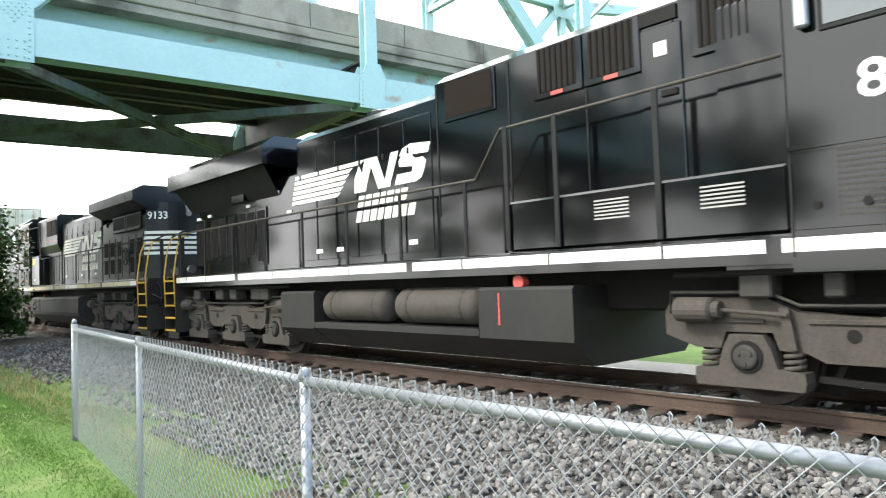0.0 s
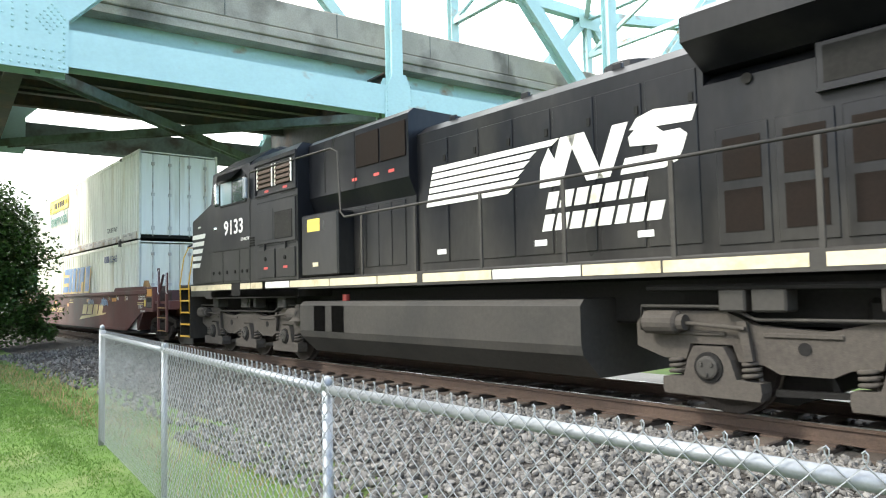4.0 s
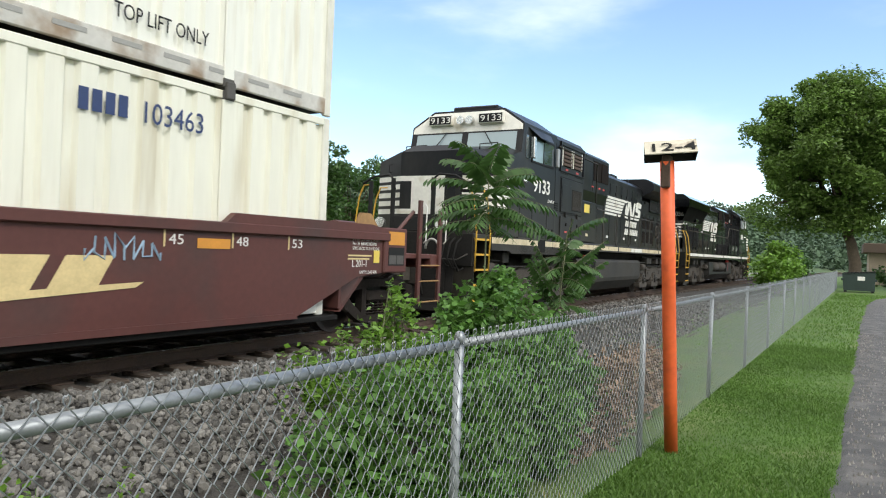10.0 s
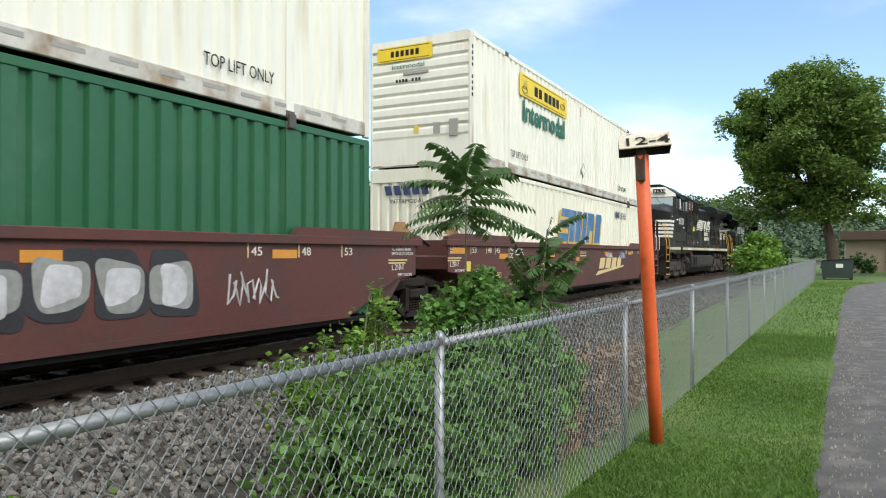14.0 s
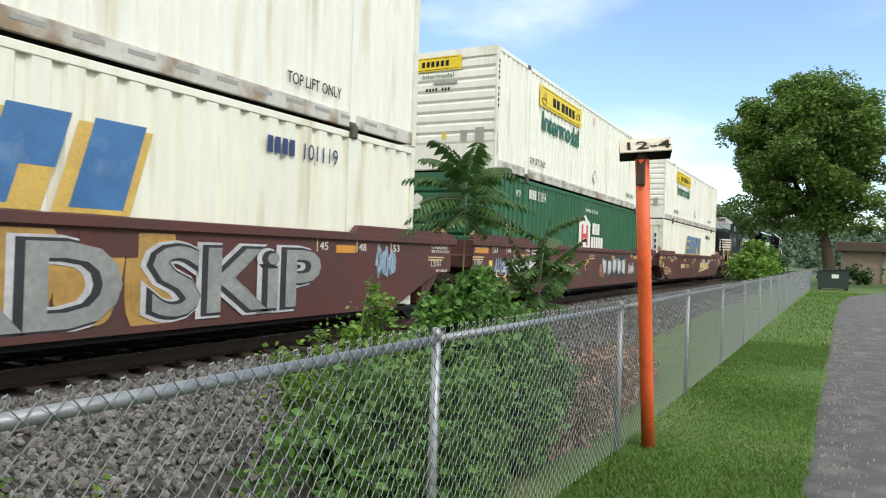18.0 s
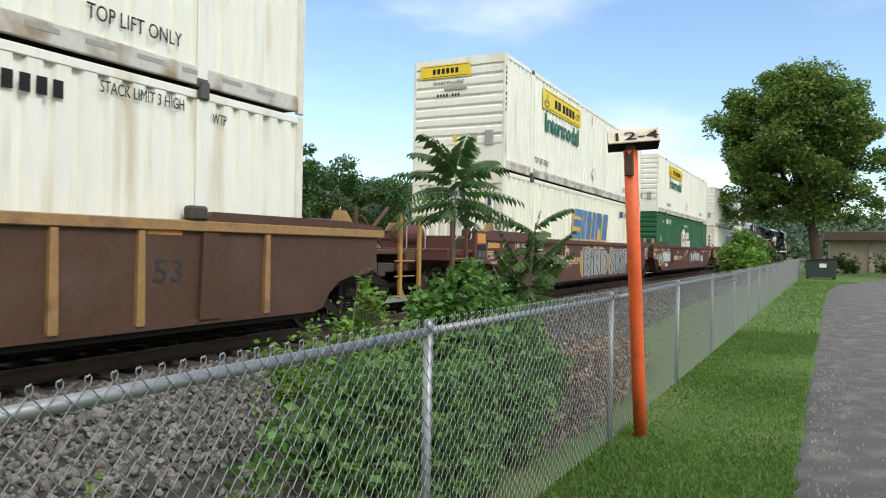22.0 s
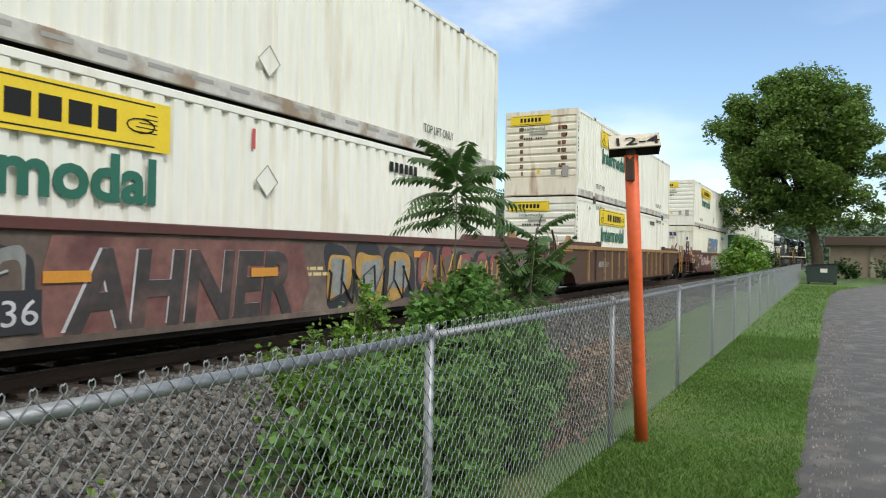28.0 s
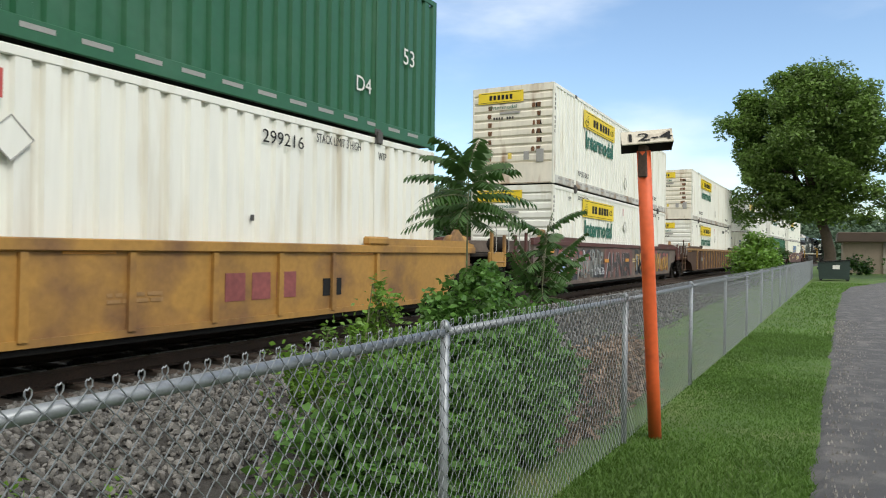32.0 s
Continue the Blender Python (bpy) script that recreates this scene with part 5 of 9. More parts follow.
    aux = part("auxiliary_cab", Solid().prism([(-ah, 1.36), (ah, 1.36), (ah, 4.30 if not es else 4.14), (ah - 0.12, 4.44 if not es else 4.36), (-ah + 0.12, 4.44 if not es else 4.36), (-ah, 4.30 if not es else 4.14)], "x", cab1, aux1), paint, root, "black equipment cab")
    for sd in (-1, 1):
        y = sd * ah
        if not es:
            rim = Solid()
            for xa, xb, za, zb in ((cab1 + 0.26, cab1 + 2.16, 4.20, 4.30), (cab1 + 0.26, cab1 + 2.16, 3.52, 3.56), (cab1 + 0.26, cab1 + 0.32, 3.56, 4.20), (cab1 + 2.10, cab1 + 2.16, 3.56, 4.20)):
                rim.box(xa, xb, min(y, y + sd * 0.035), max(y, y + sd * 0.035), za, zb, 0.006)
            part("louver_rim", rim, paint, aux, "raised frame round the louvers")
            gap = Solid()
            for xa, xb, za, zb in ((cab1 + 0.36, cab1 + 2.16, 3.372, 3.392), (cab1 + 0.36, cab1 + 0.39, 2.46, 3.37), (cab1 + 2.13, cab1 + 2.16, 2.46, 3.37), (cab1 + 0.45, cab1 + 2.1, 2.425, 2.46), (cab1 + 0.34, cab1 + 0.9, 3.47, 3.50), (cab1 + 1.45, cab1 + 2.05, 3.47, 3.50)):
                gap.box(xa, xb, min(y, y + sd * 0.006), max(y, y + sd * 0.006), za, zb)
            part("door_gap", gap, "black_ink", aux, "dark gaps round the doors")
            for xa in (cab1 + 0.75, cab1 + 1.7):
                part("door_hinge", Solid().box(xa - 0.02, xa + 0.02, min(y, y + sd * 0.05), max(y, y + sd * 0.05), 2.33, 2.48, 0.006), paint, aux)
            part("inset_panel", Solid().box(cab1 + 0.45, cab1 + 1.16, min(y + sd * 0.03, y + sd * 0.038), max(y + sd * 0.03, y + sd * 0.038), 2.56, 3.2, 0.004), paint, aux)
            for k in range(2):
                a = cab1 + 0.42 + k * 0.84
                fr = part("louver_frame", Solid().box(a - 0.04, a + 0.70, min(y, y + sd * 0.015), max(y, y + sd * 0.015), 3.68, 4.13, 0.004), "dark", aux, "dark louver opening")
                part("louver_strip", Solid().box(a - 0.04, a + 0.01, min(y + sd * 0.015, y + sd * 0.03), max(y + sd * 0.015, y + sd * 0.03), 3.68, 4.15), "white", fr, "white edge strip")
                part("louver_strip", Solid().box(a + 0.66, a + 0.71, min(y + sd * 0.015, y + sd * 0.03), max(y + sd * 0.015, y + sd * 0.03), 3.68, 4.15), "white", fr)
                for j in range(4):
                    z = 3.72 + j * 0.1
                    part("slat", Solid().prism([(y + sd * 0.016, z), (y + sd * 0.05, z - 0.03), (y + sd * 0.05, z + 0.0), (y + sd * 0.016, z + 0.06)] if sd > 0 else [(y + sd * 0.016, z), (y + sd * 0.016, z + 0.06), (y + sd * 0.05, z), (y + sd * 0.05, z - 0.03)], "x", a + 0.02, a + 0.65), "rust", fr, "rusty slat")
                part("label_plate", Solid().box(a + 0.3, a + 0.48, min(y, y + sd * 0.005), max(y, y + sd * 0.005), 3.58, 3.63), "red", aux, "small red label")
            gr = part("grille", Solid().box(cab1 + 1.22, cab1 + 2.0, min(y + sd * 0.02, y + sd * 0.036), max(y + sd * 0.02, y + sd * 0.036), 2.55, 3.12, 0.004), "dark", aux, "square slatted grille")
            for j in range(18):
                xx = cab1 + 1.25 + j * 0.041
                part("slat", Solid().box(xx, xx + 0.02, min(y + sd * 0.036, y + sd * 0.046), max(y + sd * 0.036, y + sd * 0.046), 2.57, 3.10), "loco_dust", gr)
            part("access_door", Solid().box(cab1 + 0.40, cab1 + 2.12, min(y, y + sd * 0.03), max(y, y + sd * 0.03), 2.48, 3.36, 0.008), paint, aux)
            for k in range(2):
                a = cab1 + 0.4 + k * 0.88
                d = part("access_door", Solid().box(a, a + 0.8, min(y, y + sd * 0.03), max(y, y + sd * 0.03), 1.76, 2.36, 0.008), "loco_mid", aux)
                part("label_plate", Solid().box(a + 0.32, a + 0.50, min(y + sd * 0.03, y + sd * 0.034), max(y + sd * 0.03, y + sd * 0.034), 1.94, 1.99), "red", d, "small red label")
                part("latch", Solid().tube([(a + 0.4, y + sd * 0.03, 2.16), (a + 0.4, y + sd * 0.05, 2.16)], 0.045, 10), "dark", d)
            for j in range(4):
                part("vent_slat", Solid().box(cab1 - 0.0, cab1 + 0.2, min(y, y + sd * 0.02), max(y, y + sd * 0.02), 2.48 + j * 0.055, 2.51 + j * 0.055), "dark", aux)
        # equipment box on the walkway
        bx = aux1 + 0.06
        if not es:
            box = part("battery_box", Solid().box(bx, bx + 1.35, min(sd * 1.06, sd * 1.46), max(sd * 1.06, sd * 1.46), 1.74, 2.94, 0.03), "loco_black", root, "black walkway equipment box")
            part("notice", Solid().box(bx + 0.25, bx + 0.72, min(sd * 1.46, sd * 1.466), max(sd * 1.46, sd * 1.466), 2.60, 2.84), "plate", box, "yellow notice plate")
            part("label_plate", Solid().box(bx + 0.45, bx + 0.65, min(sd * 1.46, sd * 1.466), max(sd * 1.46, sd * 1.466), 1.92, 2.0), "stripe", box)
        else:
            cabinet = part("inverter_cabinet", Solid().box(4.1, 7.66, min(sd * 1.05, sd * 1.45), max(sd * 1.05, sd * 1.45), 1.73, 2.38, 0.03), "loco_gloss", root, "black walkway cabinet")
            for a in (4.51, 5.82):
                for j in range(6):
                    part("vent_slat", Solid().box(a, a + 0.46, min(sd * 1.45, sd * 1.465), max(sd * 1.45, sd * 1.465), 2.03 + j * 0.042, 2.048 + j * 0.042), "gutter", cabinet)
    # long hood in sections
    c1 = 9.1 if not es else 9.45
    h0 = 14.25 if not es else 13.65
    hz1, hz2 = (4.46, 4.16) if not es else (4.57, 4.36)
    w1 = 1.06

    def hood(name_, xa, xb, zt, w=w1, mat=paint, lab="black long hood"):
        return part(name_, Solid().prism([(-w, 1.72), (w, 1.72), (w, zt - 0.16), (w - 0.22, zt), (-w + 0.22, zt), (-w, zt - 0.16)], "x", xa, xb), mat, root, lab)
    blower = hood("blower_hood", aux1, c1, hz1) if es else part("blower_hood", Solid().prism([(-1.1, 1.72), (1.1, 1.72), (1.1, 3.0), (1.24, 3.3), (1.24, 4.36), (1.12, hz1), (-1.12, hz1), (-1.24, 4.36), (-1.24, 3.3), (-1.1, 3.0)], "x", aux1, c1), paint, root, "wide black blower hood")
    engine = hood("engine_hood", c1, h0, hz2)
    radiator = hood("radiator_hood", h0, L - 0.45, 3.75)
    cap = part("hood_end", Solid().prism([(h0, -0.0)] and [(L - 0.45, -1.06), (L - 0.1, -0.55), (L - 0.02, -0.3), (L - 0.02, 0.3), (L - 0.1, 0.55), (L - 0.45, 1.06)], "z", 1.72, 3.95), paint, root, "rounded hood end")
    # radiator wings
    wz0, wz1 = (3.72, 4.12) if not es else (3.85, 4.36)
    wx0, wx1 = (h0, L - 0.25) if not es else (14.28, L + 0.5)
    wing_older = [(-1.06, 3.74), (1.06, 3.74), (1.5, 3.98), (1.5, 4.25), (1.2, 4.42), (-1.2, 4.42), (-1.5, 4.25), (-1.5, 3.98)]
    wings = part("radiator_wing", Solid().prism(wing_older if not es else [(-0.9, wz0 - 0.02), (0.9, wz0 - 0.02), (1.5, wz0 + 0.02), (1.5, wz1 - 0.12), (1.2, wz1 + 0.1), (-1.2, wz1 + 0.1), (-1.5, wz1 - 0.12), (-1.5, wz0 + 0.02)], "x", wx0, wx1), paint, root, "wide overhanging radiator housing")
    for sd in (-1, 1):
        y = sd * w1
        a = Solid().add([(wx0 + 0.1, sd * 1.07, 3.26), (L - 0.1, sd * 1.07, 3.26), (L + 0.2, sd * 1.42, wz0 + 0.02), (wx0 + 0.1, sd * 1.42, wz0 + 0.02)], [(0, 1, 2, 3), (3, 2, 1, 0)])
        if es:
            part("radiator_screen", a, "dark", wings, "black sloping intake screen")
        else:
            for k in range(2):
                xa = h0 + 1.2 + k * 1.32
                fr = part("radiator_screen", Solid().box(xa, xa + 1.25, min(y, y + sd * 0.05), max(y, y + sd * 0.05), 3.25, 3.72, 0.01), paint, wings, "framed intake screen")
                part("mesh", Solid().box(xa + 0.07, xa + 1.18, min(y + sd * 0.05, y + sd * 0.056), max(y + sd * 0.05, y + sd * 0.056), 3.31, 3.67), "dark", fr, "black mesh")
                part("frame_lip", Solid().box(xa, xa + 1.25, min(y, y + sd * 0.09), max(y, y + sd * 0.09), 3.225, 3.25), paint, fr)
            part("latch", Solid().tube([(h0 + 0.5, y, 3.55), (h0 + 0.5, y + sd * 0.03, 3.55)], 0.06, 12), "dark", wings)
        # hood doors
        n = 7 if not es else 6
        for k in range(n):
            xa = c1 + 0.12 + k * (h0 - c1 - 0.15) / n
            xb = xa + (h0 - c1 - 0.15) / n - 0.05
            d = part("hood_door", Solid().box(xa, xb, min(y, y + sd * 0.018), max(y, y + sd * 0.018), 1.86, hz2 - 0.34, 0.006), paint, engine)
            part("latch", Solid().box(xb - 0.09, xb - 0.04, min(y + sd * 0.018, y + sd * 0.032), max(y + sd * 0.018, y + sd * 0.032), 3.45, 3.55), "dark", d)
        for k in range(6 if not es else 9):
            if es:
                if k == 8:
                    part("relay_box", Solid().box(15.73, 16.32, min(y, y + sd * 0.16), max(y, y + sd * 0.16), 3.27, 3.44, 0.01), paint, radiator, "small black box")
                    for q, zz in ((18.4, 3.08), (17.75, 3.1), (15.7, 3.14), (14.4, 3.3), (13.9, 2.85)):
                        part("label_plate", Solid().box(q, q + 0.17, min(y, y + sd * 0.02), max(y, y + sd * 0.02), zz, zz + 0.06), "white_ink", radiator, "small white label")
                    continue
                xa, xb, za, zb = ((18.17, 18.56, 1.95, 3.0), (17.79, 18.13, 2.09, 2.80), (17.33, 17.69, 2.1, 3.02), (16.92, 17.23, 2.17, 3.01), (16.45, 16.77, 2.15, 3.0), (15.88, 16.18, 1.96, 3.02), (15.47, 15.81, 2.09, 3.02), (14.99, 15.34, 1.94, 3.02))[k]
                d = part("hood_door", Solid().box(xa - 0.05, xb + 0.05, min(y, y + sd * 0.03), max(y, y + sd * 0.03), za - 0.07, zb + 0.07, 0.006), paint, radiator)
                gr = part("grille", Solid().box(xa, xb, min(y + sd * 0.03, y + sd * 0.034), max(y + sd * 0.03, y + sd * 0.034), za, zb), "mesh_brown", d, "dark brown grille")
                for q in range(5):
                    xq = xa + (q + 0.5) * (xb - xa) / 5
                    part("slat", Solid().box(xq - 0.012, xq + 0.012, min(y + sd * 0.034, y + sd * 0.042), max(y + sd * 0.034, y + sd * 0.042), za, zb), "black_ink", gr)
                continue
            step = (L - 0.7 - h0) / (6 if not es else 9)
            xa = h0 + 0.12 + k * step
            xb = xa + step - 0.07
            if not es and k == 3:
                d = part("hood_door", Solid().box(xa, xb, min(y, y + sd * 0.018), max(y, y + sd * 0.018), 1.86, 3.05, 0.006), paint, radiator)
                br = Solid()
                br.tube([(xa + 0.4 + 0.26 * math.cos(t * math.pi / 10), y + sd * 0.07, 2.45 + 0.26 * math.sin(t * math.pi / 10)) for t in range(21)], 0.02, 6)
                for t in range(3):
                    q = t * math.pi / 3
                    br.tube([(xa + 0.4 - 0.26 * math.cos(q), y + sd * 0.06, 2.45 - 0.26 * math.sin(q)), (xa + 0.4 + 0.26 * math.cos(q), y + sd * 0.06, 2.45 + 0.26 * math.sin(q))], 0.015, 5)
                part("hand_brake_wheel", br, "truck", d, "hand brake wheel")
                continue
            d = part("hood_door", Solid().box(xa, xb, min(y, y + sd * 0.018), max(y, y + sd * 0.018), 1.82, 3.08, 0.006), paint, radiator)
            rows = ((1.95, 2.4), (2.5, 2.95)) if not es else ((1.98, 2.9),)
            for za, zb in rows:
                gr = part("grille", Solid().box(xa + 0.08, xb - 0.08, min(y + sd * 0.018, y + sd * 0.026), max(y + sd * 0.018, y + sd * 0.026), za, zb), "mesh_brown", d, "recessed slatted grille")
        # blower hood: intake grilles
        if not es:
            for k in range(2):
                xa = aux1 + 1.75 + k * 0.78
                part("intake_screen", Solid().box(xa, xa + 0.72, min(sd * 1.24, sd * 1.262), max(sd * 1.24, sd * 1.262), 3.66, 4.26, 0.005), "mesh_brown", blower, "dark brown intake screen")
            for xa in (aux1 + 0.62, aux1 + 1.68):
                part("panel_seam", Solid().box(xa, xa + 0.015, min(sd * 1.24, sd * 1.248), max(sd * 1.24, sd * 1.248), 3.34, 4.34), "black_ink", blower)
            for xa in (aux1 + 1.45, aux1 + 1.85, aux1 + 2.25, aux1 + 2.65):
                part("hood_door", Solid().box(xa, xa + 0.38, min(sd * 1.1, sd * 1.116), max(sd * 1.1, sd * 1.116), 1.86, 2.96, 0.006), paint, blower)
            for xa in (aux1 + 1.6, aux1 + 2.3, aux1 + 2.75):
                part("label_plate", Solid().box(xa, xa + 0.16, min(sd * 1.24, sd * 1.246), max(sd * 1.24, sd * 1.246), 3.44, 3.49), "red", blower, "small red label")
        else:
            for k, (xa, xb) in enumerate(((4.51, 5.10), (5.90, 6.54), (6.73, 7.36))):
                gr = part("intake_screen", Solid().box(xa - 0.08, xb + 0.08, min(y, y + sd * 0.04), max(y, y + sd * 0.04), 3.72, 4.40, 0.01), paint, blower, "framed intake grille")
                part("mesh", Solid().box(xa, xb, min(y + sd * 0.04, y + sd * 0.045), max(y + sd * 0.04, y + sd * 0.045), 3.80, 4.37), "dark", gr, "black mesh")
                for j in range(7):
                    xq = xa + (j + 0.5) * (xb - xa) / 7
                    part("mesh_bar", Solid().box(xq - 0.014, xq + 0.014, min(y + sd * 0.045, y + sd * 0.06), max(y + sd * 0.045, y + sd * 0.06), 3.80, 4.37), "mesh_brown", gr)
                part("label_plate", Solid().box((xa + xb) / 2 - 0.1, (xa + xb) / 2 + 0.1, min(y + sd * 0.04, y + sd * 0.046), max(y + sd * 0.04, y + sd * 0.046), 3.735, 3.785), "red", gr, "small red label")
            part("mesh", Solid().box(5.35, 5.82, min(y, y + sd * 0.03), max(y, y + sd * 0.03), 4.22, 4.38, 0.004), "dark", blower, "black mesh")
            dr = part("hood_door", Solid().box(5.31, 5.81, min(y, y + sd * 0.03), max(y, y + sd * 0.03), 2.42, 4.18, 0.008), paint, blower, "tall equipment door")
            part("label_plate", Solid().box(5.48, 5.64, min(y + sd * 0.03, y + sd * 0.035), max(y + sd * 0.03, y + sd * 0.035), 3.84, 4.0), "white_ink", dr, "white label")
            part("latch", Solid().box(5.36, 5.56, min(y + sd * 0.03, y + sd * 0.06), max(y + sd * 0.03, y + sd * 0.06), 3.36, 3.44, 0.01), "dark", dr)
            fr = part("intake_screen", Solid().box(8.16, 9.24, min(y, y + sd * 0.03), max(y, y + sd * 0.03), 3.77, 4.40, 0.01), paint, blower, "framed side screen")
            part("mesh", Solid().box(8.21, 9.19, min(y + sd * 0.03, y + sd * 0.035), max(y + sd * 0.03, y + sd * 0.035), 3.82, 4.36), "mesh_brown", fr, "dark brown screen")
            lv = part("side_louver", Solid().box(2.95, 3.7, min(sd * 1.5, sd * 1.51), max(sd * 1.5, sd * 1.51), 1.80, 2.48, 0.005), paint, cab, "louvered side panel")
            for j in range(12):
                part("slat", Solid().box(3.0, 3.65, min(sd * 1.51, sd * 1.522), max(sd * 1.51, sd * 1.522), 1.84 + j * 0.052, 1.862 + j * 0.052), "loco_dust", lv)
            for xa in (5.4, 6.6, 7.9, 9.4):
                part("panel_seam", Solid().box(xa, xa + 0.02, min(y, y + sd * 0.012), max(y, y + sd * 0.012), 2.36, hz1 - 0.2), "black_ink", blower)
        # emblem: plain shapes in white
        lx = 9.35 if not es else 9.55
        span_ = 4.85 if not es else 4.3
        k_ = span_ / 5.1
        z0 = 2.76 if not es else 2.98
        yy = y + sd * 0.022
        y0, y1 = min(yy, yy + sd * 0.003), max(yy, yy + sd * 0.003)

        def shape(pts, nm="emblem_shape"):
            # pts run with the reading direction; the +y side is read from the other end
            q = [(lx + a * k_, z0 + b * k_) for a, b in pts] if sd < 0 else [(lx + span_ - a * k_, z0 + b * k_) for a, b in pts][::-1]
            part(nm, Solid().prism(q, "y", y0, y1), "white", engine, "white emblem shape")
        for j, far_end in enumerate((2.08, 2.2, 2.3, 2.42, 2.55, 2.98)):
            z = j * 0.115
            off = 0.035 * j
            shape([(off, z), (far_end - 0.14, z), (far_end, z + 0.085), (off + 0.025, z + 0.085)], "emblem_stripe")
        shape([(2.75, 0.0), (3.0, 0.0), (3.28, 0.66), (3.0, 0.66)])
        shape([(3.12, 0.66), (3.42, 0.66), (3.72, 0.0), (3.44, 0.0)][::-1])
        shape([(3.6, 0.0), (3.82, 0.0), (4.12, 0.66), (3.88, 0.66)])
        shape([(3.98, 0.0), (4.62, 0.0), (4.8, 0.06), (4.88, 0.2), (4.06, 0.2)])
        shape([(4.52, 0.2), (4.88, 0.2), (4.94, 0.36), (4.84, 0.44), (4.62, 0.44), (4.55, 0.3)])
        shape([(4.14, 0.34), (4.55, 0.3), (4.62, 0.44), (4.5, 0.54), (4.22, 0.54), (4.12, 0.46)])
        shape([(4.14, 0.545), (5.0, 0.5), (5.08, 0.68), (4.5, 0.74), (4.25, 0.68)])
        shape([(2.6, 0.0), (2.74, 0.0), (2.9, 0.36), (2.78, 0.55), (2.62, 0.3)])
        for z, x, widths in ((-0.31, 2.70, (0.19, 0.21, 0.2, 0.16, 0.21, 0.13, 0.19)), (-0.62, 2.62, (0.18, 0.21, 0.2, 0.17, 0.21, 0.17, 0.2, 0.2))):
            for w in widths:
                shape([(x, z), (x + w, z), (x + w + 0.07, z + 0.23), (x + 0.07, z + 0.23)], "emblem_block")
                x += w + 0.055
        for xa in (c1 + 0.5, c1 + 2.6, h0 - 0.9):
            part("label_plate", Solid().box(xa, xa + 0.22, y0, y1 + 0.0, 1.98, 2.06), "white_ink", engine)
    # exhaust and roof
    part("exhaust_stack", Solid().tube([(h0 - 1.6, 0, hz2 - 0.02), (h0 - 1.6, 0, hz2 + 0.25), (h0 - 1.6, 0, hz2 + 0.28)], [0.45, 0.42, 0.36], 20), paint, root, "round exhaust stack")
    for k in range(3):
        part("lifting_eye", Solid().box(c1 + 0.6 + k * 1.6, c1 + 0.75 + k * 1.6, -0.86, -0.80, hz2 - 0.05, hz2 + 0.07, 0.01), paint, root)
    # hood end stripes and number
    for j in range(5):
        z = 2.42 + j * 0.15
        for pa, pb in (((L - 0.45, -1.06), (L - 0.1, -0.55)), ((L - 0.1, -0.55), (L - 0.02, -0.3)), ((L - 0.02, -0.3), (L - 0.02, 0.3)), ((L - 0.02, 0.3), (L - 0.1, 0.55)), ((L - 0.1, 0.55), (L - 0.45, 1.06))):
            d = 0.004
            q = [(pa[0] + d, pa[1] * 1.003, z), (pb[0] + d, pb[1] * 1.003, z), (pb[0] + d, pb[1] * 1.003, z + 0.085), (pa[0] + d, pa[1] * 1.003, z + 0.085)]
            part("end_stripe", Solid().add(q, [(0, 1, 2, 3)]), "white", cap, "white end stripe")
        for sd in (-1, 1):
            q = [(L - 0.9 + 0.08 * j, 0), (L - 0.45, 0)]
            part("end_stripe", Solid().box(q[0][0], q[1][0], min(sd * 1.062, sd * 1.0662), max(sd * 1.062, sd * 1.066), z, z + 0.085), "white", cap)
    num_end = "9133" if not es else "8036"
    lettering("end_number", num_end, 0.3, "white_ink", cap, (L - 0.45 + 0.02 + 0.008, -1.06 + 0.03 - 0.005, 3.46), turn=(90, 0, 55.5), width=0.56, bold=0.005, label="white road number")
    lettering("end_number", num_end, 0.3, "white_ink", cap, (L - 0.1 - 0.02 + 0.008, 0.55 + 0.03 + 0.005, 3.46), turn=(90, 0, 124.5), width=0.56, bold=0.005, label="white road number")
    for z in (3.62, 3.80):
        part("end_headlight", Solid().tube([(L - 0.03, 0, z), (L + 0.03, 0, z)], [0.1, 0.09], 14), "chrome", cap, "round headlight")
    # fuel tank
    ta, tb = (5.75, 12.75) if not es else (6.65, 13.7)
    if not es:
        prof = [(-1.1, 0.28), (1.1, 0.28), (1.42, 0.58), (1.46, 0.70), (1.46, 1.18), (1.38, 1.26), (-1.38, 1.26), (-1.46, 1.18), (-1.46, 0.70), (-1.42, 0.58)]
        tank = part("fuel_tank", Solid().prism(prof, "x", ta, tb), "loco_dust", root, "dusty dark fuel tank")
        for sd in (-1, 1):
            for xa in (ta + 0.55, ta + 1.2):
                part("spill_stain", Solid().add([(xa, sd * 1.462, 0.70), (xa + 0.42, sd * 1.462, 0.70), (xa + 0.42, sd * 1.462, 1.18), (xa, sd * 1.462, 1.18)], [(0, 1, 2, 3), (3, 2, 1, 0)]), "dark", tank, "dark fuel stain")
            part("filler_cap", Solid().drum((ta + 1.3, sd * 1.2, 1.26), "z", 0.07, 0.12, 10), "red", tank, "red filler cap")
            bell = Solid().tube([(ta - 0.42, sd * 1.25, 1.18), (ta - 0.42, sd * 1.25, 1.08), (ta - 0.42, sd * 1.25, 0.92), (ta - 0.42, sd * 1.25, 0.86)], [0.07, 0.11, 0.15, 0.21], 14)
            part("bell", bell, "truck", root, "dusty brass bell")
    else:
        prof = [(-1.05, 0.28), (1.05, 0.28), (1.46, 0.62), (1.46, 0.72), (-1.46, 0.72), (-1.46, 0.62)]
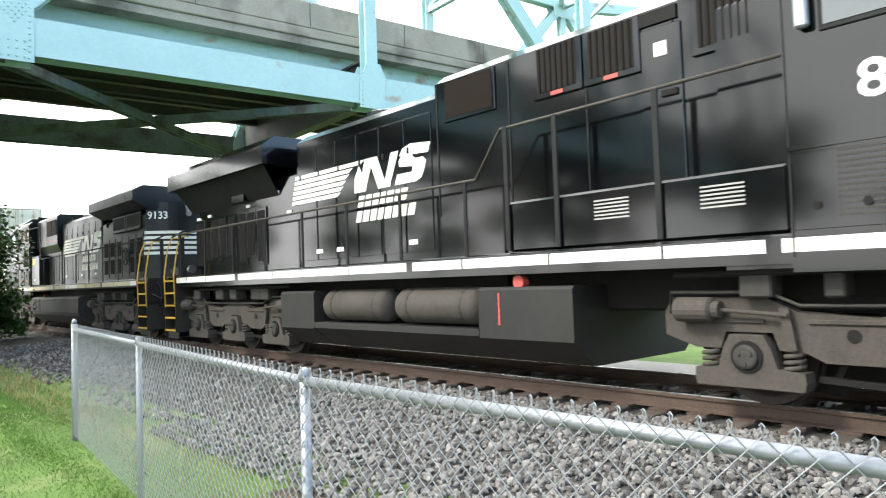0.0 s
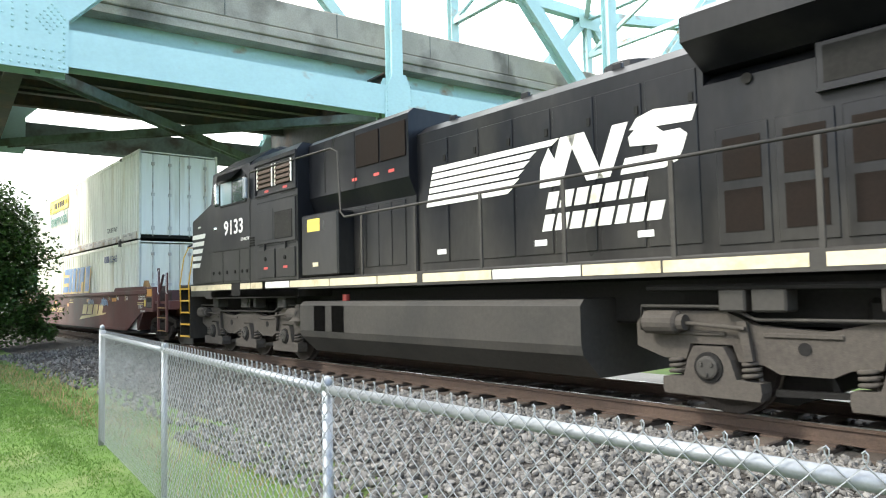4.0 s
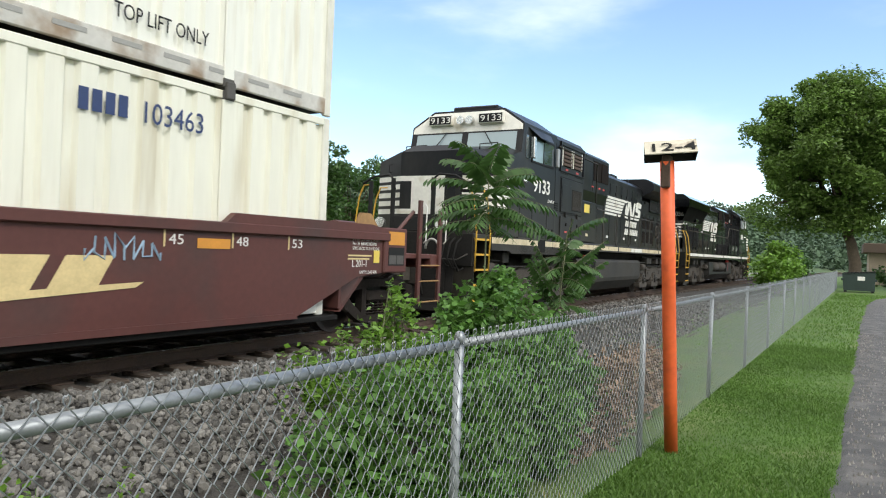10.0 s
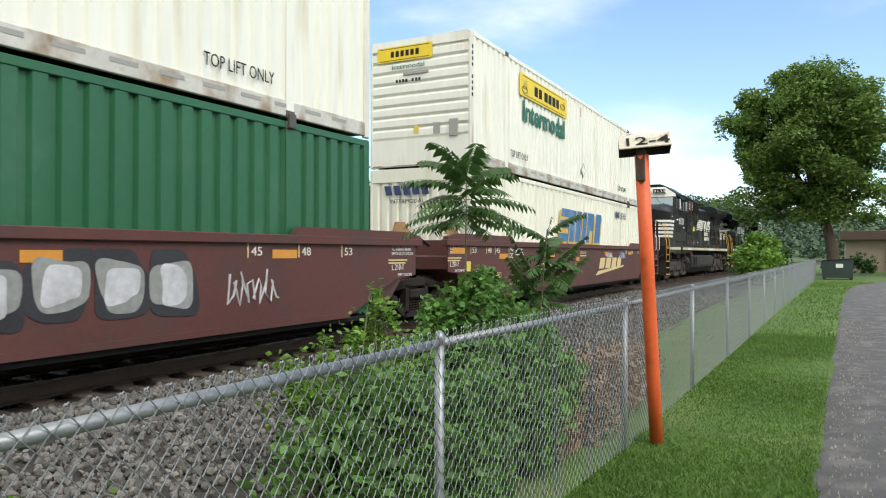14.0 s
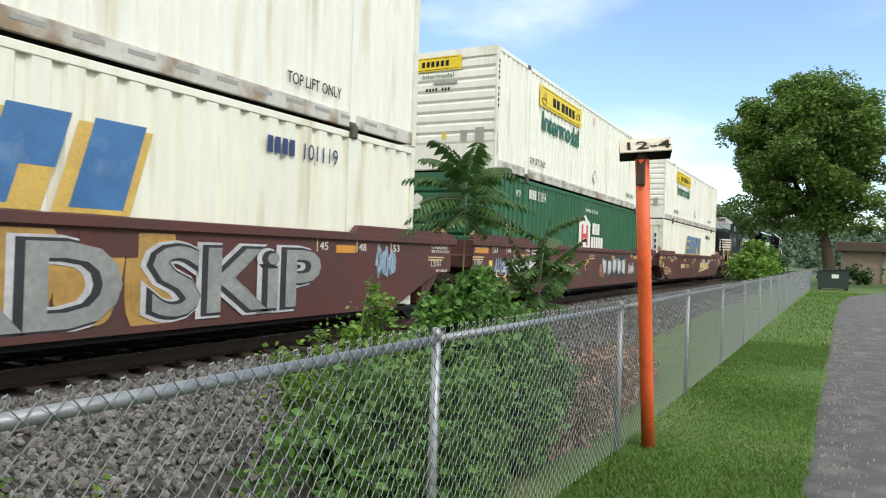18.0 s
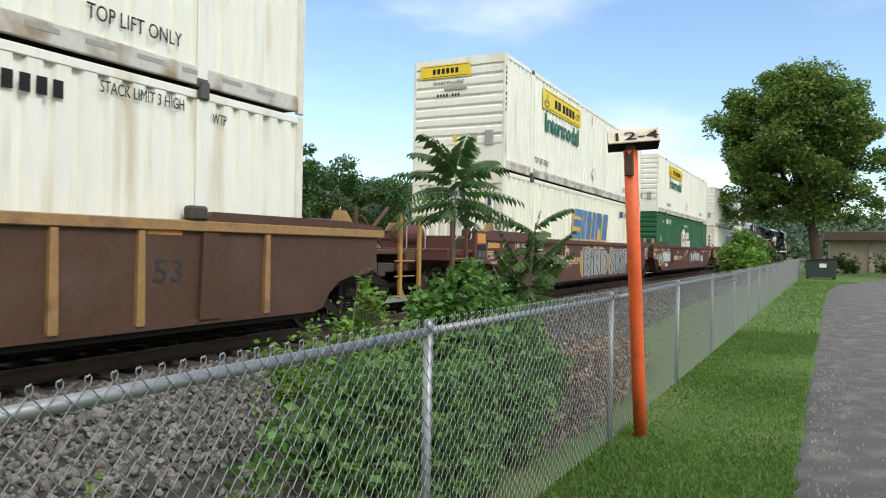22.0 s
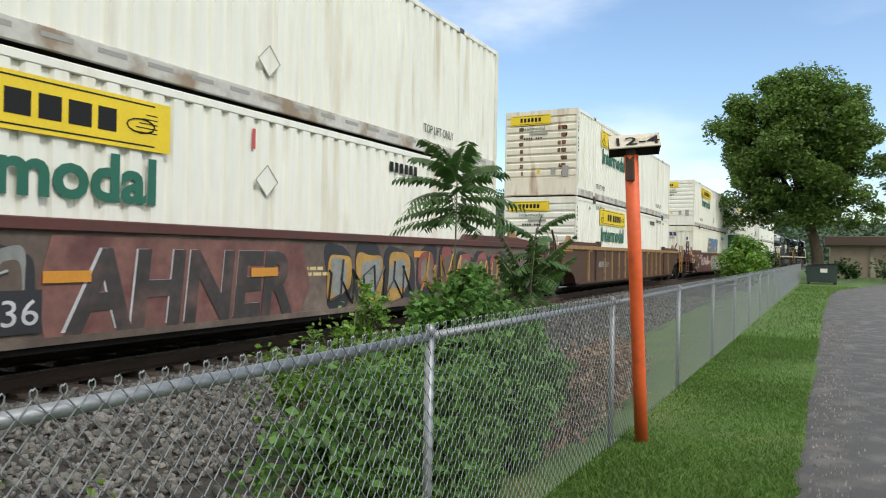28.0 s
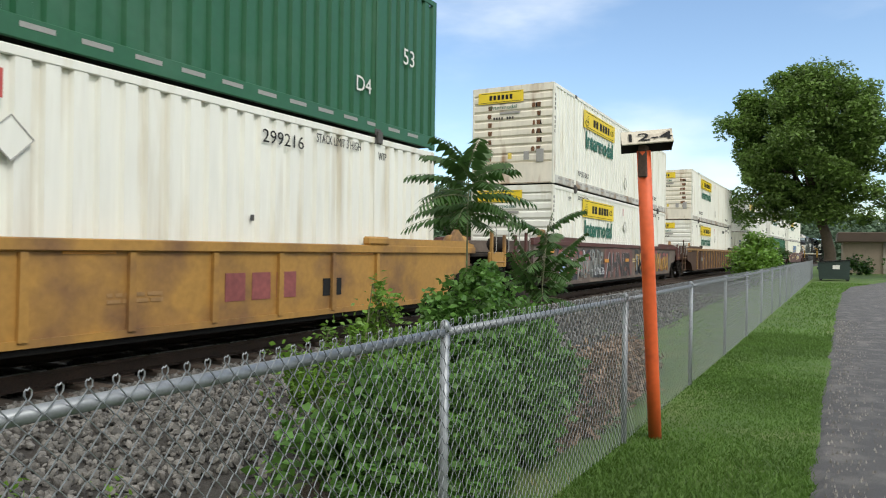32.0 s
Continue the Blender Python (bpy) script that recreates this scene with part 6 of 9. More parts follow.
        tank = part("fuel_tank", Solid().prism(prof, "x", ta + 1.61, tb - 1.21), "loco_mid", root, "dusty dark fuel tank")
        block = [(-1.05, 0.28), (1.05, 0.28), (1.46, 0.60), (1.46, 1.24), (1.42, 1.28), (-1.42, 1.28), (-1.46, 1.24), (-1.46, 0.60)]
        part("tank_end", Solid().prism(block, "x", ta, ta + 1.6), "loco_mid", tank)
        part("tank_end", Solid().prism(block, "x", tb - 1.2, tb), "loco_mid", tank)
        part("tank_back", Solid().prism([(-0.85, 0.724), (0.85, 0.724), (0.85, 1.45), (-0.85, 1.45)], "x", ta + 1.61, tb - 1.21), "dark", tank)
        for sd in (-1, 1):
            part("gauge", Solid().box(ta + 1.2, ta + 1.225, min(sd * 1.46, sd * 1.468), max(sd * 1.46, sd * 1.468), 0.78, 1.2), "red", tank, "red fuel gauge")
            for xa in (ta + 1.68, ta + 3.78):
                g = Solid().tube([(xa, sd * 1.18, 1.02), (xa + 0.08, sd * 1.18, 1.02), (xa + 0.14, sd * 1.18, 1.02), (xa + 1.76, sd * 1.18, 1.02), (xa + 1.84, sd * 1.18, 1.02), (xa + 1.95, sd * 1.18, 1.02)], [0.12, 0.23, 0.27, 0.27, 0.23, 0.12], 28)
                res = part("air_reservoir", g, "truck", root, "round air reservoir", smooth=True)
                for q in (0.3, 1.5):
                    part("strap", Solid().tube([(xa + q, sd * 1.18, 1.02), (xa + q + 0.06, sd * 1.18, 1.02)], 0.277, 18), "loco_dust", res)
            part("emergency_button", Solid().tube([(ta + 0.9, sd * 1.3, 1.34), (ta + 0.9, sd * 1.42, 1.34)], 0.09, 12), "red", root, "red cut-off button")
    # pipes and boxes under the sill
    rng = random.Random(5 if es else 6)
    for sd in (-1, 1):
        for xa, xb in ((1.0, 5.4), (13.6, 18.0)):
            part("conduit", Solid().tube([(xa, sd * 1.3, 1.38), (xb, sd * 1.3, 1.36)], 0.035, 6), "dark", root)
            for k in range(5):
                x = xa + rng.uniform(0, xb - xa)
                part("underfloor_box", Solid().box(x, x + rng.uniform(0.15, 0.4), min(sd * 1.05, sd * 1.32), max(sd * 1.05, sd * 1.32), 1.12, 1.36, 0.02), "loco_dust", root)
    loco_bogie(root, 2.75, -1 if es else 1)
    loco_bogie(root, L - 2.6, -1 if es else 1)
    ROLLING.append((root, s, es))
    return root


locomotive("locomotive", "dusty black road locomotive with white nose stripes and cream sill", False, 0.0)
locomotive("locomotive", "glossy black road locomotive with clean white sill stripe", True, 21.7 + 18.9)


# ---- containers ----
CL, CW, CH = 16.15, 1.295, 2.9
POST = 6.1


def corrugated(x0, x1, z0, z1, y, sd, pitch=0.31, depth=0.055):
    """A side wall of upright trapezoid ribs; sd: outward side."""
    g = Solid()
    n = max(1, int(round((x1 - x0) / pitch)))
    p = (x1 - x0) / n
    line = []
    for k in range(n):
        a = x0 + k * p
        line += [(a, 0), (a + 0.52 * p, 0), (a + 0.63 * p, 1), (a + 0.89 * p, 1)]
    line.append((x1, 0))
    # broad flats on the outer plane, narrow grooves set back
    v = []
    for x, o in line:
        yy = y - sd * depth * o
        v += [(x, yy, z0), (x, yy, z1)]
    f = [(2 * i, 2 * i + 2, 2 * i + 3, 2 * i + 1) if sd < 0 else (2 * i + 1, 2 * i + 3, 2 * i + 2, 2 * i) for i in range(len(line) - 1)]
    return g.add(v, f)


SHARED = {}


def shared(key, make, mat):
    if key not in SHARED:
        me = make().mesh(key[0])
        me.materials.append(M[mat])
        SHARED[key] = me
    return SHARED[key]


def container(label, coat, s, level, style, rust=0.0, seed=1):
    """A 53-foot container, doors towards +x, ribbed end wall towards -x. level: 0 in the well, 1 on top. style: its markings."""
    root = thing("shipping_container", label, "container", "containers on the train")
    rail = {"cont_green": "cont_green"}.get(coat, "cont_white" if level == 0 else "cont_rail")
    hx = CL / 2
    pitch = 0.36 if coat == "cont_cream" else 0.30

    def piece(name, key, make, mat, lab="", at=(0, 0, 0)):
        return part(name, shared((name, key, mat), make, mat), mat, root, lab, at)
    near = None
    for sd in (-1, 1):
        for key, a, b in (("mid", -POST + 0.09, POST - 0.09), ("tail", -hx + 0.14, -POST - 0.09), ("lead", POST + 0.09, hx - 0.14)):
            ob = piece("side_panel", (key, sd, pitch), lambda a=a, b=b, sd=sd: corrugated(a, b, 0.26, CH - 0.11, sd * (CW - 0.012), sd, pitch), coat, "ribbed side panel")
            if sd < 0 and key == "mid":
                near = ob
        y0, y1 = sorted((sd * (CW - 0.06), sd * CW))
        piece("top_rail", sd, lambda y0=y0, y1=y1: Solid().box(-hx + 0.1, hx - 0.1, y0, y1, CH - 0.11, CH - 0.005, 0.01), coat)
        br = piece("bottom_rail", sd, lambda y0=y0, y1=y1: Solid().box(-hx + 0.1, hx - 0.1, y0, y1, 0.03, 0.26, 0.01), rail, "grimy bottom rail")
        if sd < 0 and level == 1:
            for k in range(24):
                x = -hx + 0.6 + k * 0.64
                part("rail_slot", shared(("rail_slot", 0, "gutter"), lambda: Solid().box(-0.18, 0.18, -0.004, 0.0, 0, 0.055), "gutter"), "gutter", br, at=(x, -CW, 0.15))
        for x in (-POST, POST):
            piece("lift_post", sd, lambda y0=y0, y1=y1, sd=sd: Solid().box(-0.085, 0.085, y0 - (0.012 if sd < 0 else 0), y1 + (0.012 if sd > 0 else 0), 0.03, CH - 0.01, 0.012), coat, "flat lifting post", (x, 0, 0))
            for z in (0.0, CH - 0.125):
                piece("corner_casting", ("lift", sd), lambda sd=sd: Solid().box(-0.09, 0.09, min(sd * (CW - 0.15), sd * (CW + 0.018)), max(sd * (CW - 0.15), sd * (CW + 0.018)), 0, 0.12, 0.012), "casting", "dark steel casting", (x, 0, z + 0.002))
        for x, ex in ((-hx, 1), (hx, -1)):
            piece("corner_post", (sd, ex), lambda y0=y0, y1=y1, ex=ex: Solid().box(min(0, ex * 0.15), max(0, ex * 0.15), y0 - 0.004, y1 + 0.004, 0.0, CH, 0.015), coat if coat == "cont_green" else "cont_post", "", (x, 0, 0))
    piece("roof", 0, lambda: Solid().box(-hx + 0.1, hx - 0.1, -CW + 0.06, CW - 0.06, CH - 0.07, CH - 0.03), coat)
    piece("floor_pan", 0, lambda: Solid().box(-hx + 0.1, hx - 0.1, -CW + 0.06, CW - 0.06, 0.05, 0.2), "dark")
    # ribbed end wall, -x
    def end_wall():
        if coat == "cont_cream":
            line, y = [], -CW + 0.05
            while y < CW - 0.3:
                line += [(-hx + 0.02, y), (-hx + 0.02, y + 0.13), (-hx + 0.06, y + 0.16), (-hx + 0.06, y + 0.23)]
                y += 0.26
            line += [(-hx + 0.02, y), (-hx + 0.02, CW - 0.05), (-hx + 0.09, CW - 0.05), (-hx + 0.09, -CW + 0.05)]
            return Solid().prism(line, "z", 0.3, CH - 0.3)
        n = 8
        line = [(-hx, 0.02), (-hx, 0.62), (-hx + 0.05, 0.63)]
        for k in range(n):
            z = 0.64 + k * (CH - 0.87) / n
            line += [(-hx + 0.05, z), (-hx + 0.005, z + 0.05), (-hx + 0.005, z + 0.19), (-hx + 0.05, z + 0.24)]
        line += [(-hx + 0.05, CH - 0.22), (-hx, CH - 0.21), (-hx, CH), (-hx + 0.08, CH), (-hx + 0.08, 0.02)]
        return Solid().prism(line, "y", -CW + 0.05, CW - 0.05)
    if coat == "cont_cream":
        for za, zb in ((0.02, 0.3), (CH - 0.3, CH)):
            piece("end_header", za, lambda za=za, zb=zb: Solid().box(-hx, -hx + 0.1, -CW + 0.05, CW - 0.05, za, zb), coat)
    ew = piece("end_wall", coat, end_wall, "cont_rusty" if rust >= 0.4 else coat, "ribbed end wall")
    # doors, +x
    for sd in (-1, 1):
        d = piece("door", sd, lambda sd=sd: Solid().box(hx - 0.06, hx - 0.02, min(sd * 0.01, sd * (CW - 0.08)), max(sd * 0.01, sd * (CW - 0.08)), 0.15, CH - 0.12, 0.01), coat, "door leaf")
        for q in (0.32, 0.86):
            y = sd * q
            part("lock_rod", shared(("lock_rod", 0, "cont_rail"), lambda: Solid().drum((0, 0, 0.1), "z", 0.019, CH - 0.2, 8).box(-0.02, 0.03, -0.05, 0.05, 0.3, 0.42).box(-0.02, 0.03, -0.05, 0.05, 1.4, 1.5).box(-0.02, 0.03, -0.05, 0.05, 2.4, 2.5), "cont_rail"), "cont_rail", d, "upright lock rod", (hx + 0.01, y, 0))
        part("rust_patch", Solid().box(hx - 0.019, hx - 0.0165, sd * 0.95 - 0.12, sd * 0.95 + 0.12, 0.9, 1.9), "cont_rust", d, "rust streak") if rust > 0.4 and sd > 0 else None
    rng = random.Random(seed)
    yb = -CW - 0.0165
    xe = -hx - 0.003

    def soot_streaks():
        rng = random.Random(seed * 5 + 2)
        for yc, mat, wide, lab in ((-0.82, "dark", 0.085, "black soot streak"), (-0.66, "cont_rust", 0.05, "brown rust streak"), (0.72, "cont_rust", 0.055, "brown rust streak")):
            for k in range(1, 7):
                z = 0.64 + k * (CH - 0.87) / 8
                if yc == -0.66 and k in (2, 5):
                    continue
                a, b, c = (rng.uniform(0.5, 1.2) * wide for _ in range(3))
                sh = rng.uniform(-0.03, 0.03)
                y = yc + sh
                pts = [(y - a, z + 0.052), (y + a * 0.8, z + 0.05), (y + b, z + 0.12), (y + c * 0.7, z + 0.188), (y - c, z + 0.187), (y - b * 1.1, z + 0.13)]
                part("soot_streak", Solid().prism(pts, "x", -hx + 0.0015, -hx + 0.006), mat, ew, lab)

    def rust_streaks(count):
        for k in range(count):
            y, w = (-0.82 if k % 2 == 0 else 0.7) + rng.uniform(-0.06, 0.06), rng.uniform(0.02, 0.05)
            for j in range(7):
                z = 0.70 + j * 0.254
                side_a, side_b = w * rng.uniform(0.4, 1.2), w * rng.uniform(0.4, 1.2)
                pts = [(y - side_a, z), (y + side_b, z), (y + side_b * 1.3, z + 0.13), (y - side_a * 1.3, z + 0.13)]
                part("rust_streak", Solid().prism(pts, "x", xe - 0.001, xe + 0.006), "cont_rust", ew, "brown rust streak")

    def diamond(x, z, r):
        part("placard", Solid().prism([(x, z - r), (x + r, z), (x, z + r), (x - r, z)], "y", yb - 0.004, yb), "cont_white" if coat != "cont_green" else "white_ink", near, "empty placard frame")
        for a, b in (((x, z - r), (x + r, z)), ((x + r, z), (x, z + r)), ((x, z + r), (x - r, z)), ((x - r, z), (x, z - r))):
            part("placard_edge", Solid().tube([(a[0], yb - 0.006, a[1]), (b[0], yb - 0.006, b[1])], 0.008, 4), "gutter", near)

    def words(text, x, z, size, mat="black_ink", width=None, bold=0.0):
        lettering("marking", text, size, mat, near, (x, yb - 0.002, z), width=width, bold=bold)

    def ends(text, y, z, size, mat="black_ink", width=None):
        lettering("marking", text, size, mat, ew, (xe - 0.004, y, z), turn=(90, 0, -90), width=width)

    def banner(x0, z0, w, h, host, on_end=False, y0=0):
        if not on_end:
            b = part("banner", Solid().prism([(x0, z0), (x0 + w, z0), (x0 + w, z0 + h), (x0, z0 + h)], "y", yb - 0.004, yb), "banner", host, "yellow painted banner")
            e = 0.03 * h
            for zz in (z0 + 0.08 * h, z0 + 0.9 * h):
                part("banner_line", Solid().box(x0 + 0.06 * w, x0 + 0.94 * w, yb - 0.007, yb - 0.004, zz, zz + e), "black_ink", b)
            for k, xx in enumerate((0.05, 0.86)):
                for j in range(5):
                    zz = z0 + h * (0.35 + 0.09 * j)
                    q = x0 + w * xx
                    part("banner_line", Solid().box(q + 0.012 * w * j, q + w * 0.09, yb - 0.007, yb - 0.004, zz, zz + e * 0.7), "black_ink", b)
                part("banner_curl", Solid().tube([(x0 + w * (0.09 + 0.80 * k) + 0.05 * w * math.cos(t / 6 * math.pi), yb - 0.007, z0 + h * (0.30 + 0.18 * k) + 0.14 * h * math.sin(t / 6 * math.pi)) for t in range(13)], 0.01 * h + 0.004, 4), "black_ink", b)
            blocks("banner_block", b, "black_ink", x0 + 0.28 * w, z0 + 0.27 * h, (0.065 * w, 0.065 * w, -0.01 * w, 0.07 * w, 0.065 * w, 0.07 * w, 0.06 * w), 0.44 * h, yb - 0.0045, 0.0, 0.02 * w)
        else:
            b = part("banner", Solid().prism([(y0, z0), (y0 + w, z0), (y0 + w, z0 + h), (y0, z0 + h)], "x", xe - 0.004, xe), "banner", host, "yellow painted banner")
            for k in range(6):
                a = y0 + w * (0.24 + 0.09 * k)
                part("banner_block", Solid().box(xe - 0.007, xe - 0.004, a, a + w * 0.06, z0 + 0.3 * h, z0 + 0.7 * h), "black_ink", b)
            for zz in (0.08, 0.88):
                part("banner_line", Solid().box(xe - 0.007, xe - 0.004, y0 + 0.05 * w, y0 + 0.95 * w, z0 + zz * h, z0 + (zz + 0.04) * h), "black_ink", b)

    def blue_mark(x, z, w, h, mat, edge=None):
        ws = [w * q for q in (0.2, 0.25, 0.085, 0.16, 0.2)]
        if edge:
            blocks("name_shadow", near, edge, x - 0.02 * w, z - 0.06 * h, ws, h, yb - 0.001, 0.28, w * 0.025, label="gold shadow block")
        x1 = x
        for k, q in enumerate(ws):
            if k == 0:
                for zz, xx in ((0, 0), (0.4, 0.02), (0.76, 0.04)):
                    part("name_block", Solid().prism(slanted(x1 + xx * w + 0.28 * zz * h * 0.6, z + zz * h, q, 0.25 * h, 0.28), "y", yb - 0.007, yb - 0.003), mat, near, "blue name block")
            elif k == 4:
                part("name_block", Solid().prism(slanted(x1 + 0.1 * q, z, q * 0.7, h, 0.28), "y", yb - 0.007, yb - 0.003), mat, near)
            elif k == 1:
                for j in range(2):
                    part("name_block", Solid().prism(slanted(x1 + j * q * 0.5, z, q * 0.42, h, 0.28), "y", yb - 0.007, yb - 0.003), mat, near)
            elif k == 3:
                part("name_block", Solid().prism(slanted(x1, z, q * 0.42, h, 0.28), "y", yb - 0.007, yb - 0.003), mat, near)
                part("name_block", Solid().prism(slanted(x1 + 0.28 * 0.4 * h + q * 0.42, z + 0.4 * h, q * 0.5, 0.6 * h, 0.28), "y", yb - 0.007, yb - 0.003), mat, near)
            else:
                part("name_block", Solid().prism(slanted(x1, z, q, h, 0.28), "y", yb - 0.007, yb - 0.003), mat, near)
            x1 += q + w * 0.025
    if style == "banner":
        bx = -5.32
        bz = 2.04 if level == 1 else 2.1
        banner(bx, bz, 3.74, 0.57, near)
        words("Intermodal", bx + 0.22, bz - 0.60, 0.72, "green_ink", 3.3, 0.022)
        if level == 1:
            words("TOP LIFT ONLY", -5.9, 0.42, 0.24, width=1.18)
            words("TOP LIFT ONLY", 4.5, 0.42, 0.24, width=1.25)
        else:
            words("STACK LIMIT 3 HIGH", -5.8, 2.6, 0.19, width=1.13)
            words("STACK LIMIT 3 HIGH", 4.67, 2.6, 0.19, width=1.13)
            words("WTP", 6.26, 2.52, 0.19, width=0.24)
            words("WTP", -6.75, 2.52, 0.19, width=0.24)
            for k in range(6):
                part("code_bar", Solid().box(3.3 + k * 0.17, 3.41 + k * 0.17, yb - 0.004, yb, 2.44, 2.62), "black_ink", near)
        banner(0, 2.42, 1.45, 0.34, ew, True, -0.35)
        ends("Intermodal", 0.72, 2.24, 0.16, "green_ink", 0.85)
        diamond(0.1, 0.7 if level else 1.95, 0.22)
        part("red_strip", Solid().box(-0.2, -0.14, yb - 0.004, yb, 2.36, 2.64), "red", near, "red strip")
        for k in range(9):
            part("code_bar", Solid().box(-hx + 0.045, -hx + 0.105, -CW - 0.008, -CW - 0.003, 2.5 - k * 0.13, 2.58 - k * 0.13), "black_ink", root, "upright code bar") if k != 4 else None
        for k in range(8):
            part("code_bar", Solid().box(xe - 0.004, xe, 0.55 - k * 0.085, 0.60 - k * 0.085, 1.93, 2.0), "black_ink", ew) if k != 4 else None
        part("latch_bar", Solid().box(xe - 0.02, xe + 0.01, -0.25, 0.4, 2.08, 2.15, 0.006), "gutter", ew, "grey latch bar")
        part("document_box", Solid().box(xe - 0.03, xe, -1.0, -0.78, 0.62, 1.0, 0.01), "gutter", ew)
        part("label_plate", Solid().box(xe - 0.004, xe, -0.55, -0.38, 0.7, 0.95), "gutter", ew)
        part("label_plate", Solid().box(xe - 0.004, xe, 0.0, 0.12, 0.75, 0.92), "plate", ew)
    elif style == "slanted_blue":
        blue_mark(-2.36, 1.34, 4.5, 0.96, "blue_ink", "gold_ink")
        words("103463" if seed == 1 else "101119", 4.86, 2.3, 0.34, "navy_ink", 0.8)
        for k in range(4):
            part("code_bar", Solid().box(4.15 + k * 0.15, 4.26 + k * 0.15, yb - 0.004, yb, 2.31, 2.54), "navy_ink", near)
        for k in range(5):
            part("name_block", Solid().prism([(0.85 - k * 0.24, 2.3), (0.68 - k * 0.24, 2.3), (0.73 - k * 0.24, 2.52), (0.90 - k * 0.24, 2.52)], "x", xe - 0.005, xe), "navy_ink", ew, "navy name block")
        ends("INTERMODAL", 0.75, 2.12, 0.13, "black_ink", 0.9)
        for k in range(4):
            part("code_bar", Solid().box(xe - 0.005, xe, -0.98, -0.88, 1.2 + k * 0.28, 1.38 + k * 0.28), "navy_ink", ew, "upright code bar")
    elif style == "crest":
        words("512654", -5.22, 2.42, 0.36, "white_ink", 0.62)
        words("WTP", -6.77, 2.42, 0.24, "white_ink", 0.32)
        for k in range(4):
            part("code_bar", Solid().box(-5.85 + k * 0.14, -5.76 + k * 0.14, yb - 0.004, yb, 2.43, 2.67), "white_ink", near)
        words("WARNING HIGH CUBE", -0.8, 2.42, 0.16, "white_ink", 1.45)
        words("53'", -7.32, 1.5, 0.36, "white_ink", 0.36)
        sh = part("crest", Solid().prism([(-1.45, 1.25), (-0.2, 1.25), (-0.2, 2.04), (-0.82, 2.32), (-1.45, 2.04)], "y", yb - 0.004, yb), "white_ink", near, "white house-shaped crest")
        for a, b, c, d in ((-1.18, -1.0, 1.33, 2.0), (-0.66, -0.48, 1.33, 2.0), (-1.0, -0.66, 1.56, 1.72)):
            part("crest_bar", Solid().box(a, b, yb - 0.007, yb - 0.004, c, d), "red", sh, "red crest bar")
        blocks("name_block", near, "white_ink", 0.05, 1.72, (0.26, 0.2, 0.26), 0.38, yb, 0.0, 0.06)
        blocks("name_block", near, "white_ink", -0.08, 1.24, (0.28, 0.2, 0.24, 0.24, 0.26), 0.40, yb, 0.0, 0.05)
        ends("53", 0.0, 1.15, 0.24, "white_ink")
        ends("WARNING HIGH CUBE", 0.55, 1.55, 0.12, "white_ink", 0.9)
        part("crest", Solid().prism([(0.9, 2.0), (0.6, 2.0), (0.6, 2.3), (0.75, 2.4), (0.9, 2.3)], "x", xe - 0.004, xe), "white_ink", ew)
    elif style == "green_top":
        words("53", 6.84, 1.42, 0.42, "white_ink")
        words("D4", 5.42, 0.66, 0.36, "white_ink")
    elif style == "plain":
        words("299216", 3.3, 2.44, 0.26, width=0.85)
        words("WTP", 6.1, 2.52, 0.19, width=0.24)
        words("STACK LIMIT 3 HIGH", 4.45, 2.6, 0.19, width=1.13)
        diamond(-0.05, 2.0, 0.22)
        part("red_strip", Solid().box(-0.2, -0.13, yb - 0.004, yb, 2.36, 2.64), "red", near, "red strip")
        for x, z in ((3.1, 1.35), (-2.2, 2.1)):
            part("latch_box", Solid().box(x, x + 0.05, yb - 0.02, yb, z, z + 0.08), "casting", near)
    if rust >= 0.4:
        rust_streaks(int(1 + rust * 4))
        if rust >= 0.5:
            soot_streaks()
    if rust > 0:
        # rust creeping up from the bottom edge of the end wall
        n = 14
        up = [(CW - 0.08 - k * (2 * CW - 0.16) / n, 0.036 + rng.uniform(0.0, 0.02)) for k in range(n + 1)]
        part("rust_patch", Solid().prism([(-CW + 0.08, 0.03), (CW - 0.08, 0.03)] + up, "x", xe - 0.002, xe + 0.002), "rust_stain", ew, "brown rust along the bottom")
    if level == 1:
        for x in (-POST, POST):
            part("lock_cone", shared(("lock_cone", 0, "casting"), lambda: Solid().box(-0.07, 0.07, -0.06, 0.0, -0.14, 0.07, 0.01), "casting"), "casting", root, "dark connecting lock", (x, -CW - 0.005, 0.0))
    ROLLING.append((root, s, False))
    LIFT[root.name] = 0.36 + level * (CH + 0.03)
    return root


LIFT = {}


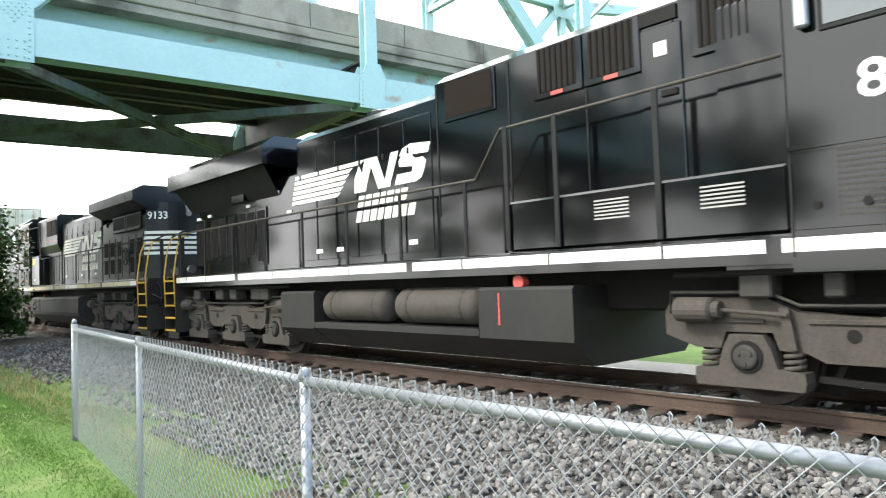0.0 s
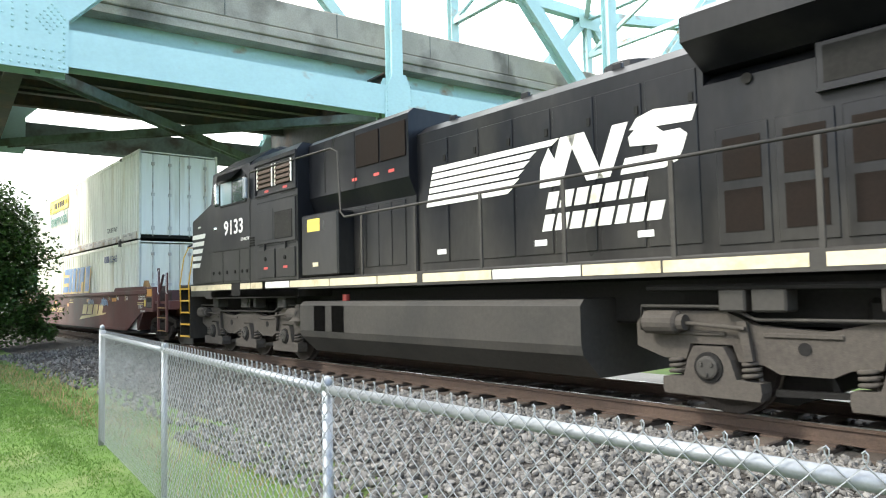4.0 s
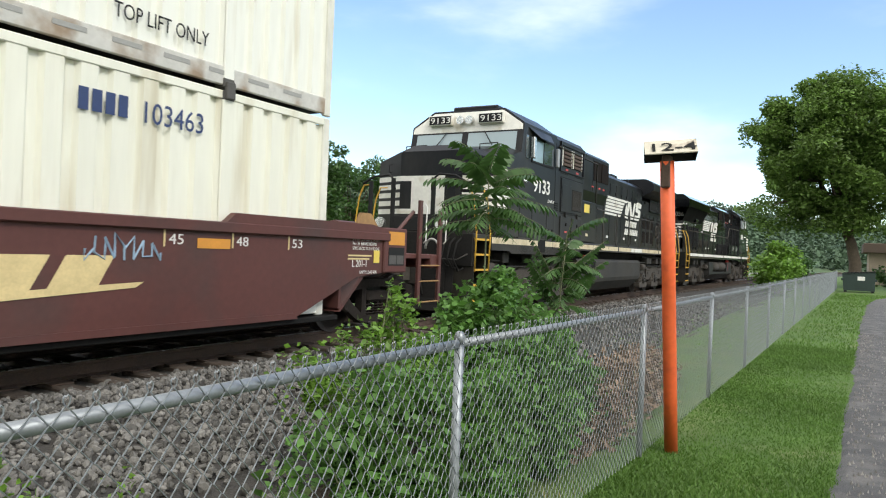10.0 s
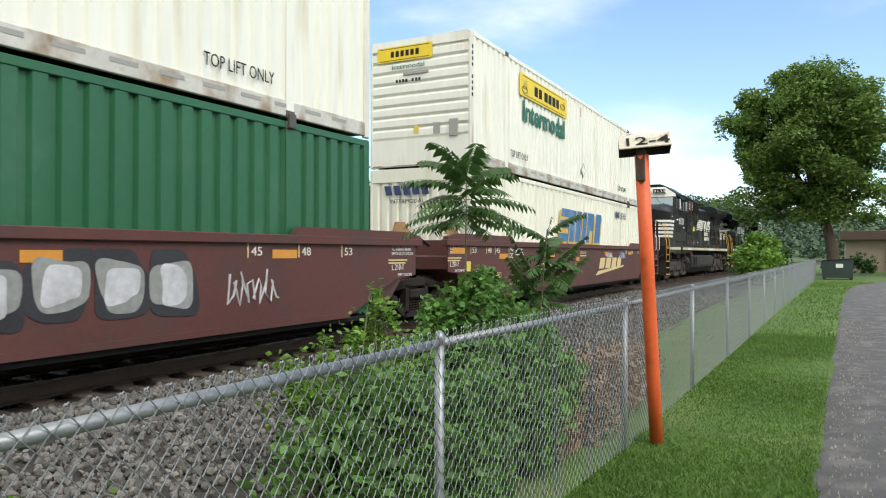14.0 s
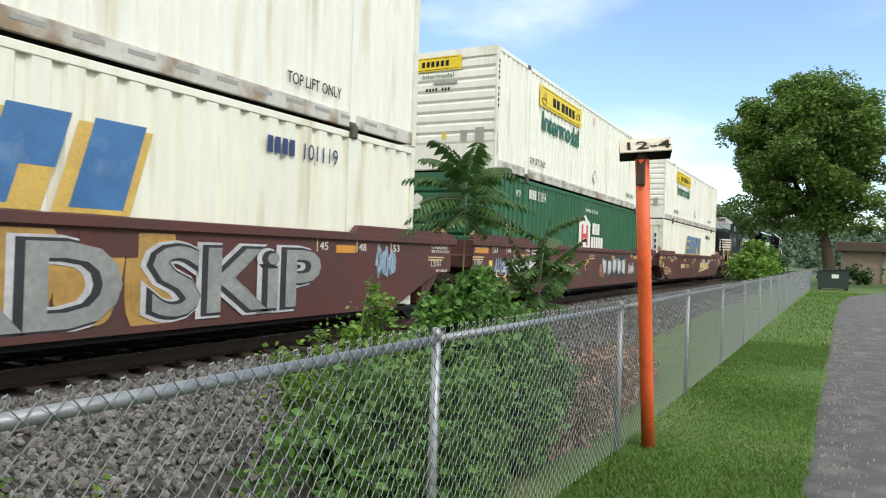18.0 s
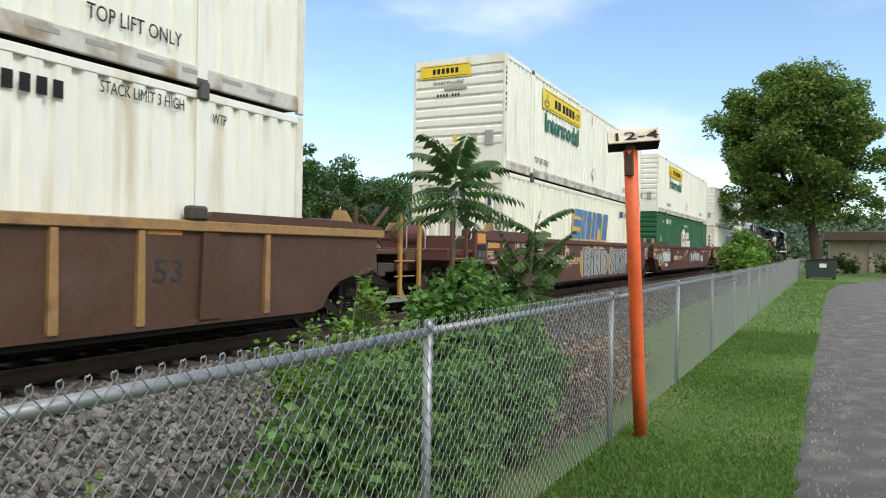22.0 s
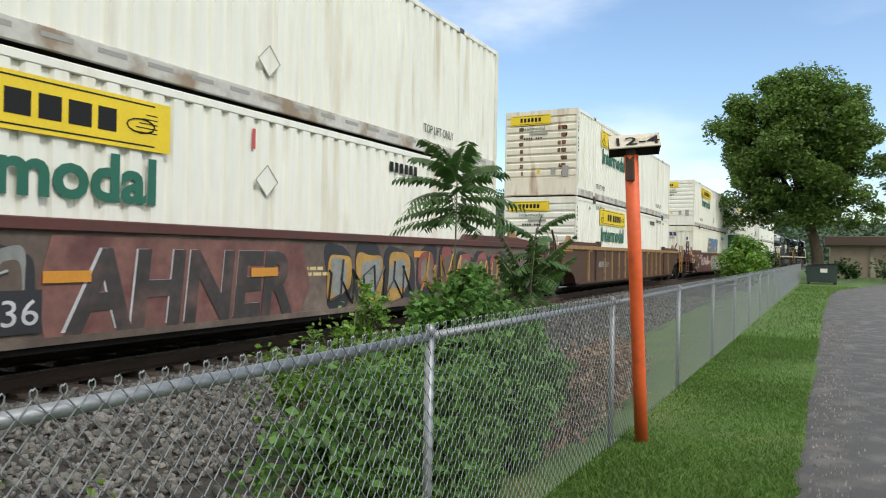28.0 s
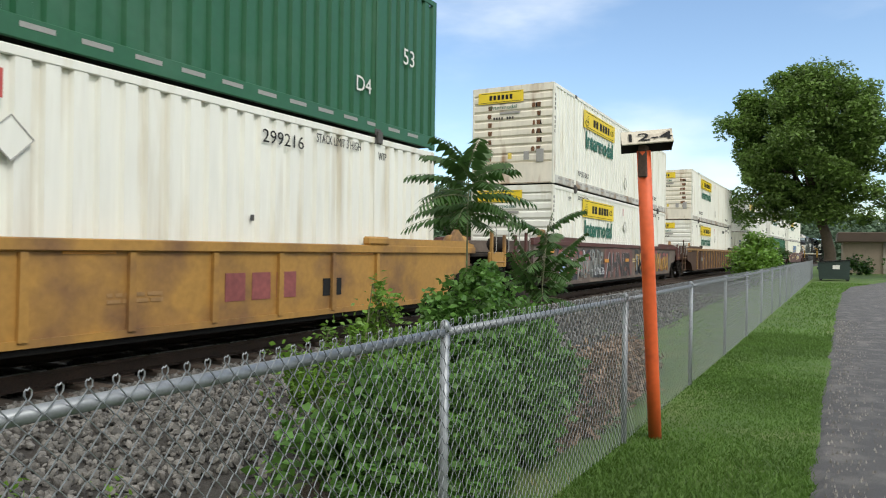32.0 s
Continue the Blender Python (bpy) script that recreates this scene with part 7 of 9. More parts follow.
# ---- well cars ----
def spray(host, x0, x1, z0, z1, tones, seed, y, count):
    """Sprayed tags: rounded bubble shapes and loops that read as no word."""
    rng = random.Random(seed)
    for k in range(count):
        cx = x0 + (x1 - x0) * (k + 0.5) / count
        w, h = (x1 - x0) / count * rng.uniform(0.42, 0.56), (z1 - z0) * rng.uniform(0.42, 0.55)
        cz = (z0 + z1) / 2 + rng.uniform(-0.04, 0.04)
        for layer, mat in enumerate(tones):
            f = 1.0 - 0.22 * layer
            n = 30
            p1, p2 = rng.uniform(0, 6), rng.uniform(0, 6)
            pts = []
            for i in range(n):
                a = 2 * math.pi * i / n
                r = f * (1 + 0.13 * math.sin(2 * a + p1) + 0.10 * math.sin(3 * a + p2))
                ca, sa = math.cos(a), math.sin(a)
                pts.append((cx + w * r * math.copysign(abs(ca) ** 0.6, ca), min(z1, max(z0, cz + h * r * math.copysign(abs(sa) ** 0.6, sa)))))
            yy = y - 0.003 * (layer + 1) - 0.0004 * (k % 5)
            part("spray_shape", Solid().prism(pts, "y", yy - 0.001, yy + 0.002), mat, host, "sprayed bubble shape")


def scribble(host, x, z, w, h, mat, seed, y, loops=5, r=0.014):
    rng = random.Random(seed)
    pts = []
    for i in range(loops * 5):
        t = i / (loops * 5 - 1)
        pts.append((x + w * t + 0.25 * w / loops * math.sin(i * 2.1 + seed), y - 0.002, z + h * (0.5 + 0.5 * math.sin(i * 1.7 + seed)) * rng.uniform(0.6, 1.0)))
    part("spray_line", Solid().tube(pts, r, 4), mat, host, "sprayed scribble line")


def well_car(kind, s, lead, tail, seed=0):
    """One well unit centred at 0. lead / tail: 'coupler' (own truck and end platform), 'shared' (carries the truck between units) or 'open'."""
    label = {"brown": "oxide brown steel well car with sloping ends and cream lettering", "rust": "dirty brown and yellow ribbed steel well car", "tagged": "grey-brown well car covered in spray-painted tags", "yellow": "weathered yellow ribbed steel well car"}[kind]
    root = thing("well_car", label, "railcar", "well cars of the train")
    side = {"brown": "well_brown", "rust": "well_rust", "tagged": "graf_base", "yellow": "well_yellow"}[kind]
    chord = {"brown": "well_brown", "rust": "well_tan", "tagged": "well_brown", "yellow": "well_yellow"}[kind]
    top = 1.63 if kind != "yellow" else 1.42
    hw = 1.49
    xb, xe = {"brown": (7.3, 9.35), "yellow": (7.9, 9.4)}.get(kind, (8.2, 9.9))
    # lower edge of the side beyond the well: a straight slope on the brown cars, an arch over the truck on the others
    arch = {"brown": [(8.7, 0.92)], "yellow": [(8.0, 0.38), (8.22, 0.58), (8.5, 0.76), (8.85, 0.88), (9.2, 0.95)]}.get(kind, [(8.43, 0.40), (8.6, 0.62), (8.85, 0.79), (9.2, 0.87), (9.6, 0.90)])
    for sd in (-1, 1):
        y0, y1 = sorted((sd * 1.40, sd * 1.43))
        pts = [(-xe, 0.98)] + [(-a, b) for a, b in reversed(arch)] + [(-xb, 0.36), (xb, 0.36)] + arch + [(xe, 0.98), (xe, top - 0.06), (-xe, top - 0.06)]
        sheet = part("side_sheet", Solid().prism(pts, "y", y0, y1), side, root, "steel well side")
        a0, a1 = sorted((sd * 1.36, sd * hw))
        part("top_chord", Solid().box(-xe - 0.15, xe + 0.15, a0, a1, top - 0.13, top, 0.012), chord, root)
        part("bottom_chord", Solid().prism([(-xb - 0.05, 0.36), (xb + 0.05, 0.36), (xb, 0.44), (-xb, 0.44)], "y", min(sd * 1.43, sd * 1.46), max(sd * 1.43, sd * 1.46)), side, sheet)
        for d in (-1, 1):
            # raised reinforcement over the ends
            part("end_cap", Solid().prism([(d * 6.0, top), (d * (xe + 0.1), top), (d * (xe + 0.1), top + 0.05), (d * 9.0, top + 0.12), (d * 6.15, top + 0.12)][::d], "y", a0 + 0.01, a1 - 0.01), chord if kind != "rust" else "well_rust", root)
            part("guide", Solid().prism([(d * 8.75, top + 0.1), (d * 9.3, top + 0.1), (d * 9.1, top + 0.3), (d * 8.85, top + 0.3)][::d], "y", min(sd * 1.3, sd * 1.36), max(sd * 1.3, sd * 1.36)), "well_tan", root, "tan container guide")
        if kind in ("rust", "yellow"):
            n, wd, pit = (15, 0.055, 1.02) if kind == "rust" else (11, 0.05, 1.18)
            for k in range(n):
                x = (k - (n - 1) / 2) * pit
                broad = kind == "rust" and k in (1, n - 2)
                ww = 0.17 if broad else wd
                z0 = 0.42
                part("rib", Solid().prism([(x - ww, z0), (x + ww, z0), (x + ww * 0.75, top - 0.14), (x - ww * 0.75, top - 0.14)], "y", min(sd * 1.43, sd * 1.485), max(sd * 1.43, sd * 1.485)), "well_tan" if kind == "rust" and not broad else side, root, "upright steel rib")
    for d in (-1, 1):
        part("bulkhead", Solid().box(min(d * 8.3, d * 8.36), max(d * 8.3, d * 8.36), -1.4, 1.4, 0.45, top), side, root)
        part("slope_sheet", Solid().prism([(d * 8.3, 0.40), (d * 8.36, 0.40), (d * 9.0, 1.0), (d * 8.9, 1.02)][::d], "y", -1.4, 1.4), side, root)
    part("cross_floor", Solid().box(-8.3, 8.3, -1.4, 1.4, 0.28, 0.355, 0.01), "dark", root, "well floor cross members")
    near = [o for o in root.children if o.name.startswith("side_sheet")][0]
    yb = -1.434
    for d, mode in ((1, lead), (-1, tail)):
        if mode in ("shared", "open"):
            part("end_frame", Solid().box(min(d * 8.3, d * 9.8), max(d * 8.3, d * 9.8), -0.45, 0.45, 0.8, 1.15, 0.03).box(min(d * 8.9, d * 9.3), max(d * 8.9, d * 9.3), -1.42, 1.42, 1.0, 1.3, 0.03), side, root)
            if mode == "shared":
                car_bogie(root, d * 9.95)
            hs = Solid().tube([(d * 9.2, -0.9, 1.5), (d * 9.6, -0.95, 1.62), (d * 9.9, -0.95, 1.4)], 0.03, 6)
            part("air_hose", hs, "dark", root, smooth=True)
        else:
            car_bogie(root, d * 9.75)
            part("end_frame", Solid().box(min(d * 8.3, d * 11.2), max(d * 8.3, d * 11.2), -0.4, 0.4, 0.8, 1.2, 0.03), "truck_dark" if kind in ("yellow", "tagged") else side, root)
            plat = part("end_platform", Solid().box(min(d * 9.3, d * 11.25), max(d * 9.3, d * 11.25), -1.40, 1.40, 1.22, 1.30, 0.01).box(min(d * 10.9, d * 11.25), max(d * 10.9, d * 11.25), -1.42, 1.42, 1.05, 1.3, 0.02), "truck_dark" if kind in ("yellow", "tagged") else side, root, "end platform")
            for sd in (-1, 1):
                for k, xx in enumerate((10.66, 11.35) if kind == "rust" else (10.45, 11.15)):
                    short = kind in ("yellow", "tagged")
                    lad = part("ladder_post", Solid().box(d * xx - 0.045, d * xx + 0.045, sd * 1.44 - 0.03, sd * 1.44 + 0.03, 0.98 if short else 0.42, (1.8 if k == 0 else 1.72) if short else (1.75 if d < 0 else 1.95) if kind == "rust" else 2.25 if k == 0 else 2.1, 0.008), {"yellow": "well_yellow", "rust": "well_yellow" if d > 0 else "well_rust"}.get(kind, "well_brown"), root, "upright ladder post")
                    part("grab_iron", Solid().tube([(d * xx + 0.10, sd * 1.46, 1.3), (d * xx + 0.12, sd * 1.5, 1.35), (d * xx + 0.12, sd * 1.5, 1.85), (d * xx + 0.10, sd * 1.46, 1.9)] if kind == "rust" or short else [(d * xx + 0.10, sd * 1.46, 1.5), (d * xx + 0.12, sd * 1.5, 1.55), (d * xx + 0.12, sd * 1.5, 2.15), (d * xx + 0.10, sd * 1.46, 2.2)], 0.010 if short else 0.012, 6), "white_ink" if kind == "brown" else "gutter", lad, "white grab iron", smooth=True)
                if short:
                    part("stirrup", Solid().tube([(d * 10.45, sd * 1.45, 1.0), (d * 10.45, sd * 1.46, 0.45), (d * 11.15, sd * 1.46, 0.45), (d * 11.15, sd * 1.45, 1.0)], 0.016, 6), "truck_dark", root, "bent steel step")
                    part("corner_sill", Solid().box(min(d * 10.35, d * 11.25), max(d * 10.35, d * 11.25), sd * 1.42 - 0.03, sd * 1.42 + 0.03, 0.98, 1.32, 0.01), "well_yellow" if kind == "yellow" else "well_brown", root)
                for z in (1.1,) if short else (0.45, 0.82, 1.1):
                    part("ladder_rung", Solid().tube([(d * 10.45, sd * 1.46, z), (d * 11.15, sd * 1.46, z)], 0.014, 6), "well_tan", root)
                None if short else part("brace", Solid().tube([(d * 10.45, sd * 1.3, 2.05), (d * 9.6, sd * 1.2, 1.3)], 0.035, 6), side, root)
            coupler(root, d * 11.2, d)
            if kind in ("brown", "rust"):
                res = Solid().tube([(d * 9.9, 0.1, 1.62), (d * 9.96, 0.1, 1.62), (d * 10.7, 0.1, 1.62), (d * 10.76, 0.1, 1.62)], [0.12, 0.24, 0.24, 0.12], 16)
                part("air_reservoir", res, "well_brown", root, "brake reservoir")
                part("brake_valve", Solid().box(d * 9.55 - 0.2, d * 9.55 + 0.2, -1.25, -0.8, 1.25, 1.6, 0.05).drum((d * 9.55, -1.0, 1.6), "z", 0.1, 0.15, 10), "rust", root, "brake valve")
            else:
                res = Solid().tube([(d * 9.95, -0.6, 1.5), (d * 10.02, -0.6, 1.5), (d * 10.6, -0.6, 1.5), (d * 10.68, -0.6, 1.5)], [0.09, 0.2, 0.2, 0.09], 16)
                part("air_reservoir", res, "truck_dark" if kind == "tagged" else chord, root, "round brake reservoir", smooth=True)
    # markings
    def words(t, x, z, size, mat="cream_ink", width=None):
        lettering("marking", t, size, mat, near, (x, yb - 0.002, z), width=width)

    def bars(x, z, rows, w, h=0.05, gap=0.035, mat="cream_ink"):
        rng = random.Random(int(x * 10) + seed)
        for j in range(rows):
            xx = x
            while xx < x + w * rng.uniform(0.8, 1.0):
                q = rng.uniform(0.06, 0.2)
                part("small_print", Solid().box(xx, xx + q, yb - 0.004, yb, z - j * (h + gap), z - j * (h + gap) + h), mat, near)
                xx += q + 0.035

    def plates(*spots):
        for x, w, z in spots:
            part("reflector", Solid().box(x, x + w, yb - 0.006, yb, z, z + 0.12), "amber", near, "amber reflector plate")
    if kind == "brown":
        plates((-9.2, 0.62, 1.34), (-6.83, 0.49, 1.22), (-3.42, 0.45, 1.25), (-1.0, 0.3, 1.12), (2.2, 0.42, 1.28), (5.6, 0.5, 1.3))
        words("53", -8.2, 0.62, 0.5, "cream_ink", 0.68)
        for t, x, z in (("53", -8.27, 1.36), ("48", -7.47, 1.36), ("45", -7.0, 1.36), ("40", -6.2, 1.40), ("20", -6.2, 1.24), ("53", 7.2, 1.34), ("48", 6.2, 1.34), ("45", 5.2, 1.34)):
            part("mark_stroke", Solid().box(x - 0.07, x - 0.045, yb - 0.004, yb, z - 0.03, z + 0.16), "cream_ink", near)
            words(t, x, z, 0.17, "white_ink", 0.2)
        bars(-5.85, 1.44, 4, 0.45, 0.025, 0.02, "white_ink")
        words("254591", -2.98, 0.88, 0.3, width=1.18)
        words("A" if seed == 1 else "C", -1.1, 0.9, 0.3, width=0.16)
        words("WELL LD LMT", -0.6, 1.34, 0.1, width=0.62)
        bars(-0.6, 1.26, 1, 0.6, 0.04)
        blocks("name_block", near, "cream_ink", -4.2, 0.88, (0.22, 0.22, 0.2, 0.18), 0.22, yb, 0.0, 0.06)
        fr = [(-7.28, 0.64), (-6.72, 0.64), (-6.72, 0.9), (-7.28, 0.9)]
        for p, q in zip(fr, fr[1:] + fr[:1]):
            part("panel_line", Solid().box(min(p[0], q[0]) - 0.006, max(p[0], q[0]) + 0.006, yb - 0.004, yb, min(p[1], q[1]) - 0.006, max(p[1], q[1]) + 0.006), "cream_ink", near)
        bars(-7.2, 0.84, 3, 0.4, 0.03, 0.03)
        for e in (1, -1):
            # stencils at the two ends of the side
            x0 = 8.55 if e > 0 else -9.28
            for k, t in enumerate(("2 INCH U F COMP SHOES", "No. 34 BRAKE BEAMS", "SPRG 8 OC D-5 4 IC D-5")):
                words(t, x0, 1.49 - 0.075 * k, 0.075, "white_ink", (0.72, 0.62, 0.7)[k])
            words("EMPTY LOAD 60%", x0 + 0.2, 0.97, 0.07, "white_ink", 0.45)
            words("L 201-1" if seed == 1 else "L 210-1", x0, 1.08, 0.15, "white_ink", 0.36)
            for k in range(2):
                part("small_print", Solid().box(x0 - 0.1, x0 + 0.5 - 0.06 * k, yb - 0.004, yb, 1.24 - 0.05 * k, 1.265 - 0.05 * k), "cream_ink", near)
            plate = part("end_box", Solid().box(min(e * 9.36, e * 10.02), max(e * 9.36, e * 10.02), -1.47, -1.3, 0.98, 1.72, 0.02), side, root, "brown side box") if (e > 0 and lead == "coupler") or (e < 0 and tail == "coupler") else None
            if plate is not None:
                xa = 9.47 if e > 0 else -9.93
                part("reflector", Solid().box(xa, xa + 0.46, -1.476, -1.47, 1.44, 1.66), "amber", plate, "amber reflector plate")
                pn = part("stencil_panel", Solid().box(xa, xa + 0.46, -1.475, -1.47, 1.1, 1.4), "black_ink", plate, "black stencil panel")
                for q in (0.02, 0.24):
                    part("panel_field", Solid().box(xa + q, xa + q + 0.2, -1.478, -1.475, 1.12, 1.27), "casting", pn)
                part("notice", Solid().box(xa - 0.36, xa - 0.21, -1.441, -1.434, 1.14, 1.34), "plate", near, "yellow notice") if e > 0 else None
        part("notice", Solid().box(-8.52, -8.34, yb - 0.004, yb, 0.97, 1.18), "plate", near, "yellow notice")
        if lead == "coupler":
            sw = part("name_swoosh", Solid().prism([(1.1, 0.62), (4.8, 0.86), (4.9, 0.92), (1.4, 0.76)], "y", yb - 0.005, yb), "cream_ink", near, "cream swoosh bar")
            blocks("name_block", near, "cream_ink", 1.5, 0.84, (0.62, 0.62, 0.6, 0.52), 0.36, yb, 0.55, 0.16)
            scribble(near, 4.2, 1.15, 0.9, 0.3, "blue_paint", 3, yb)
            scribble(near, 2.4, 1.2, 0.8, 0.25, "pale_paint", 8, yb)
        if seed == 2:
            scribble(near, -8.2, 0.85, 0.9, 0.45, "blue_paint", 5, yb, 5, 0.018)
            scribble(near, -7.15, 0.95, 1.8, 0.4, "pale_paint", 6, yb, 9, 0.024)
            scribble(near, -7.0, 0.8, 1.7, 0.35, "pale_paint", 16, yb, 8, 0.02)
            scribble(near, -6.6, 0.55, 0.6, 0.2, "pale_paint", 26, yb, 4, 0.016)
            scribble(near, -5.2, 0.7, 0.6, 0.8, "black_paint", 9, yb, 6, 0.022)
            spray(near, 0.9, 4.3, 0.62, 1.42, ("black_paint", "grey_paint", "pale_paint"), 7, yb, 5)
            spray(near, 0.7, 1.2, 0.6, 1.1, ("ochre_paint", "pink_paint"), 17, yb, 1)
            scribble(near, 4.8, 0.7, 0.9, 0.5, "pale_paint", 15, yb, 5, 0.016)
        if seed == 3:
            spray(near, -1.8, 2.6, 0.42, 1.47, ("ochre_paint", "ochre_paint"), 4, yb, 6)
            for k, (mat, bold) in enumerate((("pale_paint", 0.095), ("black_paint", 0.065), ("grey_paint", 0.03))):
                lettering("spray_letters", "BiRD", 1.2, mat, near, (-1.5 + 0.03 * k, yb - 0.012 - 0.004 * k, 0.50), bold=bold, width=3.35 - 0.06 * k, label="grey sprayed bubble letters")
            for k, (mat, bold) in enumerate((("pale_paint", 0.085), ("black_paint", 0.055), ("grey_paint", 0.02))):
                lettering("spray_letters", "SKiP", 1.12, mat, near, (2.15 + 0.03 * k, yb - 0.012 - 0.004 * k, 0.54), bold=bold, width=3.1 - 0.06 * k, label="grey sprayed bubble letters")
            scribble(near, -5.8, 0.75, 2.9, 0.7, "pale_paint", 2, yb, 8, 0.013)
            scribble(near, -5.6, 0.7, 2.6, 0.75, "pink_paint", 32, yb, 7, 0.012)
            scribble(near, 6.7, 0.9, 0.6, 0.6, "blue_paint", 6, yb, 5, 0.024)
            scribble(near, -8.4, 0.7, 1.2, 0.5, "black_paint", 12, yb, 5, 0.02)
            part("load_panel", Solid().box(1.35, 2.05, yb - 0.018, yb - 0.014, 1.2, 1.44), "well_brown", near)
    elif kind == "rust":
        plates((-9.76, 0.95, 1.44), (-7.1, 0.5, 1.45), (-1.4, 0.45, 1.45), (2.2, 0.45, 1.45), (5.2, 0.5, 1.45))
        words("658219", -5.1, 0.9, 0.26, "grey_paint", 0.62)
        words("53", 5.28, 0.9, 0.38, "black_paint", 0.42)
        blocks("name_block", near, "grey_paint", -5.8, 0.9, (0.12, 0.12, 0.12, 0.12), 0.2, yb, 0.2, 0.06)
        words("20", -6.25, 1.1, 0.2, "well_tan")
        words("40", -6.25, 0.88, 0.2, "well_tan")
        for x in (-5.9, 5.9):
            part("lift_lug", Solid().box(x - 0.14, x + 0.14, -1.52, -1.36, top, top + 0.18, 0.03), "truck", root, "container locking lug")
    elif kind == "tagged":
        plates((-8.9, 0.6, 1.3), (4.0, 0.5, 1.25))
        for x in (-3.2, -0.33):
            part("reflector", Solid().box(x, x + 0.52, yb - 0.034, yb - 0.03, 0.98, 1.1), "amber", near, "amber reflector plate")
        spray(near, -8.1, -4.8, 0.48, 1.48, ("black_paint", "pink_paint", "graf_base"), 21, yb, 5)
        # angular chevrons in pale and tan paint over the dark panel
        rng = random.Random(23)
        for k in range(13):
            x, z, w, h = -7.9 + k * 0.28, 0.62 + 0.28 * (k % 3) + rng.uniform(-0.03, 0.03), 0.3, 0.24
            q = rng.choice((-1, 1))
            pts = [(x, z), (x + 0.1, z), (x + 0.1 + q * w * 0.5, z + h / 2), (x + 0.1, z + h), (x, z + h), (x + q * w * 0.5, z + h / 2)]
            part("spray_shape", Solid().prism(pts, "y", yb - 0.016 - 0.0005 * k, yb - 0.012), ("pale_paint", "well_tan", "pink_paint", "grey_paint")[k % 4], near, "sprayed chevron")
        part("spray_shape", Solid().tube([(-8.2 + 0.8 * math.sin(t * 0.22), yb - 0.014, 0.55 + 0.07 * t) for t in range(12)], 0.05, 5), "blue_paint", near, "pale blue sprayed arc")
        spray(near, -4.7, -3.3, 0.5, 1.45, ("black_paint", "grey_paint", "graf_base"), 25, yb, 3)
        part("spray_shape", Solid().prism([(-3.15, 0.40), (0.7, 0.42), (0.95, 0.8), (0.75, 1.46), (-3.1, 1.46), (-3.25, 0.9)], "y", yb - 0.006, yb - 0.001), "rose_paint", near, "dull pink sprayed ground")
        for k, (mat, bold) in enumerate((("pale_paint", 0.028), ("soot_paint", 0.045))):
            lettering("spray_letters", "AHNER", 1.18, mat, near, (-2.95 + 0.05 * k, yb - 0.012 - 0.004 * k, 0.50 - 0.02 * k), bold=bold, width=3.5, shear=0.12, label="dark sprayed block letters")
        spray(near, 1.2, 3.9, 0.42, 1.5, ("black_paint", "ochre_paint", "grey_paint"), 31, yb, 3)
        spray(near, 4.1, 8.2, 0.45, 1.5, ("black_paint", "pink_paint", "graf_base"), 37, yb, 5)
        part("name_patch", Solid().box(-4.6, -3.2, yb - 0.027, yb - 0.024, 0.5, 0.92), "black_paint", near)
        lettering("marking", "210636", 0.36, "pale_paint", near, (-4.4, yb - 0.03, 0.58), width=1.15)
        bars(0.6, 1.05, 2, 0.7, mat="cream_ink")
        scribble(near, -6.2, 0.5, 2.6, 0.9, "grey_paint", 3, yb - 0.02, 9, 0.02)
        scribble(near, 1.3, 0.5, 2.5, 0.9, "black_paint", 7, yb - 0.02, 5, 0.02)
        scribble(near, 4.3, 0.5, 3.6, 0.9, "ochre_paint", 11, yb - 0.02, 8, 0.02)
    else:
        plates((-8.9, 0.9, 1.24), (-4.5, 0.6, 1.26), (0.4, 0.6, 1.26), (5.2, 0.6, 1.26))
        blocks("name_block", near, "pink_paint", 2.55, 0.66, (0.35, 0.35, 0.4), 0.36, yb, 0.0, 0.12)
        pn = part("stencil_panel", Solid().box(4.5, 4.95, yb - 0.005, yb, 0.64, 0.9), "black_ink", near, "black stencil panel")
        for x in (-5.9, 5.9):
            part("lift_lug", Solid().box(x - 0.3, x + 0.3, -1.52, -1.36, top, top + 0.14, 0.03), chord, root, "container locking lug")
        bars(0.9, 0.8, 2, 0.8, 0.04, 0.03, "well_tan")
    ROLLING.append((root, s, False))
    return root


UNITS = [-13.2, -33.13, -52.87, -76.75, -99.9, -123.15]
well_car("brown", UNITS[0], "coupler", "shared", 1)
well_car("brown", UNITS[1], "open", "shared", 2)
well_car("brown", UNITS[2], "open", "coupler", 3)
well_car("rust", UNITS[3], "coupler", "coupler", 4)
well_car("tagged", UNITS[4], "coupler", "coupler", 5)
well_car("yellow", UNITS[5], "coupler", "coupler", 6)

container("cream ribbed container with blue slanted name in a well", "cont_cream", UNITS[0], 0, "slanted_blue", 0.0, 1)
container("off-white container with yellow banner and rusty ribbed end", "cont_white", UNITS[0], 1, "banner", 0.15, 2)
container("dark green ribbed container with white crest in a well", "cont_green", UNITS[1], 0, "crest", 0.0, 3)
container("off-white container with yellow banner stacked on green", "cont_white", UNITS[1], 1, "banner", 0.1, 4)
container("cream ribbed container with faded blue name in a well", "cont_cream", UNITS[2], 0, "slanted_blue", 0.0, 5)
container("off-white container with yellow banner and stained end", "cont_white", UNITS[2], 1, "banner", 0.1, 6)
container("white ribbed container with yellow banner in a well", "cont_white", UNITS[3], 0, "banner", 0.0, 7)
container("white ribbed container with rust-streaked end wall", "cont_white", UNITS[3], 1, "banner", 0.5, 8)
container("white ribbed container with large yellow banner in a well", "cont_white", UNITS[4], 0, "banner", 0.0, 9)
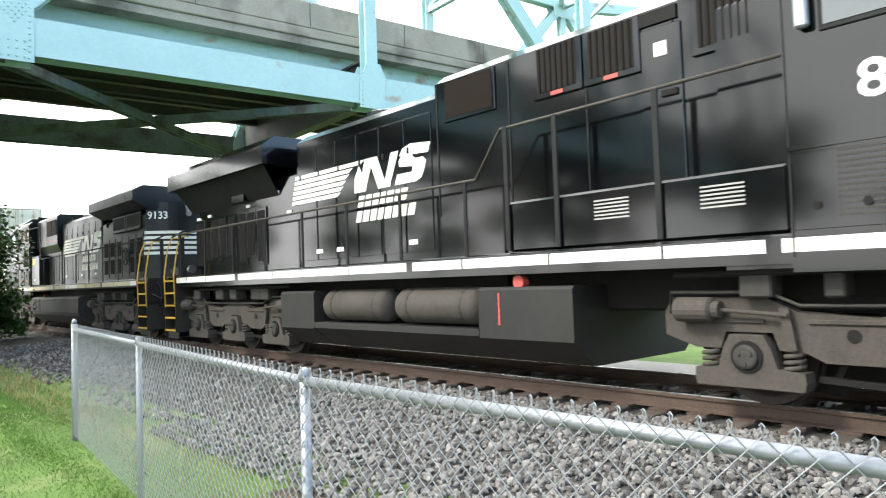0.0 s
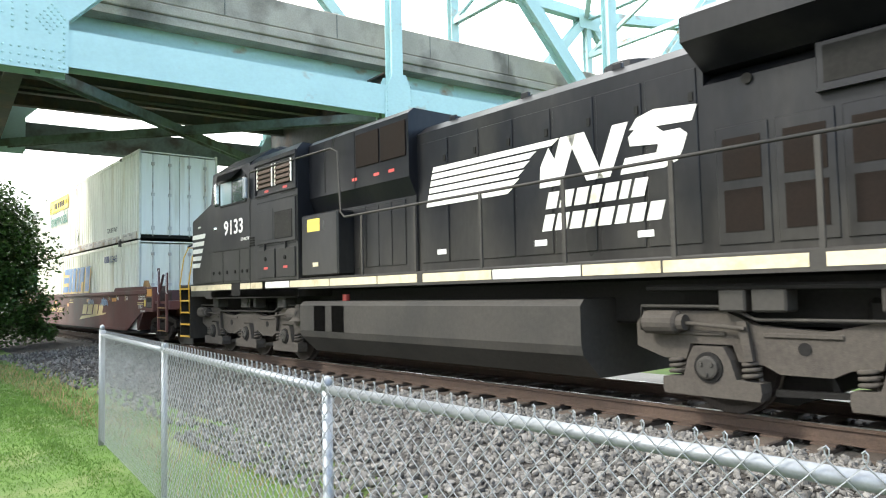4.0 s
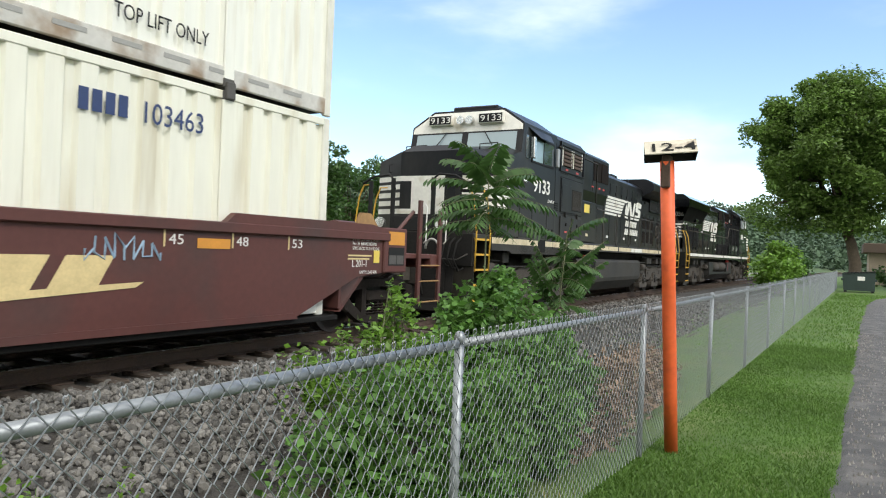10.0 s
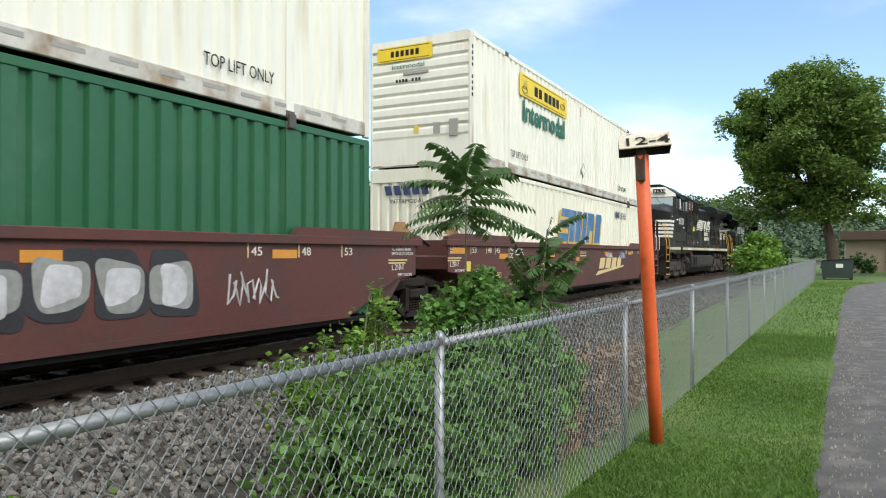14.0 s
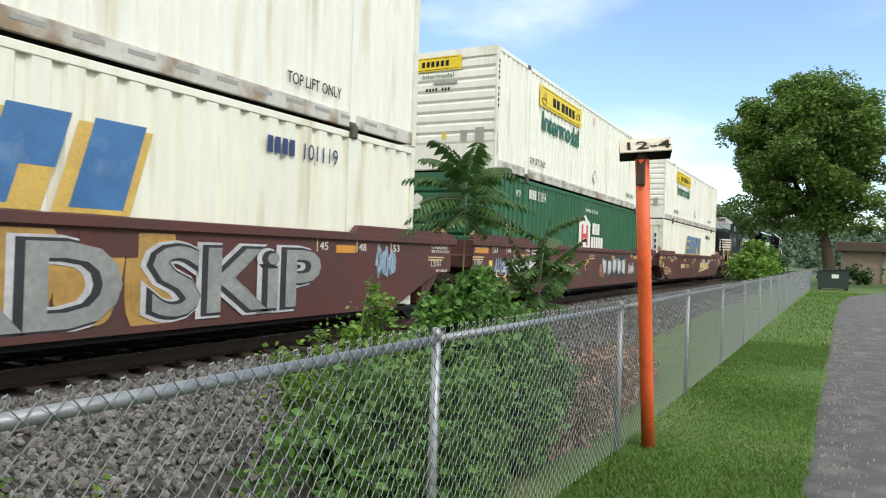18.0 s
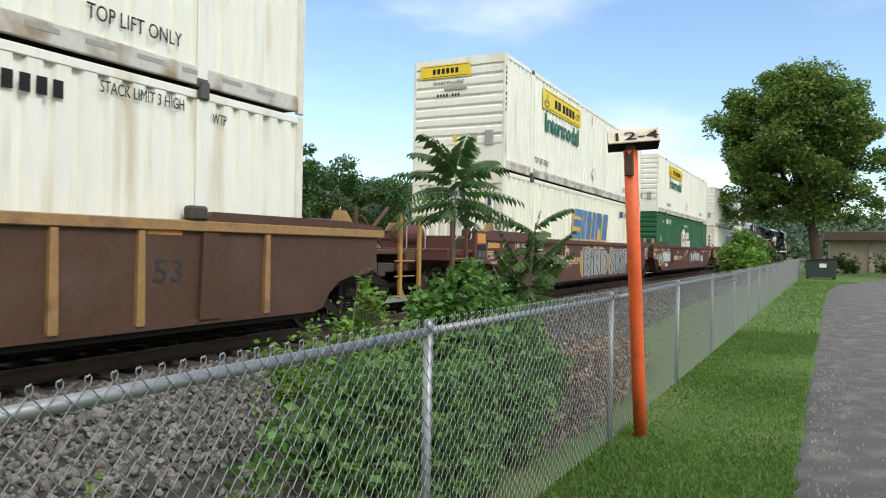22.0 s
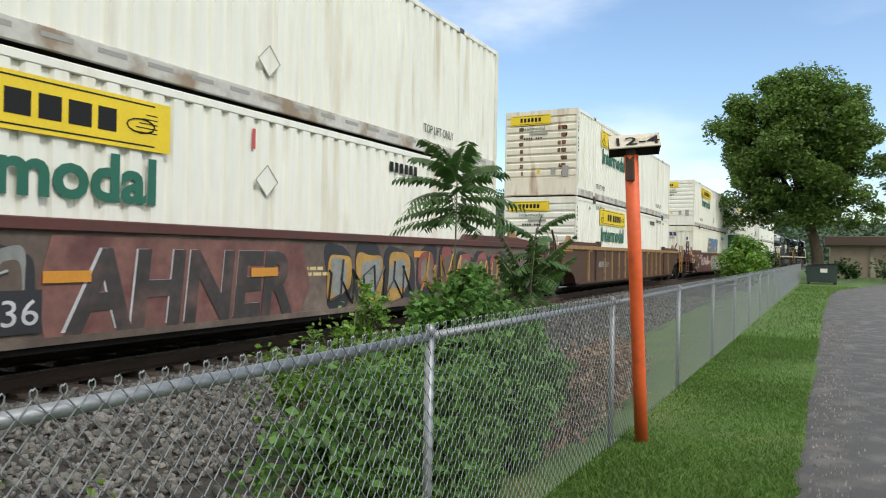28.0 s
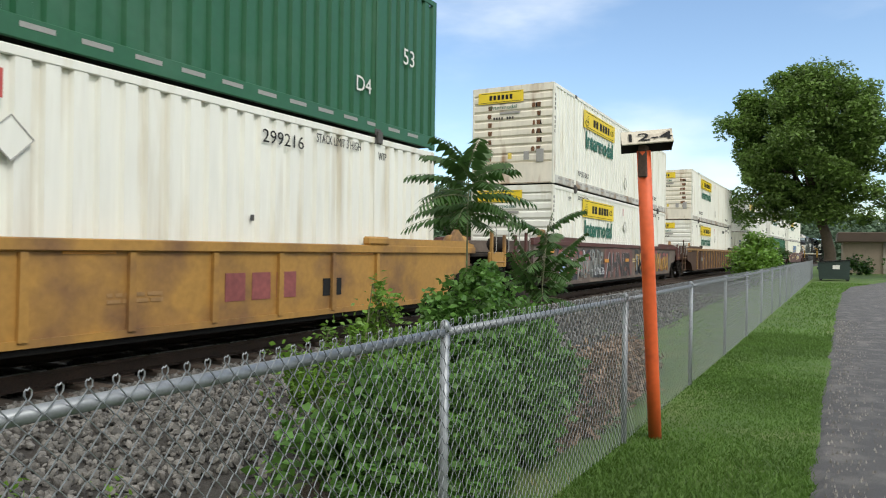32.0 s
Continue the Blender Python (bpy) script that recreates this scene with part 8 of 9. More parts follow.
container("white container with heavily rusted end wall", "cont_white", UNITS[4], 1, "banner", 1.0, 10)
container("white ribbed container with red strip and placard", "cont_white", UNITS[5], 0, "plain", 0.0, 11)
container("dark green ribbed container stacked on a white one", "cont_green", UNITS[5], 1, "green_top", 0.0, 12)


# ---- leaves, shrubs and trees ----
def leaf_mesh(name, centres, size, seed, mat, up=0.35, fold=0.25, ratio=0.5):
    """Many small folded leaves (two quads each side of the midrib) at the given centres."""
    rng = np.random.default_rng(seed)
    c = np.asarray(centres, float)
    n = len(c)
    d = rng.normal(size=(n, 3))
    d[:, 2] = d[:, 2] * 0.5 - 0.15
    d /= np.linalg.norm(d, axis=1)[:, None]
    u = rng.normal(size=(n, 3))
    u[:, 2] += up * 3
    s = np.cross(d, u)
    s /= np.linalg.norm(s, axis=1)[:, None]
    nn = np.cross(s, d)
    L = (size * rng.uniform(0.6, 1.25, n))[:, None]
    w = L * ratio * 0.5
    a, b = c - d * L * 0.5, c + d * L * 0.5
    m1 = c - d * L * 0.02 + s * w + nn * w * fold
    m2 = c - d * L * 0.02 - s * w + nn * w * fold
    v = np.stack([a, m1, b, m2], 1).reshape(-1, 3)
    idx = np.arange(n) * 4
    f = np.stack([idx, idx + 1, idx + 2, idx, idx + 2, idx + 3], 1).reshape(-1, 3)
    me = bpy.data.meshes.new(name)
    me.vertices.add(len(v))
    me.vertices.foreach_set("co", v.ravel())
    me.loops.add(f.size)
    me.loops.foreach_set("vertex_index", f.ravel())
    me.polygons.add(len(f))
    me.polygons.foreach_set("loop_start", np.arange(0, f.size, 3))
    me.polygons.foreach_set("loop_total", np.full(len(f), 3))
    me.update(calc_edges=True)
    me.validate()
    me.materials.append(M[mat])
    return me


def clump_points(rng, centre, radii, count, shell=0.55):
    p = rng.normal(size=(count, 3))
    p /= np.linalg.norm(p, axis=1)[:, None]
    r = shell + (1 - shell) * rng.random(count) ** 0.7
    return np.asarray(centre) + p * r[:, None] * np.asarray(radii)


def limb(g, a, b, r0, r1, rng, bend=0.15, n=6, sides=7):
    a, b = np.asarray(a, float), np.asarray(b, float)
    L = np.linalg.norm(b - a)
    pts, rr = [], []
    off = rng.normal(size=3) * bend * L * 0.5
    for i in range(n + 1):
        t = i / n
        pts.append(tuple(a + (b - a) * t + off * math.sin(math.pi * t) + rng.normal(size=3) * L * 0.012))
        rr.append(r0 + (r1 - r0) * t)
    g.tube(pts, rr, sides)
    return pts


def tree(name, label, at, height, crown_c, crown_r, clumps, per, leaf, seed, mat="leaf_far", trunk_r=0.3, clump_r=1.1, extra=(), bark="bark", fork=0.3):
    """Tapered trunk, limbs and a crown of leaf clumps with gaps."""
    rng = np.random.default_rng(seed)
    root = thing(name, label, "tree", at=pose(*at))
    wood = Solid()
    base, cc, cr = np.zeros(3), np.asarray(crown_c, float), np.asarray(crown_r, float)
    top = np.array([cc[0], cc[1], cc[2]])
    fk = np.array([cc[0] * fork, cc[1] * fork, height * fork])
    limb(wood, (0, 0, -0.3), fk, trunk_r * 1.15, trunk_r * 0.8, rng, 0.05, 6, 10)
    pts, centres = [], []
    for k in range(clumps):
        p = rng.normal(size=3)
        p /= np.linalg.norm(p)
        if p[2] < -0.5:
            p[2] *= 0.5
        lump = 0.86 + 0.30 * math.sin(p[0] * 5 + seed) * math.cos(p[1] * 4 - seed)
        q = cc + p * cr * lump * (0.45 + 0.5 * rng.random() ** 0.5)
        centres.append(q)
    for e in extra:
        centres.append(np.asarray(e, float))
    for q in centres:
        rad = clump_r * rng.uniform(0.65, 1.25)
        pts.append(clump_points(rng, q, (rad, rad, rad * 0.72), per, 0.3))
    for q in centres[::max(1, len(centres) // 16)]:
        mid = fk + (q - fk) * 0.45 + np.array([0, 0, 0.15 * height * rng.random()])
        limb(wood, fk, mid, trunk_r * 0.42, trunk_r * 0.22, rng, 0.1, 4, 6)
        limb(wood, mid, q, trunk_r * 0.22, trunk_r * 0.05, rng, 0.2, 4, 5)
    part("trunk", wood, bark, root, "tapered trunk with limbs", smooth=True)
    part("crown", leaf_mesh("crown", np.concatenate(pts), leaf, seed, mat), mat, root, "uneven leafy crown", kind="stuff")
    return root


def lobed_crown(seed, cc, cr, lobes, each):
    """Centres of leaf clumps gathered into bulging lobes over an uneven crown, with gaps between them."""
    rng = np.random.default_rng(seed)
    out = []
    for k in range(lobes):
        z = 1 - 2 * (k + 0.5) / lobes
        a = k * 2.39996 + rng.uniform(-0.35, 0.35)
        p = np.array([math.cos(a) * math.sqrt(1 - z * z), math.sin(a) * math.sqrt(1 - z * z), z])
        if z < -0.35:
            p[:2] *= 0.95
        q = np.asarray(cc) + p * np.asarray(cr) * rng.uniform(0.70, 1.0)
        r = rng.uniform(1.1, 1.8)
        for j in range(each):
            d = rng.normal(size=3)
            out.append(tuple(q + d / np.linalg.norm(d) * r * rng.uniform(0.3, 1.0) * np.array([1, 1, 0.75])))
    return out


tree("tree", "tall broad green tree beside the lane end", (60, -0.8, 0), 16.5, (0, 1.9, 10.2), (4.3, 4.6, 5.0), 105, 210, 0.34, 3, trunk_r=0.42, clump_r=1.05,
     extra=lobed_crown(33, (0, 1.7, 10.2), (4.9, 5.2, 5.7), 34, 10) + [(-1.4, -0.6 + 0.35 * k, 4.4 + 0.5 * (k % 4)) for k in range(7)] + [(2.0 * math.sin(1.9 * k), -3.9 + 0.38 * k, 5.3 + 0.95 * math.sin(2.7 * k)) for k in range(30)], fork=0.24)
tree("tree", "dark green tree standing behind the lane end", (63, -9.5, 0), 14.5, (0, 0.6, 8.6), (5.0, 4.6, 5.4), 80, 210, 0.42, 4, trunk_r=0.45, clump_r=1.35)
# a row of trees on the open side, mirrored in the paint of the train
for _k, (_x, _h) in enumerate(((-66, 11), (-54, 9.5), (-44, 12), (-33, 10), (-21, 11.5), (-8, 9.5), (5, 11), (19, 10), (34, 12))):
    tree("tree", "green tree in a row across the asphalt lane", (_x, -31 - 2.5 * (_k % 3), 0), _h * 1.3, (0, 0, _h * 0.7), (5.2, 4.6, _h * 0.58), 40, 110, 0.6, 140 + _k, "leaf_low", trunk_r=0.3, clump_r=1.5, fork=0.2)
# dense low trees with leaves down to the ground
tree("tree", "dense dark green tree leafed to the ground by the track", (-31, 2.9, -0.1), 6.9, (0, 0.2, 3.4), (2.6, 2.7, 3.5), 130, 260, 0.17, 5, "leaf_low", 0.14, 0.75, fork=0.2,
     extra=[(0.6 + 0.3 * math.sin(k), -2.2 + 0.45 * k, 0.5 + 0.35 * (k % 2)) for k in range(11)])
tree("tree", "dense dark green tree leafed to the ground by the track", (-34, -1.2, -0.1), 8.2, (0, 0.3, 3.9), (3.4, 3.4, 4.1), 130, 240, 0.2, 6, "leaf_low", 0.16, 0.95, fork=0.2,
     extra=[(1.2, -2.6 + 0.5 * k, 0.6 + 0.35 * (k % 2)) for k in range(11)])


def shrub(name, label, at, blobs, per, leaf, seed, mat, stems=10, group=""):
    rng = np.random.default_rng(seed)
    root = thing(name, label, "shrub", group, at=pose(*at))
    wood, pts = Solid(), []
    for (c, r) in blobs:
        r = np.asarray(r, float)
        n = max(3, int(per * r[0] * r[1] * 4))
        for k in range(7):
            q = clump_points(rng, c, r * 0.75, 1, 0.4)[0]
            pts.append(clump_points(rng, q, r * rng.uniform(0.28, 0.5), n, 0.1))
            if k < 4:
                limb(wood, (c[0] * 0.7, c[1] * 0.7, -0.05), q, 0.012, 0.004, rng, 0.2, 4, 4)
        pts.append(clump_points(rng, c, r, n * 2, 0.5))
    part("stem_tangle", wood, "stem", root, "thin woody stems", kind="stuff")
    part("leaves", leaf_mesh("leaves", np.concatenate(pts), leaf, seed, mat, ratio=0.62), mat, root, "small green leaves", kind="stuff")
    return root


# by the fence and the ballast edge
shrub("bush", "bright green upright bush at the ballast edge", (1.05, 3.7, -0.1),
      [((0, 0, 0.42), (0.85, 0.6, 0.44)), ((0, 0, 0.85), (0.66, 0.5, 0.4)), ((0.12, 0, 1.2), (0.4, 0.32, 0.3)), ((0.2, 0, 1.55), (0.13, 0.12, 0.2)), ((0.6, 0.1, 0.95), (0.3, 0.25, 0.28)), ((-0.55, 0.1, 1.0), (0.3, 0.25, 0.26)), ((-0.15, 0.05, 1.4), (0.12, 0.12, 0.24)), ((-0.4, -0.2, 0.4), (0.6, 0.4, 0.38)), ((0.5, -0.2, 0.4), (0.6, 0.4, 0.38)), ((0.3, 0, 0.9), (0.3, 0.25, 0.3))], 170, 0.056, 21, "leaf_bright")
shrub("bush", "dense green broad-leaved bush growing behind the fence", (6.45, 3.0, -0.1),
      [((-0.2, 0, 1.05), (0.7, 0.55, 0.5)), ((-0.8, -0.1, 0.75), (0.65, 0.5, 0.55)), ((0.5, 0, 0.95), (0.65, 0.5, 0.5)), ((0.1, 0.1, 1.38), (0.42, 0.35, 0.22)), ((1.1, 0, 0.75), (0.5, 0.45, 0.45)), ((-1.2, 0, 0.6), (0.45, 0.4, 0.45)), ((0.0, -0.35, 0.6), (0.9, 0.4, 0.5))], 130, 0.09, 22, "leaf_mid")
shrub("bush", "bright green weedy bush with upright shoots", (4.65, 3.1, -0.1),
      [((0, 0, 0.6), (0.7, 0.5, 0.5)), ((0.05, 0, 1.1), (0.26, 0.24, 0.36)), ((0.12, 0.05, 1.4), (0.12, 0.12, 0.2)), ((-0.65, 0.2, 0.75), (0.4, 0.35, 0.34)), ((0.6, 0.1, 0.8), (0.42, 0.35, 0.36)), ((-0.3, 0.1, 1.0), (0.2, 0.2, 0.24))], 130, 0.062, 23, "leaf_bright")
shrub("vine_mound", "low dark green vines climbing behind the fence", (4.1, 2.3, -0.1),
      [((-1.0, 0.05, 0.40), (0.55, 0.42, 0.48)), ((-0.4, 0, 0.52), (0.7, 0.45, 0.56)), ((0.5, 0, 0.56), (0.75, 0.45, 0.58)), ((1.3, 0, 0.52), (0.7, 0.42, 0.55)), ((0.0, -0.3, 0.36), (0.8, 0.28, 0.4)), ((1.2, -0.3, 0.36), (0.8, 0.28, 0.4)), ((-0.9, -0.25, 0.3), (0.7, 0.25, 0.34))], 150, 0.085, 24, "leaf_mid")
shrub("vine_mound", "low green vines and weeds behind the fence", (6.4, 2.2, -0.1), [((0, 0, 0.35), (0.7, 0.4, 0.42)), ((-0.6, 0.3, 0.6), (0.5, 0.4, 0.5)), ((0.6, 0.4, 0.5), (0.6, 0.4, 0.45))], 130, 0.085, 25, "leaf_mid")
shrub("dead_brush", "dry brown vine tangle behind the fence", (7.6, 2.05, -0.1), [((-0.9, 0, 0.3), (0.7, 0.4, 0.36)), ((-1.9, -0.05, 0.25), (0.6, 0.3, 0.3)), ((-1.2, -0.25, 0.12), (0.7, 0.2, 0.16)), ((0.4, -0.3, 0.12), (0.9, 0.22, 0.16)), ((0, 0.1, 0.35), (0.9, 0.5, 0.42)), ((1.1, 0.2, 0.3), (0.9, 0.5, 0.4)), ((-1.5, -0.1, 0.15), (0.6, 0.3, 0.2)), ((2.2, 0.3, 0.25), (0.9, 0.5, 0.34))], 90, 0.07, 28, "dead_leaf")
shrub("bush", "light green bush at the ballast edge far off", (41, 3.0, -0.1), [((0, 0, 1.2), (2.2, 1.5, 1.2)), ((1.2, -0.3, 2.0), (1.1, 1.0, 1.0)), ((-1.0, 0.4, 1.3), (1.1, 0.9, 1.0)), ((0.2, 0, 2.4), (0.7, 0.7, 0.6))], 30, 0.22, 26, "leaf_bright")
shrub("bush", "light green bush at the ballast edge far off", (50, 3.4, -0.1), [((0, 0, 0.9), (2.6, 1.2, 0.9))], 30, 0.22, 27, "leaf_bright")


shrub("bush", "dark green thicket at the foot of the low trees", (-30.2, 3.4, -0.1), [((0, 0, 1.4), (1.8, 2.4, 1.5)), ((0, 0.6, 3.4), (1.7, 2.0, 2.0)), ((0, -2.2, 2.0), (1.8, 2.2, 2.0)), ((-0.5, -1.0, 5.2), (1.8, 2.0, 1.7)), ((0, 2.0, 1.2), (1.0, 1.0, 1.2))], 30, 0.17, 29, "leaf_low")


def weeds():
    rng = np.random.default_rng(31)
    pts = []
    for k in range(34):
        x = rng.uniform(-1.0, 9.0)
        c = (x, rng.uniform(2.0, 4.4), rng.uniform(0.0, 0.1))
        pts.append(clump_points(rng, c, (0.16, 0.16, rng.uniform(0.1, 0.28)), 26, 0.1))
    for k in range(60):
        c = (rng.uniform(9, 40), rng.uniform(1.6, 3.6), 0.05)
        pts.append(clump_points(rng, c, (0.3, 0.25, 0.2), 20, 0.1))
    ob = part("weeds", leaf_mesh("weeds", np.concatenate(pts), 0.06, 31, "leaf_bright"), "leaf_bright")
    tagged(ob, "small green weeds scattered along the ballast", "weeds", kind="stuff")


weeds()


def frond(start, way, length, pairs, droop, rng, leaflets, stemg, size):
    """A compound leaf: a drooping rib with paired narrow leaflets."""
    p = Vector(start)
    d = Vector(way).normalized()
    pts = [tuple(p)]
    for i in range(pairs):
        d = (d + Vector((0, 0, -droop))).normalized()
        p = p + d * (length / pairs)
        pts.append(tuple(p))
        s = d.cross(Vector((0, 0, 1))).normalized()
        grow = math.sin(math.pi * (0.25 + 0.7 * i / pairs))
        for q in (-1, 1):
            leaf_d = (s * q + d * 0.45 + Vector((0, 0, -rng.uniform(0.35, 0.95)))).normalized()
            L = size * (0.55 + 0.6 * grow)
            w = L * 0.21
            side = (d + leaf_d.cross(Vector((0, 0, 1))) * q * 0.6).normalized()
            a = p
            m = p + leaf_d * L * 0.4
            b = p + leaf_d * L + Vector((0, 0, -0.1 * L))
            leaflets.add([a, m + side * w, b, m - side * w], [(0, 1, 2), (0, 2, 3)])
    stemg.tube(pts, [0.006 - 0.004 * i / len(pts) for i in range(len(pts))], 4)


def sapling(label, at, height, fronds, length, seed, lean=(0, 0), low=0.66, size=0.17, shoots=()):
    rng = random.Random(seed)
    root = thing("sapling", label, "sapling", at=pose(*at))
    stem, leaves = Solid(), Solid()
    tip = (lean[0], lean[1], height * 0.94)
    stem.tube([(0, 0, -0.1), (lean[0] * 0.3, lean[1] * 0.3, height * 0.4), tip], [0.014, 0.011, 0.006], 6)
    for k in range(fronds):
        t = low + (0.97 - low) * k / (fronds - 1)
        a = k * 2.4 + rng.uniform(-0.3, 0.3)
        rise = 0.16 + 1.1 * max(0, (t - 0.84) / 0.16)
        start = (lean[0] * t, lean[1] * t, height * 0.94 * t)
        frond(start, (math.cos(a), math.sin(a), rise), length * rng.uniform(0.75, 1.1), 14, 0.05, rng, leaves, stem, size)
    for a, b in shoots:
        frond(a, b, length * 1.35, 20, 0.008, rng, leaves, stem, size * 0.9)
        frond((a[0] + 0.04, a[1] - 0.03, a[2] - 0.1), (b[0] + 0.15, b[1] + 0.2, b[2]), length * 1.05, 16, 0.012, rng, leaves, stem, size * 0.9)
    part("stem", stem, "stem", root, "slender pale stem", smooth=True, kind="stuff")
    part("foliage", leaves, "leaf_sapling", root, "paired narrow leaflets", kind="stuff")


sapling("young tree of heaven with feathery compound leaves", (6.68, 3.3, -0.1), 2.86, 23, 0.66, 41, (0.03, 0.0), 0.755, 0.15)
sapling("small sapling with long arching shoots behind the fence", (8.0, 3.0, -0.1), 2.15, 16, 0.5, 42, (0.1, -0.1), 0.5, 0.13,
        shoots=[((0.08, -0.06, 1.5), (0.35, -0.55, 0.62)), ((0.08, -0.06, 1.3), (0.5, -0.5, 0.55)), ((0.05, 0, 1.5), (0.1, -0.2, 1.0)), ((0.05, 0, 1.4), (-0.3, 0.4, 0.9)), ((0.05, 0, 1.2), (-0.5, 0.2, 0.6))])


# ---- trees and hills across the line ----
def rear_trees():
    spots = [(46, 13, 7.4, 5), (47, 8.5, 7.0, 5), (44, 3, 5.4, 5), (47, -4, 5.6, 5), (45, -11, 5.4, 5), (48, -17, 5.4, 5), (46, -22, 5.0, 5), (49, -26.5, 5.6, 5), (46, -31, 7.6, 5), (48, -35, 8.4, 6), (52, -39, 10.4, 6), (48, -43.4, 12.0, 6), (54, -46.5, 11.0, 6), (50, -49.8, 10.4, 5), (56, -53, 10.6, 6), (60, -58, 9.0, 6), (66, -63, 9, 6)]
    for k, (dist, az, h, w) in enumerate(spots):
        a = radians(az)
        x, y = -math.sin(a) * dist, math.cos(a) * dist
        tree("tree", "dark green tree in the row across the tracks", (x, y, -0.1), h, (0, 0, h * 0.52), (w * 0.62, w * 0.55, h * 0.46), 46, 170, 0.32, 60 + k, "leaf_low", trunk_r=0.2, clump_r=0.95, fork=0.22)


rear_trees()
RIDGE = [(75, 2.2), (50, 3.0), (36, 3.6), (33, 4.4), (15, 5.0), (-1, 6.0), (-10.6, 8.4), (-15, 9.6), (-20.7, 10.8), (-24.5, 10.8), (-29.4, 10.0), (-31.3, 8.5), (-35, 7.9), (-37, 7.9), (-41, 8.4), (-46, 7.4), (-52, 6.0), (-60, 5.4), (-75, 4.9), (-83, 4.3), (-86, 3.7), (-92, 3.0), (-110, 2.6), (-130, 2.2)]


def ridge_el(az):
    return float(np.interp(-az, [-a for a, e in RIDGE], [e for a, e in RIDGE]))


def hills():
    rng = np.random.default_rng(77)
    v, pts = [], []
    azs = np.arange(75, -131, -1.5)
    for az in azs:
        for j in range(9):
            t = j / 8
            dist = 150 + 280 * t
            z = -1.0 + (1.62 + 430 * math.tan(radians(ridge_el(az))) - 5) * (t ** 1.25)
            a = radians(az)
            v.append((-math.sin(a) * dist, math.cos(a) * dist, z))
    n = 9
    f = [(i * n + j, i * n + j + 1, (i + 1) * n + j + 1, (i + 1) * n + j) for i in range(len(azs) - 1) for j in range(n - 1)]
    structure("hillside", Solid().add(v, f), "hill_ground", "wooded green hillside beyond the river valley", smooth=True)
    for k in range(4200):
        az = rng.uniform(-112, 48)
        t = rng.random() ** 0.6
        bare = -38.5 < az < -29 and 0.72 < t < 0.97
        if bare and rng.random() < 0.9:
            continue
        dist = 150 + 280 * t
        z = -1.0 + (1.62 + 430 * math.tan(radians(ridge_el(az))) - 5) * (t ** 1.25)
        a = radians(az)
        r = rng.uniform(2.2, 4.8)
        pts.append(clump_points(rng, (-math.sin(a) * dist, math.cos(a) * dist, z + r * 0.7), (r, r, r * 0.9), 80, 0.7))
    ob = part("forest", leaf_mesh("forest", np.concatenate(pts), 1.25, 78, "hill_leaf", ratio=0.8), "hill_leaf")
    tagged(ob, "hazy green forest covering the hillside", "forest", kind="stuff")


hills()


def hill_point(az, t, lift=0.0):
    dist = 150 + 280 * t
    a = radians(az)
    return (-math.sin(a) * dist, math.cos(a) * dist, -1.0 + (1.62 + 430 * math.tan(radians(ridge_el(az))) - 5) * (t ** 1.25) + lift)


for _az in (-35.2, -35.95):
    _p = hill_point(_az, 0.97)
    tagged(part("utility_pole", Solid().tube([(_p[0], _p[1], _p[2] - 2), (_p[0], _p[1], _p[2] + 14)], [0.6, 0.45], 8), "bark"),
           "tall dark pole on the hilltop", "pole", "poles on the hill")


def hill_house(az, t, w, h, label):
    x, y, z = hill_point(az, t)
    root = thing("house", label, "house", "houses on the hill", at=pose(x, y, z, 0, 0, az))
    part("wall", Solid().box(-w, w, -3, 3, -2, h), "white", root)
    part("roof", Solid().prism([(-w - 0.4, h), (w + 0.4, h), (0, h + w * 0.6)], "y", -3.4, 3.4), "gutter", root, "pale gable roof")
    for k in (-0.5, 0.5):
        part("window", Solid().box(k * w - 0.5, k * w + 0.5, -3.05, -3.0, h * 0.35, h * 0.75), "glass", root)


hill_house(-37.7, 0.97, 2.6, 4.5, "small white house on the hilltop")
hill_house(-32.3, 0.98, 3.0, 3.5, "low white house on the hilltop")
hill_house(-86.6, 0.96, 9.0, 4.0, "long pale building on the far ridge")


def dead_tree():
    rng = np.random.default_rng(8)
    a, dist = radians(-5.2), 26.0
    root = thing("dead_tree", "bare dead tree with pale forked branches", "tree", at=pose(-math.sin(a) * dist, math.cos(a) * dist, -0.1))
    g = Solid()
    limb(g, (0, 0, -0.2), (0.05, 0, 3.4), 0.2, 0.16, rng, 0.03, 6, 9)
    for dx, z0, dx2, z1 in ((-0.3, 3.2, -1.9, 5.6), (-0.15, 3.3, -0.35, 7.9), (0.1, 3.4, 0.4, 8.0), (0.3, 3.2, 1.9, 5.4), (-0.2, 2.6, -1.4, 3.6), (0.2, 3.3, 1.0, 6.9)):
        pts = limb(g, (dx * 0.3, 0, z0), (dx2, rng.uniform(-0.6, 0.6), z1), 0.11, 0.03, rng, 0.12, 7, 6)
        for q in (3, 4, 5):
            b = np.asarray(pts[q])
            limb(g, b, b + np.array([rng.uniform(-0.7, 0.7), rng.uniform(-0.5, 0.5), rng.uniform(0.4, 1.1)]), 0.045, 0.014, rng, 0.1, 4, 5)
    part("trunk", g, "bark_pale", root, "pale bare trunk and branches", smooth=True)


dead_tree()


